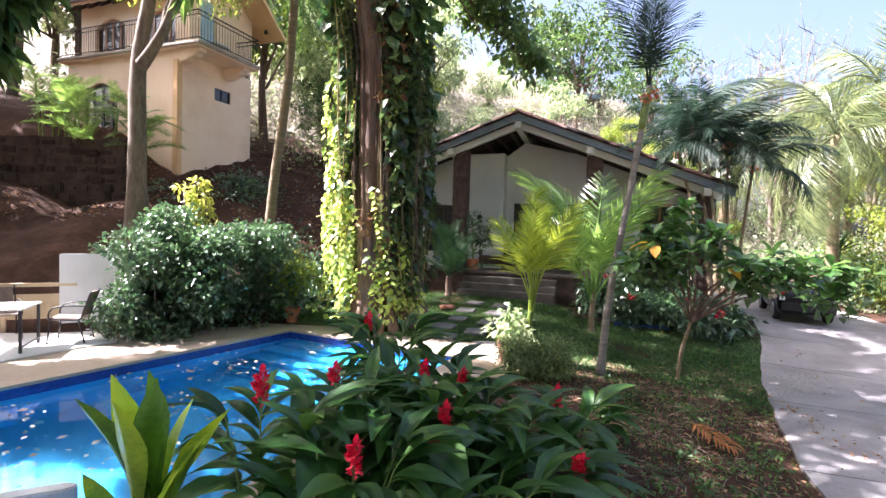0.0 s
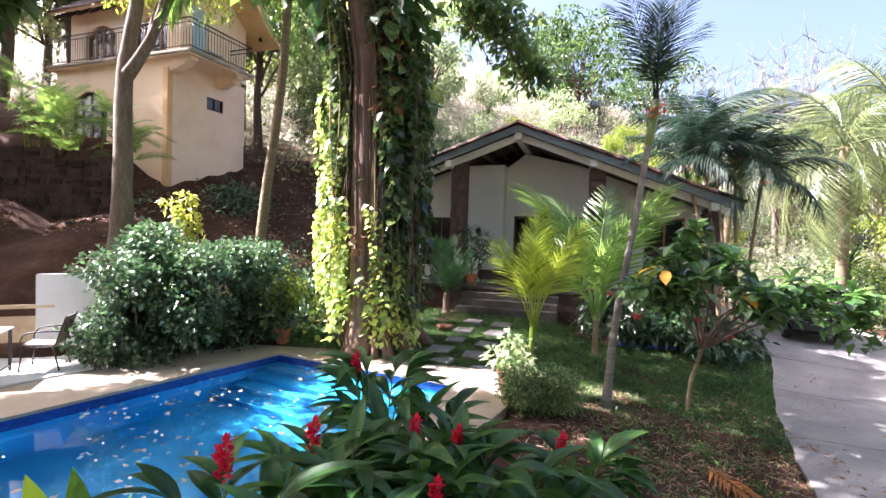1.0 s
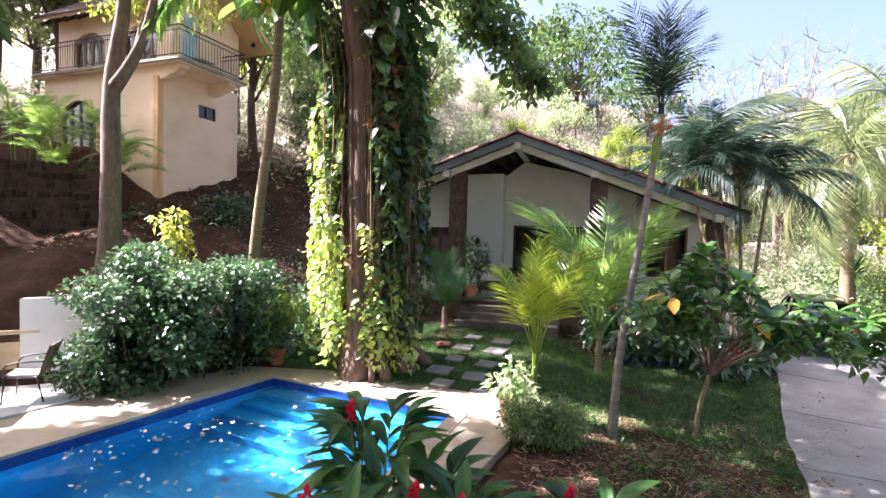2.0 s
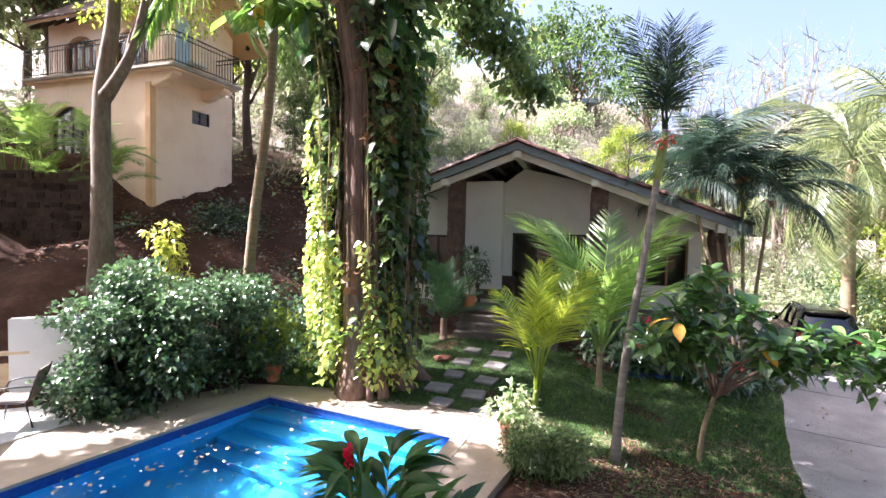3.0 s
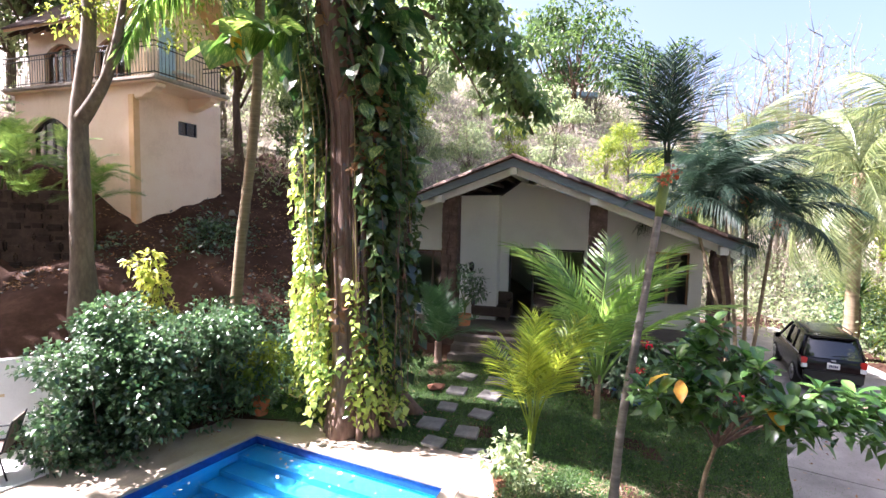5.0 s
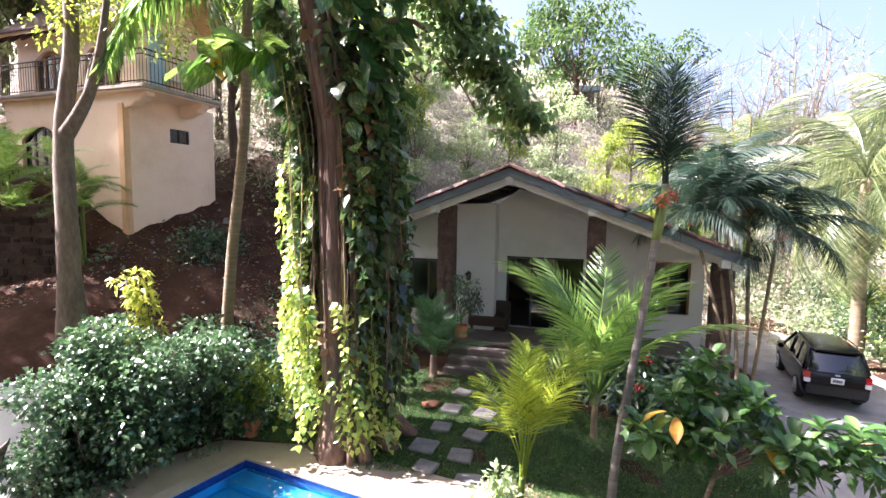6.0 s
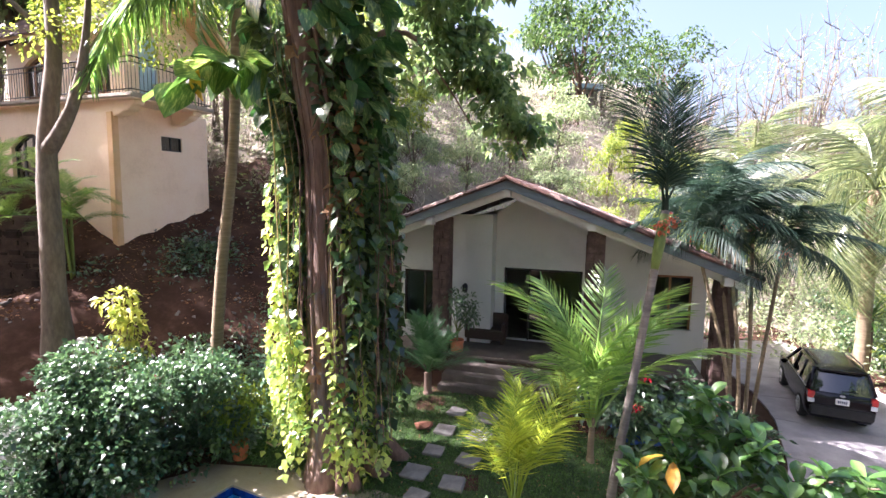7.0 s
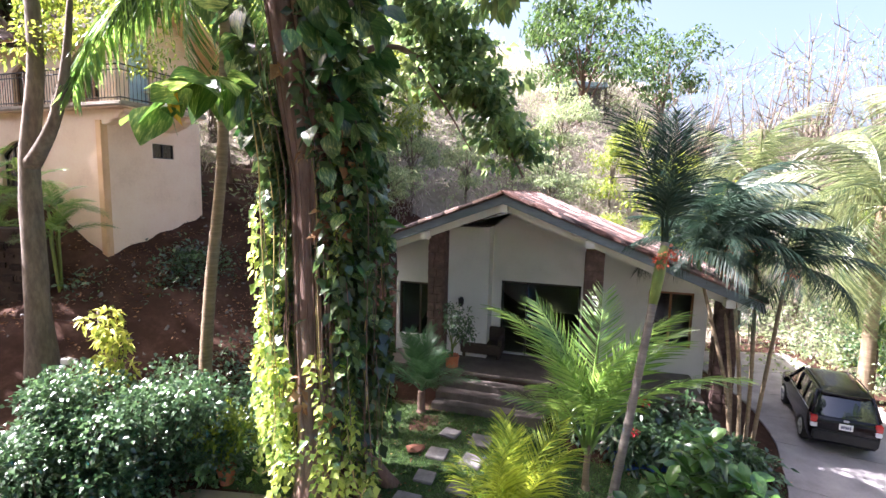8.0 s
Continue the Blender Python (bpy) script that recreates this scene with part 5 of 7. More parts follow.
palm("coconut_palm", "tall sunlit coconut palm with long hanging fronds", [on_ground(15.4, 19.6), (15.2, 19.5, 4.0), (14.6, 19.3, 7.6)], 0.2, 0.15, "palm_bark", "coco", 18, -62, 78, (1.0, 1.35), 60, 22)
palm("coconut_palm", "tall sunlit coconut palm with long hanging fronds", [on_ground(11.0, 23.5), (11.2, 23.5, 3.0), (11.4, 23.4, 6.6)], 0.18, 0.13, "palm_bark", "coco", 18, -62, 78, (0.9, 1.2), 120, 23)
# palms with sun_side 1 get the lighter fronds, so sunlight is in their colour
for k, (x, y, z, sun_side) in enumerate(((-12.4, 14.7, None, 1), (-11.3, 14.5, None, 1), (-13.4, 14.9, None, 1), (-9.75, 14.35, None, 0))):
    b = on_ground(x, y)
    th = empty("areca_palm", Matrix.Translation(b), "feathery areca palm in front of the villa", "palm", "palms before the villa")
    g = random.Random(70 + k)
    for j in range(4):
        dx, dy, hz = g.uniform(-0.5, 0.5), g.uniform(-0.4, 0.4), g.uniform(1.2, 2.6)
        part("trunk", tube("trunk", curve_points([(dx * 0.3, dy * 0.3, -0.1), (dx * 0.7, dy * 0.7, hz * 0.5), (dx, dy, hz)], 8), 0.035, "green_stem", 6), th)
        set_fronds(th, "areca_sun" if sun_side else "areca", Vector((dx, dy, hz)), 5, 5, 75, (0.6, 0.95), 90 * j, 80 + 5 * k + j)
cy = palm("low_palm", "low feathery palm beside the porch steps", [on_ground(-0.35, 14.45), (-0.35, 14.45, 0.8), (-0.35, 14.45, 1.0)], 0.1, 0.09, "brown_bark", "cycad", 18, 18, 86, (0.9, 1.2), 15, 31, False)

# almond-leaved tree beside the drive
ab = on_ground(4.27, 9.7)
at_ = empty("almond_tree", Matrix.Translation(ab), "small spreading tree with large glossy leaves", "tree")
part("trunk", tube("trunk", curve_points([(0, 0, -0.15), (0.06, 0.02, 0.5), (0.16, 0.0, 0.95), (0.24, -0.05, 1.35)], 14), [0.042 - 0.001 * i for i in range(15)], "palm_bark", 8), at_)
ALM = [broad_leaf("leaf", 0.36, 0.19, "almond_leaf", 0.35, 0.16, 0.02, 7, 0.62, 60 + k, 3.2) for k in range(4)]
YEL = broad_leaf("leaf", 0.42, 0.17, "orange_leaf", 0.4, 0.12, 0.02, 6, 0.6, 71)
g = random.Random(5)
limbs = []
for x, y, z, r in ((-1.15, -1.15, 2.4, 0.02), (-0.75, -0.75, 2.8, 0.022), (-0.4, -1.3, 2.6, 0.022), (0.15, -0.8, 2.9, 0.022), (0.35, -1.4, 2.4, 0.022), (0.95, -1.1, 2.55, 0.024), (1.5, -0.95, 2.5, 0.026), (2.05, -0.75, 2.35, 0.026), (2.4, -0.5, 2.2, 0.024), (-0.3, -0.4, 3.0, 0.02)):
    z -= 0.22
    q = curve_points([(0.2, -0.02, 1.1), (0.2 + 0.35 * (x - 0.2), 0.3 * y, 1.1 + 0.55 * (z - 1.1)), (0.2 + 0.75 * (x - 0.2), 0.72 * y, z - 0.16), (x, y, z)], 12)
    part("limb", tube("limb", q, [r * (1 - 0.05 * i) for i in range(13)], "brown_bark", 6), at_)
    limbs.append(q)
cnt = 0
tips = []
for k in range(34):
    q = limbs[k % 10]
    o = q[12 if k < 10 else g.randint(8, 11)]
    tip = o + Vector((g.gauss(0, 0.24), g.gauss(0, 0.24), g.gauss(0.02, 0.16))) if k >= 10 else o + Vector((0, 0, 0.08))
    tips.append(tip)
    part("branch", tube("branch", curve_points([o, o.lerp(tip, 0.5) + Vector((0, 0, -0.04)), tip], 5), [0.011 - 0.001 * i for i in range(6)], "brown_bark", 5), at_)
    for j in range(9 if k % 3 else 8):
        if cnt < 296:
            place_leaf(at_, ALM[(k + j) % 4], tip + Vector((0, 0, g.uniform(-0.06, 0.03))), j * 137.5 + k * 31, 55 - 9 * j + g.uniform(-14, 14), g.uniform(-15, 15), g.uniform(0.62, 1.02))
            cnt += 1
ps, ws = [], []
for k, tip in enumerate(tips):
    for j in range(20):
        a = g.uniform(0, 6.28)
        ps.append(tip + Vector((g.gauss(0, 0.16), g.gauss(0, 0.16), g.uniform(-0.3, 0.06))))
        ws.append((math.cos(a), math.sin(a), g.uniform(-0.7, 0.5)))
part("foliage", leaf_cloud("foliage", ps, ws, R.uniform(0.18, 0.32, len(ps)), R.uniform(0.09, 0.15, len(ps)), "almond_small", 0.3), at_)
for p, a in (((-0.95, -1.05, 2.55), 185), ((-0.85, -1.1, 2.5), 250), ((0.2, -1.2, 2.2), 280)):
    place_leaf(at_, YEL, p, a, -12, 10, g.uniform(0.8, 1.05), label="yellow-orange withered leaf")

# hedge shrubs by the pool
for k, (sx, sy, h, r) in enumerate(((-5.75, 9.75, 2.15, 0.9), (-5.35, 10.5, 2.25, 1.0), (-4.6, 11.55, 2.1, 0.9), (-6.2, 10.9, 2.3, 0.9), (-6.25, 10.1, 1.95, 0.55))):
    bl = [(rr.uniform(-0.6, 0.6) * r, rr.uniform(-0.6, 0.6) * r, h * f + rr.uniform(-0.12, 0.12), (r * rr.uniform(0.38, 0.72), r * rr.uniform(0.38, 0.72), rr.uniform(0.25, 0.42))) for f in (0.1, 0.12, 0.16, 0.24, 0.32, 0.42, 0.5, 0.6, 0.7, 0.8, 0.86, 0.88)]
    bl = [(x * (1.25 if z < 0.8 else 1.0), y * (1.25 if z < 0.8 else 1.0), z, r_) for x, y, z, r_ in bl]
    shrub("hedge_shrub", "dense dark green clipped shrub beside the pool deck", sx, sy, bl, 600, (0.115, 0.075), "hedge_leaf", 9, group="hedge by the pool", outward=0.6, down=-0.35)
for k, (x, y) in enumerate(((-3.95, 13.4), (-2.9, 14.3), (-3.6, 14.6), (-2.0, 15.0))):
    bl = [(rr.uniform(-0.5, 0.5), rr.uniform(-0.4, 0.4), rr.uniform(0.2, 0.9), (0.45, 0.4, 0.3)) for _ in range(7)]
    shrub("dark_shrub", "dark leafy shrub at the foot of the slope", x, y, bl, 200, (0.16, 0.08), "hedge_leaf", 6, group="shrubs along the slope")
shrub("croton", "yellow-leaved croton behind the hedge", -6.5, 11.95, [(rr.uniform(-0.25, 0.25), rr.uniform(-0.2, 0.2), 1.2 + 0.14 * k, (0.24, 0.24, 0.14)) for k in range(8)] + [(0.1, 0, 2.35, (0.2, 0.2, 0.14)), (0.45, -0.1, 1.2, (0.2, 0.2, 0.2)), (-0.5, 0, 0.8, (0.2, 0.2, 0.2))], 40, (0.19, 0.085), "croton_leaf", 6)
fl = shrub("fine_shrub", "pale fine-leaved shrub at the lawn's edge", 1.6, 8.45, [(rr.uniform(-0.36, 0.36), rr.uniform(-0.3, 0.3), rr.uniform(0.12, 0.68), (0.3, 0.28, 0.22)) for _ in range(14)], 520, (0.065, 0.026), "fine_leaf", 10)
for k, (x, y, s) in enumerate(((4.7, 14.3, 1.3), (5.6, 14.2, 1.3), (3.9, 14.5, 1.2), (5.1, 13.6, 1.0), (5.8, 13.5, 0.9), (6.4, 13.7, 1.1), (4.4, 13.8, 0.8), (6.9, 13.5, 0.8), (6.2, 12.9, 0.7))):
    b = shrub("porch_shrub", "dark shrub with a few red blooms below the porch", x, y, [(rr.uniform(-0.4, 0.4), rr.uniform(-0.3, 0.3), rr.uniform(0.15, 0.8) * s, (0.36, 0.32, 0.25)) for _ in range(7)], 130, (0.2, 0.085), "hedge_leaf", 6, group="shrubs below the porch")
    if k % 2 == 0:
        part("bloom", clumps("bloom", [(0.1, -0.25, 0.95 * s)], [(0.1, 0.1, 0.06)], 26, 0.08, 0.05, "flower_red"), b, "red flowers")
for k in range(11):
    x, y = 12.3 + rr.uniform(0, 3.5), 12.5 + k * 0.9
    shrub("drive_shrub", "sunlit leafy shrub along the drive", x, y, [(rr.uniform(-0.8, 0.8), rr.uniform(-0.7, 0.7), rr.uniform(0.3, 2.2), (0.6, 0.6, 0.45)) for _ in range(9)], 170, (0.15, 0.065), ("hedge_leaf", "yellow_tree_leaf", "hedge_leaf", "tree_leaf")[k % 4], 6, group="shrubs along the drive")
yb = on_ground(12.5, 18.0)
yu = empty("yucca", Matrix.Translation(yb), "dark spiky yucca on a thin stem by the drive", "yucca")
part("trunk", tube("trunk", [(0, 0, -0.1), (0.05, 0, 1.2), (0, 0, 2.0)], [0.1, 0.08, 0.08], "brown_bark", 8), yu)
SPIKE = broad_leaf("leaf", 0.95, 0.09, "ginger_leaf", 0.25, 0.2, 0.0, 5, 0.35, 3)
for k in range(46):
    place_leaf(yu, SPIKE, (0, 0, 1.95), k * 137.5, rr.uniform(-30, 85), 0, rr.uniform(0.8, 1.1))

# potted plants
def potted(name, label, x, y, z, pot, leaves, mat, leaf, group=""):
    th = empty(name, pose(x, y, z), label, "potted plant", group)
    part("pot", pot_data("pot", *pot), th)
    h = pot[2]
    geos = [tube_geo([(0, 0, h * 0.8), (0.03 * math.sin(k), 0.03 * math.cos(k), h + 0.2), (b[0], b[1], b[2])], [0.016, 0.012, 0.006], 5) for k, b in enumerate(leaves)]
    part("stem", mesh_data("stem", *joined(geos), "green_stem", True), th)
    part("foliage", clumps("foliage", [b[:3] for b in leaves], [b[3] for b in leaves], leaf[2], leaf[0], leaf[1], mat, 0.8, 0.0), th)
    return th


potted("potted_shrub", "leafy shrub in a terracotta pot on the deck", -3.85, 11.65, 0.02, (0.19, 0.13, 0.36, "terracotta"), [(rr.uniform(-0.35, 0.5), rr.uniform(-0.3, 0.3), rr.uniform(0.55, 1.5), (0.24, 0.24, 0.2)) for _ in range(12)], "yellow_tree_leaf", (0.2, 0.06, 55))
potted("potted_shrub", "cream-variegated plant in a brown clay pot", 1.15, 9.1, -0.06, (0.2, 0.13, 0.46, "brown_pot"), [(rr.uniform(-0.25, 0.25), rr.uniform(-0.2, 0.2), rr.uniform(0.55, 0.95), (0.16, 0.16, 0.13)) for _ in range(9)], "cream_leaf", (0.16, 0.07, 38))
pp = H @ Vector((-1.35, 0.28, PF))
potted("potted_tree", "small leafy tree in a square orange terracotta pot", pp.x, pp.y, pp.z + 0.003, (0.2, 0.17, 0.32, "terracotta"), [(rr.uniform(-0.4, 0.4), rr.uniform(-0.3, 0.3), rr.uniform(0.9, 1.65), (0.24, 0.24, 0.2)) for _ in range(10)], "hedge_leaf", (0.12, 0.055, 80))

# foreground: red ginger, a strap-leaved plant
GIN = [broad_leaf("leaf", 0.56, 0.15, "ginger_leaf", 0.5 + 0.12 * k, 0.16, 0.02, 7, 0.45, 90 + k) for k in range(4)]
CONE = clumps("flower", [(0, 0, 0.02 + 0.03 * k) for k in range(7)], [(0.03 - 0.0025 * k,) * 3 for k in range(7)], 14, 0.05, 0.035, "flower_red", 0.9, -0.6, -0.1)


def ginger_stalk(th, p0, tip, n, flower, seed):
    g = random.Random(seed)
    pts = curve_points([p0, p0.lerp(tip, 0.5) + Vector((0, 0, 0.12)), tip], 10)
    part("stalk", tube("stalk", pts, [0.012 - 0.0006 * i for i in range(11)], "green_stem", 6), th)
    az = math.degrees(math.atan2(tip.y - p0.y, tip.x - p0.x))
    for j in range(n):
        f = 0.2 + 0.8 * j / (n - 1)
        s = f * 10
        q = pts[min(int(s), 9)].lerp(pts[min(int(s) + 1, 10)], s - int(s))
        place_leaf(th, GIN[(j + seed) % 4], q, az + (75 if j % 2 else -75) * (1.1 - 0.75 * f) + g.uniform(-15, 15), g.uniform(15, 50) * (0.4 + 0.9 * f), g.uniform(-20, 20), g.uniform(0.75, 1.15))
    if flower:
        part("flower", CONE, th, "red ginger flower cone", Matrix.Translation(tip + Vector((0, 0, 0.02))) @ Matrix.Scale(g.uniform(0.9, 1.25), 4))


g = random.Random(17)
clump_spots = ((-0.8, 3.75, 0.95, 6, 0.4), (0.35, 3.0, 0.55, 5, 0.4), (-0.35, 5.95, 1.22, 9, 0.46), (0.15, 5.3, 0.95, 10, 0.55), (0.65, 4.85, 0.85, 9, 0.55), (0.1, 4.3, 0.9, 8, 0.5), (-0.45, 4.6, 0.85, 7, 0.45), (-0.15, 3.45, 0.85, 7, 0.4), (0.75, 3.9, 0.65, 7, 0.45), (1.3, 4.6, 0.5, 5, 0.4), (1.75, 5.9, 0.35, 5, 0.35))
for k, (x, y, h, n, sp) in enumerate(clump_spots):
    b = on_ground(x, y)
    th = empty("red_ginger", Matrix.Translation(b), "clump of red ginger with long glossy leaves", "ginger plant", "red ginger by the pool")
    for j in range(n):
        a = j * 2.4 + k
        p0 = Vector((0.12 * math.cos(a), 0.12 * math.sin(a), -0.05))
        tip = Vector((sp * g.uniform(0.4, 1.15) * math.cos(a), sp * g.uniform(0.4, 1.15) * math.sin(a), h * g.uniform(0.82, 1.12)))
        ginger_stalk(th, p0, tip, 11, j == 1 + k % 3, 10 * k + j)
b = on_ground(-1.05, 2.85)
sp = empty("strap_plant", Matrix.Translation(b), "yellow-green strap-leaved plant by the pool", "plant")
STRAP = [broad_leaf("leaf", 0.8, 0.17, "strap_leaf", 0.14, 0.2, 0.012, 8, 0.6, 120 + k) for k in range(3)]
part("stem", tube("stem", [(0, 0, -0.1), (0.02, 0, 0.4), (0, 0, 0.85)], [0.03, 0.025, 0.02], "green_stem", 6), sp)
for k in range(15):
    place_leaf(sp, STRAP[k % 3], (0.05 * math.cos(k), 0.05 * math.sin(k), 0.5 + 0.025 * k), k * 137.5, 74 + rr.uniform(-16, 14), rr.uniform(-60, 60), rr.uniform(0.55, 1.08))
dfo = empty("dry_frond", Matrix.Translation(on_ground(3.42, 6.95, 0.07)) @ Matrix.Rotation(radians(-62), 4, "Z") @ Matrix.Rotation(radians(6), 4, "Y"), "dead orange palm leaf lying on the grass", "dead leaf")
part("rachis", tube("rachis", curve_points([(0, 0, 0.06), (0.3, 0.02, 0.09), (0.62, 0, 0.02)], 8), [0.014 - 0.0012 * i for i in range(9)], "dead_orange", 6), dfo)
LEAFLET = [broad_leaf("leaflet", 0.26, 0.05, "dead_orange", 0.5, 0.2, 0.02, 5, 0.35, 140 + k) for k in range(3)]
for k in range(11):
    for sgn in (-1, 1):
        place_leaf(dfo, LEAFLET[k % 3], (0.06 + 0.052 * k, 0, 0.08 - 0.0003 * k * k), sgn * (62 - 3 * k) + rr.uniform(-6, 6), rr.uniform(0, 18), 0, 0.75 + 0.08 * math.sin(k * 0.3) - (0.03 * max(0, k - 6)) + rr.uniform(-0.1, 0.1), "leaflet")

# ---- hillside and distance ----
def far_tree(name, label, h, spread, blobs, per, leaf, mat, bark, seed, sparse=False):
    g = random.Random(seed)
    th = empty(name, None, label, "tree", "trees on the hill")
    part("trunk", tube("trunk", curve_points([(0, 0, -0.6), (g.uniform(-0.3, 0.3), 0, h * 0.35), (g.uniform(-0.5, 0.5), g.uniform(-0.4, 0.4), h * 0.75)], 10), [0.22 * (1 - 0.07 * i) * h / 9 for i in range(11)], bark, 7, 0.1), th)
    cs, twigs = [], []
    for k in range(blobs):
        a, r, z = g.uniform(0, 6.28), spread * g.random() ** 0.6, h * g.uniform(0.4, 1.0)
        r *= 1.15 - 0.6 * abs(z / h - 0.65) / 0.4
        c = (r * math.cos(a), r * math.sin(a), z)
        cs.append(c)
        if sparse:
            o = Vector((0, 0, h * g.uniform(0.3, 0.65)))
            q = curve_points([o, o.lerp(Vector(c), 0.5) + Vector((0, 0, -0.3)), Vector(c) + Vector((0, 0, 0.5))], 7)
            part("limb", tube("limb", q, [0.05 - 0.006 * i for i in range(8)], bark, 5), th)
            for i in range(3, 8):
                for _ in range(2):
                    w = Vector((g.gauss(0, 1), g.gauss(0, 1), g.uniform(0.2, 1.4))).normalized()
                    twigs.append(tube_geo([q[i], q[i] + w * g.uniform(0.3, 0.6), q[i] + w * g.uniform(0.7, 1.2) + Vector((0, 0, 0.2))], [0.014, 0.009, 0.004], 4))
        elif k % 2 == 0:
            part("limb", tube("limb", curve_points([(0, 0, h * g.uniform(0.3, 0.6)), (c[0] * 0.5, c[1] * 0.5, z * 0.85), c], 6), [0.07 - 0.009 * i for i in range(7)], bark, 5), th)
    if twigs:
        tagged(part("twig_spray", mesh_data("twig_spray", *joined(twigs), bark, True), th), kind="stuff")
    part("crown", clumps("crown", cs, [(spread * g.uniform(0.22, 0.38),) * 2 + (spread * 0.2,) for _ in cs], per, leaf[0], leaf[1], mat, 0.5, 0.3), th)
    return th


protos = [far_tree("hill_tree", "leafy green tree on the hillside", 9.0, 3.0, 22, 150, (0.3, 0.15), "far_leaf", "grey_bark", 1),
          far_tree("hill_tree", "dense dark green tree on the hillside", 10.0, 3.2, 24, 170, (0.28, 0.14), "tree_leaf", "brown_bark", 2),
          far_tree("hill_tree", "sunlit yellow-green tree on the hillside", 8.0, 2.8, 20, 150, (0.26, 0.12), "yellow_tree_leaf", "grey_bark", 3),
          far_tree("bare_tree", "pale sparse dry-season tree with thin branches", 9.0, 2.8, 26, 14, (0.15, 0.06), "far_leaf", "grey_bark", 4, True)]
g = random.Random(23)
spots = [(-19.5, 16.5, 1, 1.4), (-13, 20, 1, 1.0), (-16, 22, 0, 1.1), (-10, 23, 1, 1.0), (-6.5, 25, 0, 1.0), (-19, 17, 1, 1.0), (-19.5, 19.5, 0, 1.1), (-21.5, 23.5, 0, 1.2), (-17.8, 21.2, 1, 0.9), (-5.5, 22, 0, 0.4), (-4.2, 21, 0, 0.33), (-6.4, 23.5, 0, 0.5), (-3.2, 22.6, 0, 0.4), (-4.8, 24.5, 2, 0.45), (-21, 21, 0, 1.2), (-13, 27, 2, 1.2), (-8, 31, 0, 1.2),
         (9.5, 27, 2, 0.8), (12, 31, 2, 0.9), (8.2, 44, 1, 1.35), (6.3, 46, 1, 1.1), (10.6, 47, 3, 1.3), (14, 36, 3, 1.0), (17, 30, 3, 1.0), (20, 27, 2, 1.0), (15, 26, 3, 0.9),
         (23, 33, 3, 1.2), (27, 28, 2, 1.1), (19, 22, 2, 0.8), (22, 20, 0, 0.9), (26, 23, 1, 1.0), (18, 40, 3, 1.2), (25, 42, 0, 1.2), (32, 36, 2, 1.2), (-12, 36, 1, 1.3), (-5, 42, 0, 1.3), (-3, 31, 0, 0.9), (-5.5, 29.5, 2, 0.9), (-8.5, 26.5, 0, 0.9), (19, 33, 3, 1.5), (21.5, 37, 3, 1.7), (16.5, 34, 3, 1.5), (26, 37, 3, 1.7), (29, 32, 3, 1.5), (13, 33, 3, 1.2), (24, 29, 3, 1.4), 
         # (-18.5, 8.3) to (-14.2, 12.1): unseen, added to shade the slope
         # from (17, 8) to the end: unseen, added to block sky light
         (16, 50, 1, 1.3), (23, 53, 3, 1.3), (-20, 32, 0, 1.3), (-27, 26, 1, 1.3), (-25, 16, 0, 1.2), (-27, 9, 1, 1.1), (30, 46, 0, 1.3), (38, 30, 0, 1.3), (36, 22, 1, 1.2), (24, 15, 0, 0.9), (-18.5, 8.3, 1, 0.95), (-16.8, 10.2, 1, 0.62), (-14.2, 12.1, 1, 0.42), (6.5, 26.5, 2, 0.55), (9.2, 26, 2, 0.6), (4.2, 29, 0, 0.5), (0, 27, 0, 0.42), (-2.5, 25.5, 0, 0.5), (2.2, 31, 2, 0.5), (8, 32, 2, 0.6), (-5, 23.5, 0, 0.45), (12, 28, 2, 0.65), (-6.5, 21.5, 1, 0.35), (-3.5, 30, 2, 0.5), (5.5, 35, 0, 0.6), (10.5, 36, 2, 0.6), (-9.5, 27, 0, 0.6), (0.5, 36, 0, 0.55), (-7.5, 33, 2, 0.6), (17, 8, 1, 1.0), (16, 2, 0, 1.2), (15, -4, 1, 1.2), (10, -8, 1, 1.3), (4, -9, 0, 1.2), (-2, -8, 1, 1.2), (-8, -9, 1, 1.2), (-14, -6, 0, 1.2), (-19, -2, 1, 1.2), (22, 5, 1, 1.3), (20, -6, 0, 1.3), (0, -15, 1, 1.5), (8, -16, 1, 1.5)]
used = set()
for x, y, k, s in spots:
    m = Matrix.Translation(on_ground(x, y, -2.6 * s if y > 38 else 0.0)) @ Matrix.Rotation(g.uniform(0, 6.28), 4, "Z")
    if k not in used:
        used.add(k)
        protos[k].matrix_basis = m
        continue
    t_ = copy_thing(protos[k], m)
    t_.scale = (s * g.uniform(0.85, 1.1),) * 2 + (s * g.uniform(0.85, 1.1),)


# broad shade tree beside the patio: only low hanging leaves show, the crown over the pool is unseen
# crown clumps out of view, placed to dapple pool, deck, lawn and slope
cr = [(g.uniform(-7.6, 1.2), g.uniform(1.2, 8.4), g.uniform(10.4, 12.8), g.uniform(0.4, 0.75)) for _ in range(95)]
cr += [(g.uniform(-14.5, -7.8), g.uniform(5.2, 9.4), g.uniform(10.2, 12.6), g.uniform(0.4, 0.75)) for _ in range(44)]
cr += [(g.uniform(-16.5, -13.5), g.uniform(6.8, 9.0), g.uniform(10.2, 12.2), g.uniform(0.4, 0.7)) for _ in range(16)]
cr += [(g.uniform(-8.0, -3.0), g.uniform(7.8, 9.8), g.uniform(10.6, 12.6), g.uniform(0.38, 0.6)) for _ in range(15)]
cr += [(g.uniform(-14.0, -7.6), g.uniform(-0.5, 5.4), g.uniform(10.0, 12.4), g.uniform(0.45, 0.75)) for _ in range(42)]
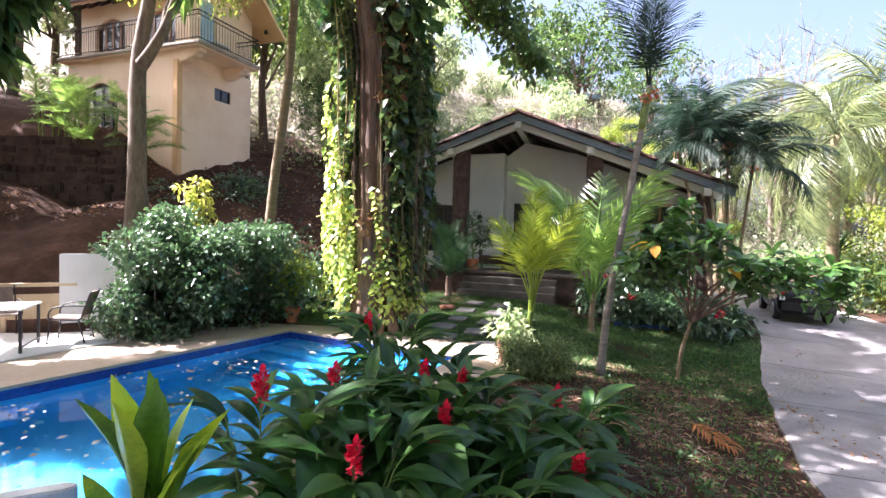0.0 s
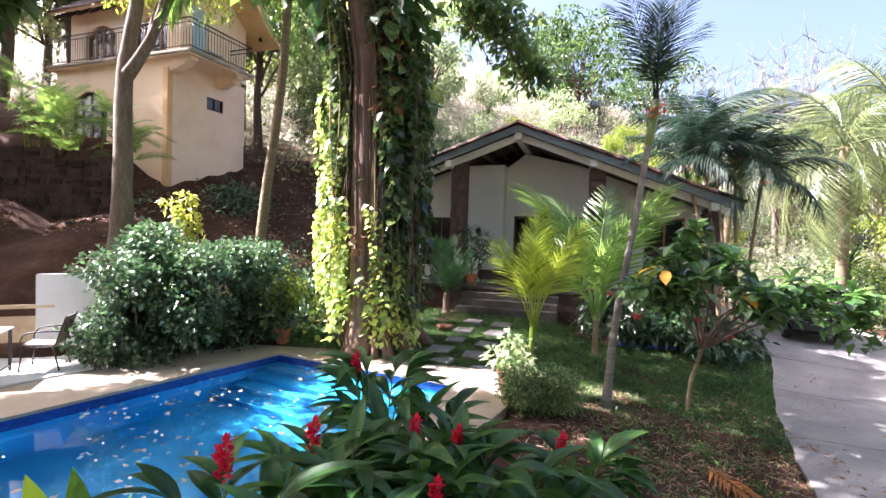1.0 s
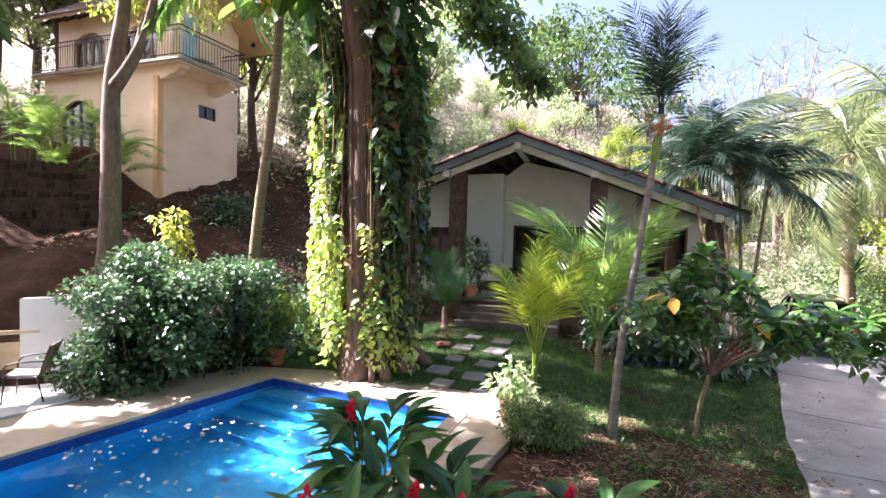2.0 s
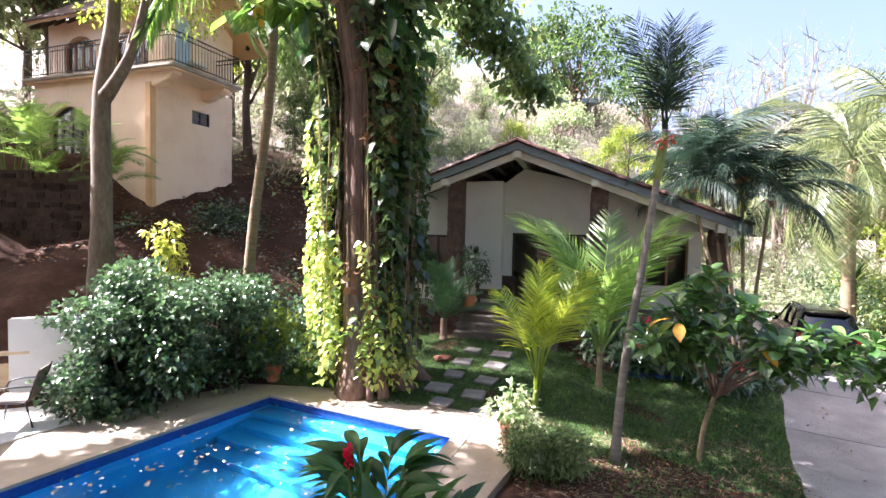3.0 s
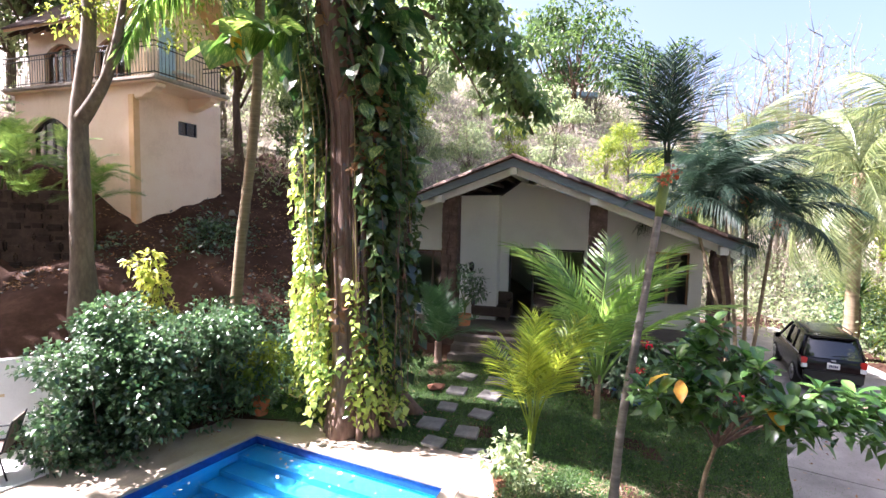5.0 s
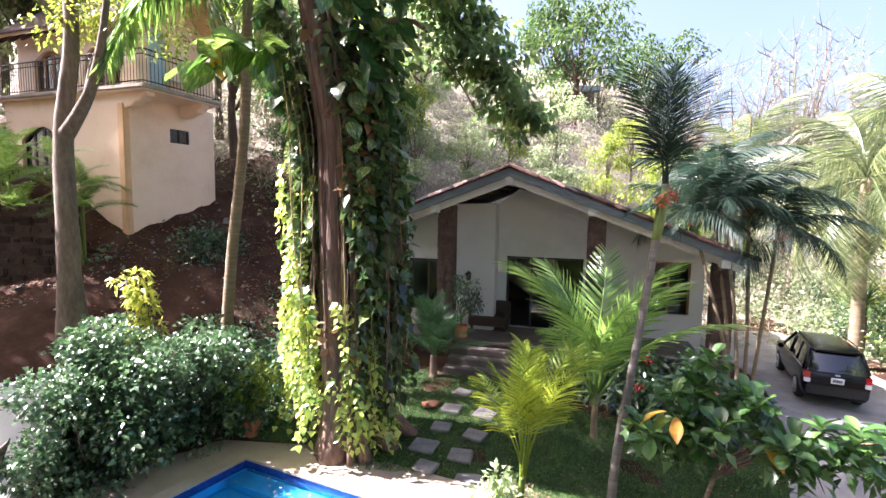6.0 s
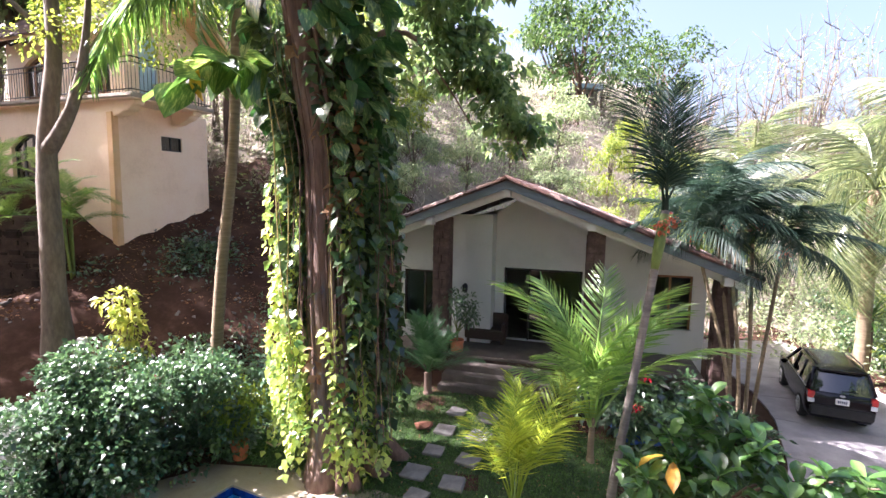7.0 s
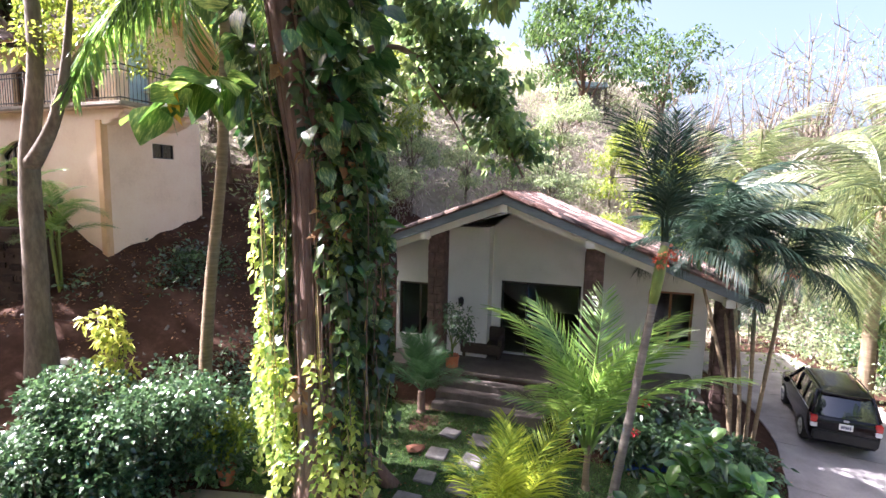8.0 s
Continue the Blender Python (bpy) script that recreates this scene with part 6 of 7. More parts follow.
cr += [(g.uniform(-16.0, -10.0), g.uniform(-2.0, 3.8), g.uniform(9.6, 12.0), g.uniform(0.45, 0.75)) for _ in range(26)]
cr += [(g.uniform(-13.0, 0.0), g.uniform(-2.0, 5.5), g.uniform(10.0, 12.4), g.uniform(0.45, 0.8)) for _ in range(95)]
cr += [(g.uniform(-5.95, -5.4), g.uniform(5.6, 6.3), g.uniform(4.2, 6.6), g.uniform(0.22, 0.36)) for _ in range(14)]
cr += [(g.uniform(-21.5, -14.5), g.uniform(9.4, 13.6), g.uniform(8.4, 11.0), g.uniform(0.4, 0.7)) for _ in range(60)]
cr += [(g.uniform(-15.0, -11.0), g.uniform(3.4, 6.2), g.uniform(10.2, 12.2), g.uniform(0.4, 0.7)) for _ in range(16)]
limb_tree("shade_tree", "shade tree, mostly unseen, crown spread to shade the garden", on_ground(-11.5, 2.5), [on_ground(-11.5, 2.5), (-11.2, 2.6, 3.0), (-10.2, 3.0, 6.5), (-8.5, 3.4, 9.2)], 0.38, "grey_bark",
          [([(-9.8, 3.1, 7.4), (-7.0, 5.4, 9.9), (-4.5, 7.4, 11.2), (-3.0, 8.6, 11.6)], 0.2), ([(-10.4, 2.9, 6.2), (-9.6, 6.0, 9.6), (-8.0, 9.4, 11.6)], 0.18), ([(-10.8, 2.8, 5.0), (-14.0, 6.5, 8.2), (-18.0, 11.0, 10.0)], 0.16), ([(-9.4, 3.2, 8.0), (-5.5, 1.0, 10.2), (-1.5, -1.0, 11.0)], 0.2), ([(-8.5, 3.4, 9.2), (-5.5, 3.6, 10.4), (-2.5, 3.2, 11.0)], 0.14), ([(-7.4, 5.1, 9.5), (-6.2, 5.8, 8.8), (-5.75, 5.9, 7.0), (-5.65, 6.0, 4.8)], 0.06)],
          cr, 100, (0.34, 0.19), "tree_leaf")


def slope_cover(name, label, n, area, size, mat, keep, lift=0.3, thin=0.42, rise=0.7, spread=0.3):
    """Low brush over part of the slope, as one mesh."""
    ps, ws, ls = [], [], []
    g = random.Random(len(name))
    while len(ls) < n:
        x, y = g.uniform(*area[0]), g.uniform(*area[1])
        q = noise.noise((x * 0.35, y * 0.35, 8.0)) + 0.5 * noise.noise((x * 1.3, y * 1.3, 2.0))
        if q < keep or (-2.6 < x < 7.3 and 13.6 < y < 24.2) or (-15 < x < -8.0 and 14.5 < y < 20):
            continue
        h = lift * (q - keep + 0.25) * 2.2
        for _ in range(14):
            dx, dy = g.gauss(0, spread), g.gauss(0, spread)
            ps.append((x + dx, y + dy, ground_z(x + dx, y + dy) + h * g.random()))
            ws.append((g.gauss(0, 0.6), g.gauss(0, 0.6), rise * g.uniform(0.1, 1.2)))
            ls.append(size * g.uniform(0.6, 1.3))
    ls = np.array(ls)
    ob = part(name, leaf_cloud(name, ps, ws, ls, ls * thin, mat, 0.15))
    return tagged(ob, label, "brush", kind="stuff")


slope_cover("hill_brush", "grey-brown dry brush over the far hillside", 60000, ((-22, 26), (21, 60)), 0.5, "shrub_leaf", -0.3, 1.3, 0.07, 1.6, 0.35)
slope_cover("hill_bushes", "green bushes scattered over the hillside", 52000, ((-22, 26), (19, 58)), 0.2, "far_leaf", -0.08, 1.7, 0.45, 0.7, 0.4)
slope_cover("slope_plants", "low dark plants scattered on the earth slope", 3000, ((-12, -2.5), (12.6, 22)), 0.16, "hedge_leaf", 0.33, 0.4)
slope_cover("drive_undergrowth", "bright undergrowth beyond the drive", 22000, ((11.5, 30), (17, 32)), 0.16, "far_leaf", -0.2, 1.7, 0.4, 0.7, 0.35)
rb = []
g = random.Random(6)
for k in range(240):
    x, y = g.uniform(-11, -3), g.uniform(12.4, 19)
    s = g.uniform(0.02, 0.07) * (1 if k % 9 else 2.2)
    vs = [Vector((g.gauss(0, 1), g.gauss(0, 1), g.gauss(0, 0.7))).normalized() * s * g.uniform(0.7, 1.3) for _ in range(9)]
    bm = bmesh.new()
    for v in vs:
        bm.verts.new(v)
    r_ = bmesh.ops.convex_hull(bm, input=bm.verts[:])
    bm.verts.index_update()
    o = on_ground(x, y, s * 0.3)
    used_v = [v for v in bm.verts if v.link_faces]
    ix = {v: i for i, v in enumerate(used_v)}
    rb.append(([v.co + o for v in used_v], [[ix[v] for v in f.verts] for f in bm.faces]))
    bm.free()
ps, ws, ls = [], [], []
while len(ls) < 5000:
    x, y = g.uniform(-13, -2.6), g.uniform(12.3, 21)
    if noise.noise((x * 0.9, y * 0.9, 4.0)) + 0.4 * noise.noise((x * 3, y * 3, 1.0)) > -0.05:
        ps.append((x, y, ground_z(x, y) + 0.012))
        ws.append((g.gauss(0, 1), g.gauss(0, 1), g.uniform(0, 0.5)))
        ls.append(g.uniform(0.03, 0.12))
ls = np.array(ls)
tagged(part("slope_litter", leaf_cloud("slope_litter", ps, ws, ls, ls * 0.45, "dry_leaf", 0.05, 0.15)), "dry leaves scattered over the earth slope", "leaves", kind="stuff")
tagged(part("slope_rubble", mesh_data("slope_rubble", *joined(rb), "stone")), "loose stones and clods on the earth slope", "stones", kind="stuff")
# far house with a blue roof
fh = empty("far_house", pose(8.4, 47.0, 14.0, 0, 0, 12), "distant pale house with a blue roof on the hilltop", "house")
part("wall", box("wall", (-1.9, 0, -1.6), (1.9, 3, 0.9), "stone"), fh)
part("roof", prism("roof", [(-2.3, 0.9), (2.3, 0.9), (2.1, 1.3), (-2.1, 1.3)], -0.6, 3.6, "blue_roof", 0.03, "y"), fh, "flat blue roof")
for x in (-1.3, 0.3):
    part("window", box("window", (x, -0.03, -0.4), (x + 0.8, 0.0, 0.5), "iron"), fh)

# retaining wall of dark stones below the villa
rw = empty("retaining_wall", pose(-13.3, 13.75, -0.25, 0, 0, 4), "rough dark stone retaining wall below the villa", "wall", kind="structure")
part("wall_core", box("wall_core", (-1.5, 0.04, 2.2), (3.3, 0.5, 4.98), "stone_dark"), rw)
g = random.Random(9)
for r_ in range(10):
    x = -1.5 + g.uniform(0, 0.15)
    while x < 3.2:
        w = g.uniform(0.22, 0.5)
        part("stone", box("stone", (x, -0.06 + g.uniform(0, 0.11), 2.3 + r_ * 0.27 + g.uniform(-0.05, 0.03)), (min(3.3, x + w + g.uniform(-0.05, 0.02)), 0.12, 2.52 + r_ * 0.27 + g.uniform(-0.05, 0.06)), "stone_dark", 0.05), rw)
        x += w

# ---- car ----
CAR = pose(9.38, 14.35, ground_z(9.8, 15.2) + 0.045, 0, 0, -20) @ Matrix.Diagonal((0.76, 0.84, 0.86, 1))
car = empty("car", CAR, "black sport utility car parked on the drive", "car")
ST = ((0.0, 0.72, 0.42, 0.86, 0.66), (0.03, 0.82, 0.34, 0.98, 0.76), (0.1, 0.87, 0.3, 1.04, 0.82), (0.4, 0.885, 0.27, 1.05, 0.84), (1.2, 0.89, 0.26, 1.04, 0.85), (2.4, 0.89, 0.26, 1.03, 0.85),
      (3.1, 0.885, 0.26, 1.04, 0.82), (3.5, 0.88, 0.27, 1.02, 0.78), (4.1, 0.86, 0.3, 0.93, 0.72), (4.4, 0.78, 0.34, 0.82, 0.64), (4.5, 0.66, 0.42, 0.7, 0.52))


def section(y, hw, zb, zt, rw_):
    half = [(hw * 0.88, zb), (hw * 0.97, zb + 0.1), (hw * 0.985, zb + 0.22), (hw, zb + 0.55 * (zt - zb)), (hw * 0.985, zt - 0.12), (hw * 0.96, zt - 0.05), (rw_, zt)]
    return [(x, y, z) for x, z in half] + [(-x, y, z) for x, z in half[::-1]]


def lofted(name, rings, mat):
    """Mesh data of a closed skin through rings of equal length, smooth but for its sharp edges."""
    k = len(rings[0])
    vs = [p for r in rings for p in r]
    fs = [(i * k + j, (i + 1) * k + j, (i + 1) * k + (j + 1) % k, i * k + (j + 1) % k) for i in range(len(rings) - 1) for j in range(k)]
    fs += [tuple(range(k)), tuple(range((len(rings) - 1) * k, len(rings) * k))[::-1]]
    me = mesh_data(name, vs, fs, mat, True)
    bm = bmesh.new()
    bm.from_mesh(me)
    bmesh.ops.recalc_face_normals(bm, faces=bm.faces[:])
    bmesh.ops.split_edges(bm, edges=[e for e in bm.edges if len(e.link_faces) == 2 and e.calc_face_angle(0) > radians(42)])
    bm.to_mesh(me)
    bm.free()
    return me


part("body", lofted("body", [section(*st) for st in ST], "car_paint"), car, "glossy dark bodywork")


def cabin_ring(z, y0, y1, hw, c=0.12):
    return [(-hw + c, y0, z), (hw - c, y0, z), (hw - c * 0.25, y0 + c * 0.4, z), (hw, y0 + c * 1.4, z), (hw, y1 - c * 3, z), (hw - c, y1 - c * 0.6, z), (hw - c * 2.4, y1, z),
            (-hw + c * 2.4, y1, z), (-hw + c, y1 - c * 0.6, z), (-hw, y1 - c * 3, z), (-hw, y0 + c * 1.4, z), (-hw + c * 0.25, y0 + c * 0.4, z)]


part("cabin", lofted("cabin", [cabin_ring(1.0, 0.08, 3.42, 0.83), cabin_ring(1.3, 0.2, 2.95, 0.755), cabin_ring(1.6, 0.36, 2.5, 0.665)], "car_glass"), car, "dark tinted windows all round")
part("roof", lofted("roof", [cabin_ring(1.585, 0.27, 2.52, 0.675), cabin_ring(1.64, 0.3, 2.46, 0.66), cabin_ring(1.69, 0.46, 2.28, 0.56), cabin_ring(1.7, 0.7, 2.0, 0.4)], "car_paint"), car, "glossy dark roof")
part("spoiler", box("spoiler", (-0.6, 0.2, 1.585), (0.6, 0.42, 1.635), "car_paint", 0.02), car)


for sx in (-1, 1):
    for a, b, w in (((0.86, 0.2, 1.03), (0.66, 0.45, 1.6), 0.07), ((0.845, 1.2, 1.03), (0.672, 1.2, 1.6), 0.045), ((0.845, 2.1, 1.03), (0.672, 2.02, 1.6), 0.045), ((0.8, 3.3, 1.03), (0.6, 2.45, 1.6), 0.05)):
        part("pillar", tube("pillar", [(sx * (a[0] - 0.02), a[1], a[2]), (sx * b[0], b[1], b[2])], w, "car_paint", 6), car)
    part("window_trim", tube("window_trim", [(sx * 0.845, 0.3, 1.045), (sx * 0.845, 2.8, 1.045)], 0.014, "alloy", 5), car, "thin bright trim line")
    part("roof_rail", tube("roof_rail", curve_points([(sx * 0.58, 0.55, 1.66), (sx * 0.6, 0.7, 1.74), (sx * 0.6, 2.0, 1.74), (sx * 0.58, 2.2, 1.66)], 12), 0.018, "iron", 6), car)
    part("tail_light", box("tail_light", (sx * 0.78 - 0.09, -0.005, 0.84), (sx * 0.78 + 0.09, 0.2, 1.03), "tail_red", 0.02), car, "red tail lamp")
    part("reverse_light", box("reverse_light", (sx * 0.77 - 0.09, -0.012, 0.72), (sx * 0.77 + 0.09, 0.16, 0.84), "clear_lamp", 0.015), car, "clear lamp lens")
    part("reflector", box("reflector", (sx * 0.62 - 0.12, -0.03, 0.5), (sx * 0.62 + 0.12, 0.02, 0.56), "tail_red", 0.008), car)
    part("mirror", box("mirror", (sx * 1.0 - 0.1, 2.62, 1.0), (sx * 1.0 + 0.1, 2.76, 1.16), "car_paint", 0.04), car)
    for y in (0.86, 3.52):
        wh = part("wheel", tube("wheel", [(sx * 0.68, y, 0.34), (sx * 0.895, y, 0.34)], 0.2, "rubber", 18), car)
        prof = [(0.2, 0.66), (0.31, 0.665), (0.34, 0.7), (0.34, 0.86), (0.31, 0.898), (0.22, 0.9)]
        tv, tf, n = [], [], 24
        for r_, x in prof:
            tv += [(sx * x, y + r_ * math.cos(6.2832 * k / n), 0.34 + r_ * math.sin(6.2832 * k / n)) for k in range(n)]
        for i in range(len(prof) - 1):
            tf += [(i * n + k, i * n + (k + 1) % n, (i + 1) * n + (k + 1) % n, (i + 1) * n + k) for k in range(n)]
        part("tyre", mesh_data("tyre", tv, tf, "rubber", True), wh, "black tyre")
        geos = []
        for k in range(5):
            a = 6.2832 * k / 5
            geos.append(tube_geo([(sx * 0.9, y, 0.34), (sx * 0.905, y + 0.21 * math.cos(a), 0.34 + 0.21 * math.sin(a))], [0.04, 0.028], 6))
        geos.append(tube_geo([(sx * 0.9, y + 0.215 * math.cos(6.2832 * k / 20), 0.34 + 0.215 * math.sin(6.2832 * k / 20)) for k in range(21)], [0.018] * 21, 6))
        part("rim", mesh_data("rim", *joined(geos), "alloy", True), wh, "silver alloy rim")
part("bumper", box("bumper", (-0.8, -0.06, 0.4), (0.8, 0.1, 0.68), "rubber", 0.04), car, "dark rear bumper")
pl = part("number_plate", box("number_plate", (-0.17, -0.03, 0.76), (0.17, 0.004, 0.92), "plate_white", 0.006), car, "white number plate")
for k in range(5):
    part("plate_bar", box("plate_bar", (-0.12 + 0.05 * k, -0.034, 0.8), (-0.085 + 0.05 * k, -0.028, 0.88), "plate_ink"), pl)
part("badge", box("badge", (-0.07, -0.01, 0.97), (0.07, 0.05, 1.02), "alloy", 0.015), car)
part("wiper", tube("wiper", [(0.0, 0.12, 1.1), (0.4, 0.13, 1.13)], 0.012, "rubber", 5), car)

# ---- patio ----
pwall = [(-7.9, 9.57), (-6.95, 10.12), (-7.05, 10.3), (-8.0, 9.75)]
tagged(part("patio_wall", prism("patio_wall", pwall, 0.0, 1.6, "white_wall", 0.015)), "short white plastered wall beside the hedge", "wall", kind="structure")
wr = empty("wooden_rail", pose(-8.6, 9.2, 0.04, 0, 0, 31), "low light-wood rail behind the patio", "rail")
part("top_rail", box("top_rail", (-1.3, -0.05, 0.9), (1.1, 0.05, 0.97), "light_wood", 0.008), wr)
for x in (-1.2, -0.1, 1.0):
    part("post", box("post", (x - 0.04, -0.04, 0), (x + 0.04, 0.04, 0.9), "light_wood", 0.006), wr)
part("board", box("board", (-1.15, -0.012, 0.25), (0.95, 0.012, 0.75), "light_wood", 0.004), wr)
tb = empty("patio_table", pose(-7.5, 8.0, 0.05, 0, 0, 28), "square patio table with dark metal legs and pale top", "table")
part("tabletop", box("tabletop", (-0.45, -0.45, 0.72), (0.45, 0.45, 0.75), "fabric", 0.012), tb)
for sx in (-1, 1):
    for sy in (-1, 1):
        part("leg", box("leg", (sx * 0.4 - 0.022, sy * 0.4 - 0.022, 0), (sx * 0.4 + 0.022, sy * 0.4 + 0.022, 0.72), "iron", 0.005), tb)
    part("stretcher", box("stretcher", (sx * 0.4 - 0.015, -0.378, 0.08), (sx * 0.4 + 0.015, 0.378, 0.11), "iron", 0.004), tb)


def patio_chair(m):
    ch = empty("patio_chair", m, "dark metal patio armchair with brown sling seat", "chair", "chairs at the patio table")
    part("seat", prism("seat", [(-0.24, 0.42), (0.24, 0.44), (0.25, 0.47), (-0.24, 0.45)], -0.23, 0.23, "sling", 0.008, "y"), ch, "brown sling fabric")
    part("backrest", prism("backrest", [(-0.25, 0.46), (-0.22, 0.46), (-0.36, 0.92), (-0.39, 0.92)], -0.22, 0.22, "sling", 0.006, "y"), ch)
    for sy in (-1, 1):
        part("side_frame", tube("side_frame", curve_points([(0.26, sy * 0.25, 0.46), (0.0, sy * 0.25, 0.43), (-0.22, sy * 0.25, 0.44), (-0.29, sy * 0.25, 0.62), (-0.4, sy * 0.25, 0.95)], 16), 0.014, "iron", 6), ch)
        part("armrest", tube("armrest", curve_points([(-0.31, sy * 0.27, 0.68), (-0.1, sy * 0.28, 0.69), (0.16, sy * 0.28, 0.66), (0.24, sy * 0.27, 0.55), (0.24, sy * 0.26, 0.44)], 14), 0.014, "iron", 6), ch)
        for x0, x1 in ((0.22, 0.27), (-0.2, -0.3)):
            part("leg", tube("leg", [(x0, sy * 0.25, 0.44), (x1, sy * 0.26, 0.0)], 0.014, "iron", 6), ch)
    return ch


c0 = patio_chair(pose(-6.95, 8.8, 0.05, 0, 0, 205))
copy_thing(c0, pose(-8.25, 8.7, 0.05, 0, 0, -35))
copy_thing(c0, pose(-8.2, 7.45, 0.05, 0, 0, 20))

# ---- porch and lawn things ----
so = empty("porch_sofa", H @ pose(-0.75, 1.5, PF), "dark brown wicker bench on the porch", "bench")
part("seat", box("seat", (-0.6, -0.35, 0.12), (0.6, 0.3, 0.42), "wicker", 0.03), so)
part("backrest", box("backrest", (-0.6, 0.18, 0.42), (0.6, 0.32, 0.82), "wicker", 0.03), so)
for sx in (-1, 1):
    part("armrest", box("armrest", (sx * 0.55 - 0.06, -0.35, 0.42), (sx * 0.55 + 0.06, 0.18, 0.62), "wicker", 0.025), so)
    part("foot", box("foot", (sx * 0.5 - 0.04, -0.3, 0), (sx * 0.5 + 0.04, 0.26, 0.12), "wicker"), so)
cv, cf = [], []
for j in range(13):
    for i in range(21):
        x, y = 4.05 + i * 0.07, 13.35 + j * 0.06
        cv.append((x + 0.03 * math.sin(j), y + 0.04 * math.sin(i * 0.9), ground_z(x, y) + 0.05 + 0.045 * noise.noise((x * 4, y * 5, 0)) + 0.03 * abs(math.sin(i * 0.8 + j * 0.4))))
for j in range(12):
    for i in range(20):
        if noise.noise((i * 0.22, j * 0.3, 4.0)) > -0.32:
            cf.append((j * 21 + i, j * 21 + i + 1, (j + 1) * 21 + i + 1, (j + 1) * 21 + i))
cov = tagged(part("blue_cover", mesh_data("blue_cover", cv, cf, "blue_cover", True)), "crumpled blue plastic cover lying on the lawn", "tarpaulin")
sm = cov.modifiers.new("thickness", "SOLIDIFY")
sm.thickness = 0.01
rk = [Vector((rr.gauss(0, 1), rr.gauss(0, 1), rr.gauss(0, 0.7))).normalized() * rr.uniform(0.1, 0.17) for _ in range(26)]
bm = bmesh.new()
for v in rk:
    bm.verts.new((v.x * 1.6, v.y, v.z * 0.7))
bmesh.ops.convex_hull(bm, input=bm.verts[:])
for v in [v for v in bm.verts if not v.link_faces]:
    bm.verts.remove(v)
tagged(part("rock", from_bm("rock", bm, "brick_red"), at=Matrix.Translation(on_ground(-0.25, 12.9, 0.06))), "reddish rock lying in the grass", "rock")
gp = empty("garden_lamp", Matrix.Translation(on_ground(-7.2, 11.7)), "small white garden lamp on a thin post", "lamp")
part("post", tube("post", [(0, 0, -0.1), (0.02, 0, 0.7), (0, 0, 1.35)], 0.025, "grey_bark", 6), gp)
part("lamp_head", box("lamp_head", (-0.09, -0.07, 1.2), (0.09, 0.07, 1.32), "white_paint", 0.015), gp)
fp = empty("fence_post", Matrix.Translation(on_ground(-7.15, 12.5)), "thin grey fence post with wire on the slope", "post")
part("post", tube("post", [(0, 0, -0.1), (0.03, 0, 0.9), (0.0, 0, 1.7)], 0.035, "grey_bark", 6), fp)
part("wire", tube("wire", curve_points([(0, 0, 1.6), (-0.5, -0.1, 1.5), (-1.0, -0.35, 1.6)], 8), 0.006, "iron", 5), fp)

# ---- grass, fallen leaves ----
g = random.Random(31)
ps, ws, ls = [], [], []
flat = [(s.matrix_basis.translation.x, s.matrix_basis.translation.y) for s in stones.children]
while len(ls) < 88000:
    x, y = g.uniform(-4.6, 8.5), g.uniform(4.6, 15.2)
    if lawn_weight(x, y) < g.random() * 0.9:
        continue
    if min((a - x) ** 2 + (b - y) ** 2 for a, b in flat) < 0.05:
        continue
    ps.append((x, y, ground_z(x, y) - 0.01))
    ws.append((g.gauss(0, 0.45), g.gauss(0, 0.45), 1.0))
    ls.append(g.uniform(0.05, 0.11))
ls = np.array(ls)
tagged(part("grass", leaf_cloud("grass", ps, ws, ls, 0.013, "grass", 0.3)), "short green lawn grass", "grass", kind="stuff")
ps, ws, ls = [], [], []
while len(ls) < 3600:
    x, y = g.uniform(-5, 8), g.uniform(4.5, 14.5)
    if in_quad(x, y, POOL, 0.3):
        continue
    deck = in_quad(x, y, POOL, 1.2) and y > 6
    wgt = 0.9 if (x > 1.6 and y < 9.5 and x < 5.6) else 0.25
    if g.random() > (0.07 if deck or x > 5.6 else wgt):
        continue
    ps.append((x, y, max(ground_z(x, y), 0.02 if deck else -9) + (0.05 if x > 5.2 else 0.012)))
    ws.append((g.gauss(0, 1), g.gauss(0, 1), g.uniform(0, 0.3)))
    ls.append(g.uniform(0.03, 0.085))
ls = np.array(ls)
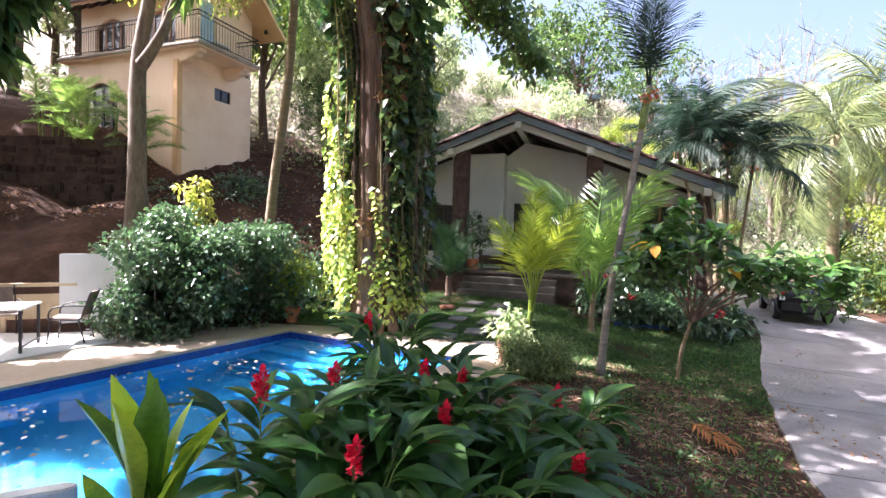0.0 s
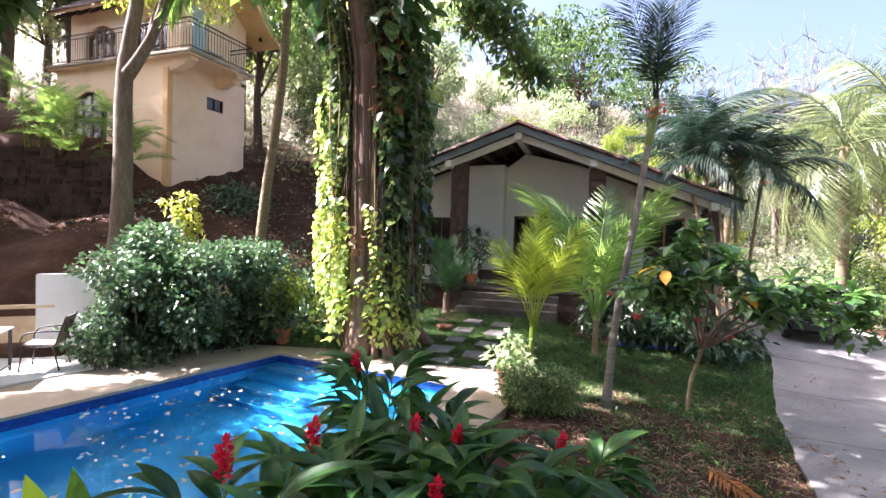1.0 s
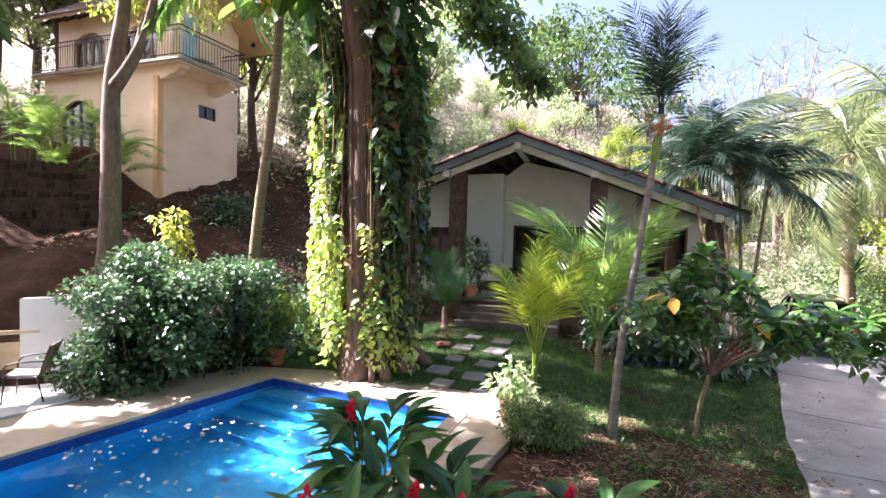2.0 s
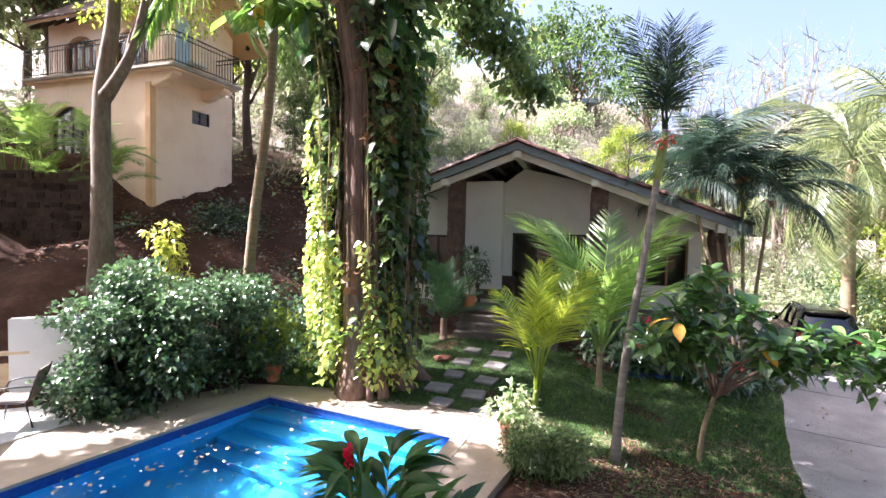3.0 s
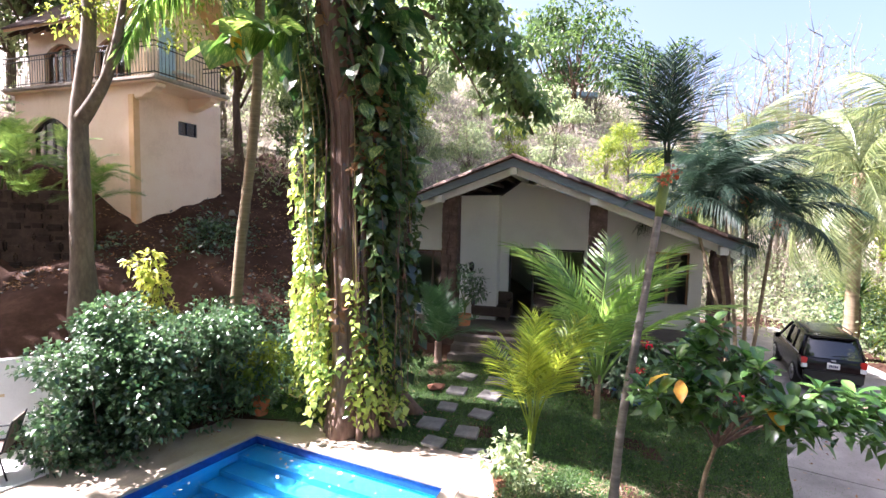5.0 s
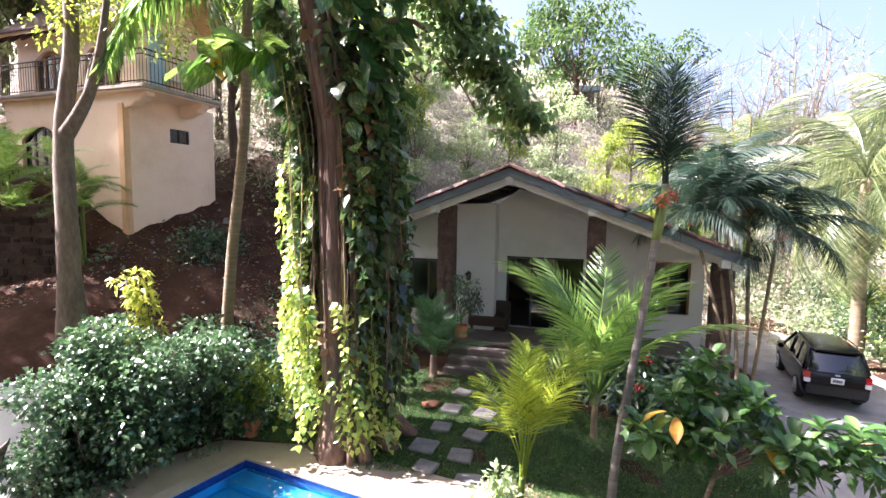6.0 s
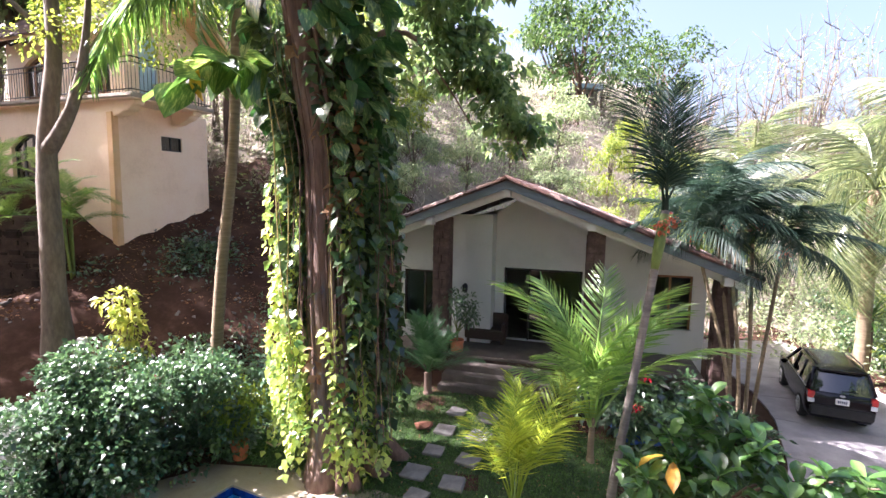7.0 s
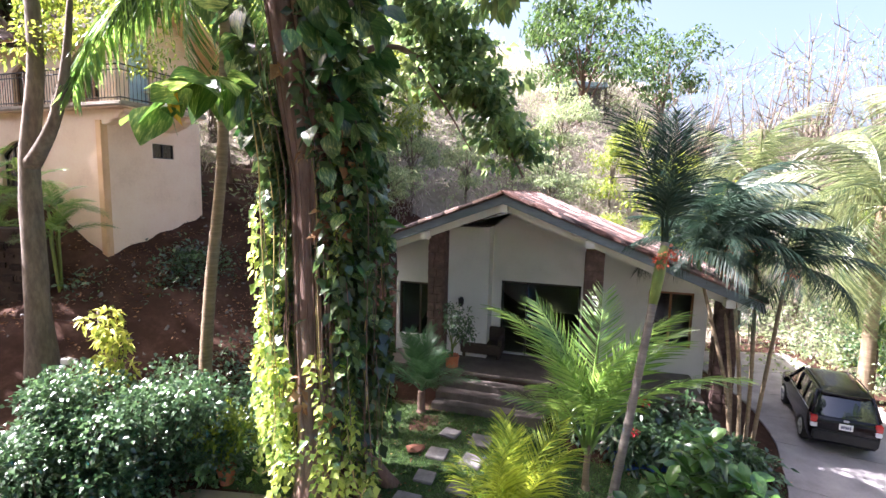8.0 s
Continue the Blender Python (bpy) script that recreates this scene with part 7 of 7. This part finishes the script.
tagged(part("fallen_leaves", leaf_cloud("fallen_leaves", ps, ws, ls, ls * 0.4, "dry_leaf", 0.02, 0.1)), "brown fallen leaves on lawn and deck", "leaves", kind="stuff")
ps = []
while len(ps) < 420:
    x, y = g.uniform(-6, 0.3), g.uniform(4, 10.8)
    if in_quad(x, y, POOL, -0.1) and noise.noise((x * 0.8, y * 0.8, 2.0)) + 0.35 * g.random() > 0.02:
        ps.append((x, y, WATER + 0.006))
ls = np.array([g.uniform(0.05, 0.12) for _ in ps])
tagged(part("floating_leaves", leaf_cloud("floating_leaves", ps, [(g.gauss(0, 1), g.gauss(0, 1), 0.02) for _ in ps], ls, ls * 0.5, "pale_leaf", 0.0, 0.03)), "pale and brown leaves floating on the pool", "leaves", kind="stuff")

ps, ws, ls = [], [], []
while len(ls) < 4200:
    x, y = g.uniform(1.2, 6.2), g.uniform(4.6, 10.5)
    if x > 4.1 + 0.48 * (y - 5.84) or noise.noise((x * 1.1, y * 1.1, 6.0)) < -0.12 or in_quad(x, y, POOL, 1.0):
        continue
    ps.append((x, y, ground_z(x, y) + g.uniform(0.008, 0.05)))
    ws.append((g.gauss(0, 1), g.gauss(0, 1), g.gauss(0, 0.12)))
    ls.append(g.uniform(0.06, 0.24))
ls = np.array(ls)
tagged(part("straw", leaf_cloud("straw", ps, ws, ls, 0.011, "straw", 0.02, 0.1)), "dry straw and clippings on the bare soil", "straw", kind="stuff")
ps, ws, ls = [], [], []
while len(ls) < 2600:
    x, y = g.uniform(1.3, 5.6), g.uniform(4.6, 9.8)
    if x > 4.0 + 0.48 * (y - 5.84) or noise.noise((x * 1.6, y * 1.6, 9.0)) < 0.02 or in_quad(x, y, POOL, 1.0):
        continue
    for _ in range(6):
        ps.append((x + g.gauss(0, 0.05), y + g.gauss(0, 0.05), ground_z(x, y) + g.uniform(0.0, 0.07)))
        ws.append((g.gauss(0, 1), g.gauss(0, 1), g.uniform(0.1, 0.9)))
        ls.append(g.uniform(0.04, 0.1))
ls = np.array(ls)
tagged(part("weeds", leaf_cloud("weeds", ps, ws, ls, ls * 0.4, "grass", 0.1)), "small green weeds between straw on the soil", "weeds", kind="stuff")
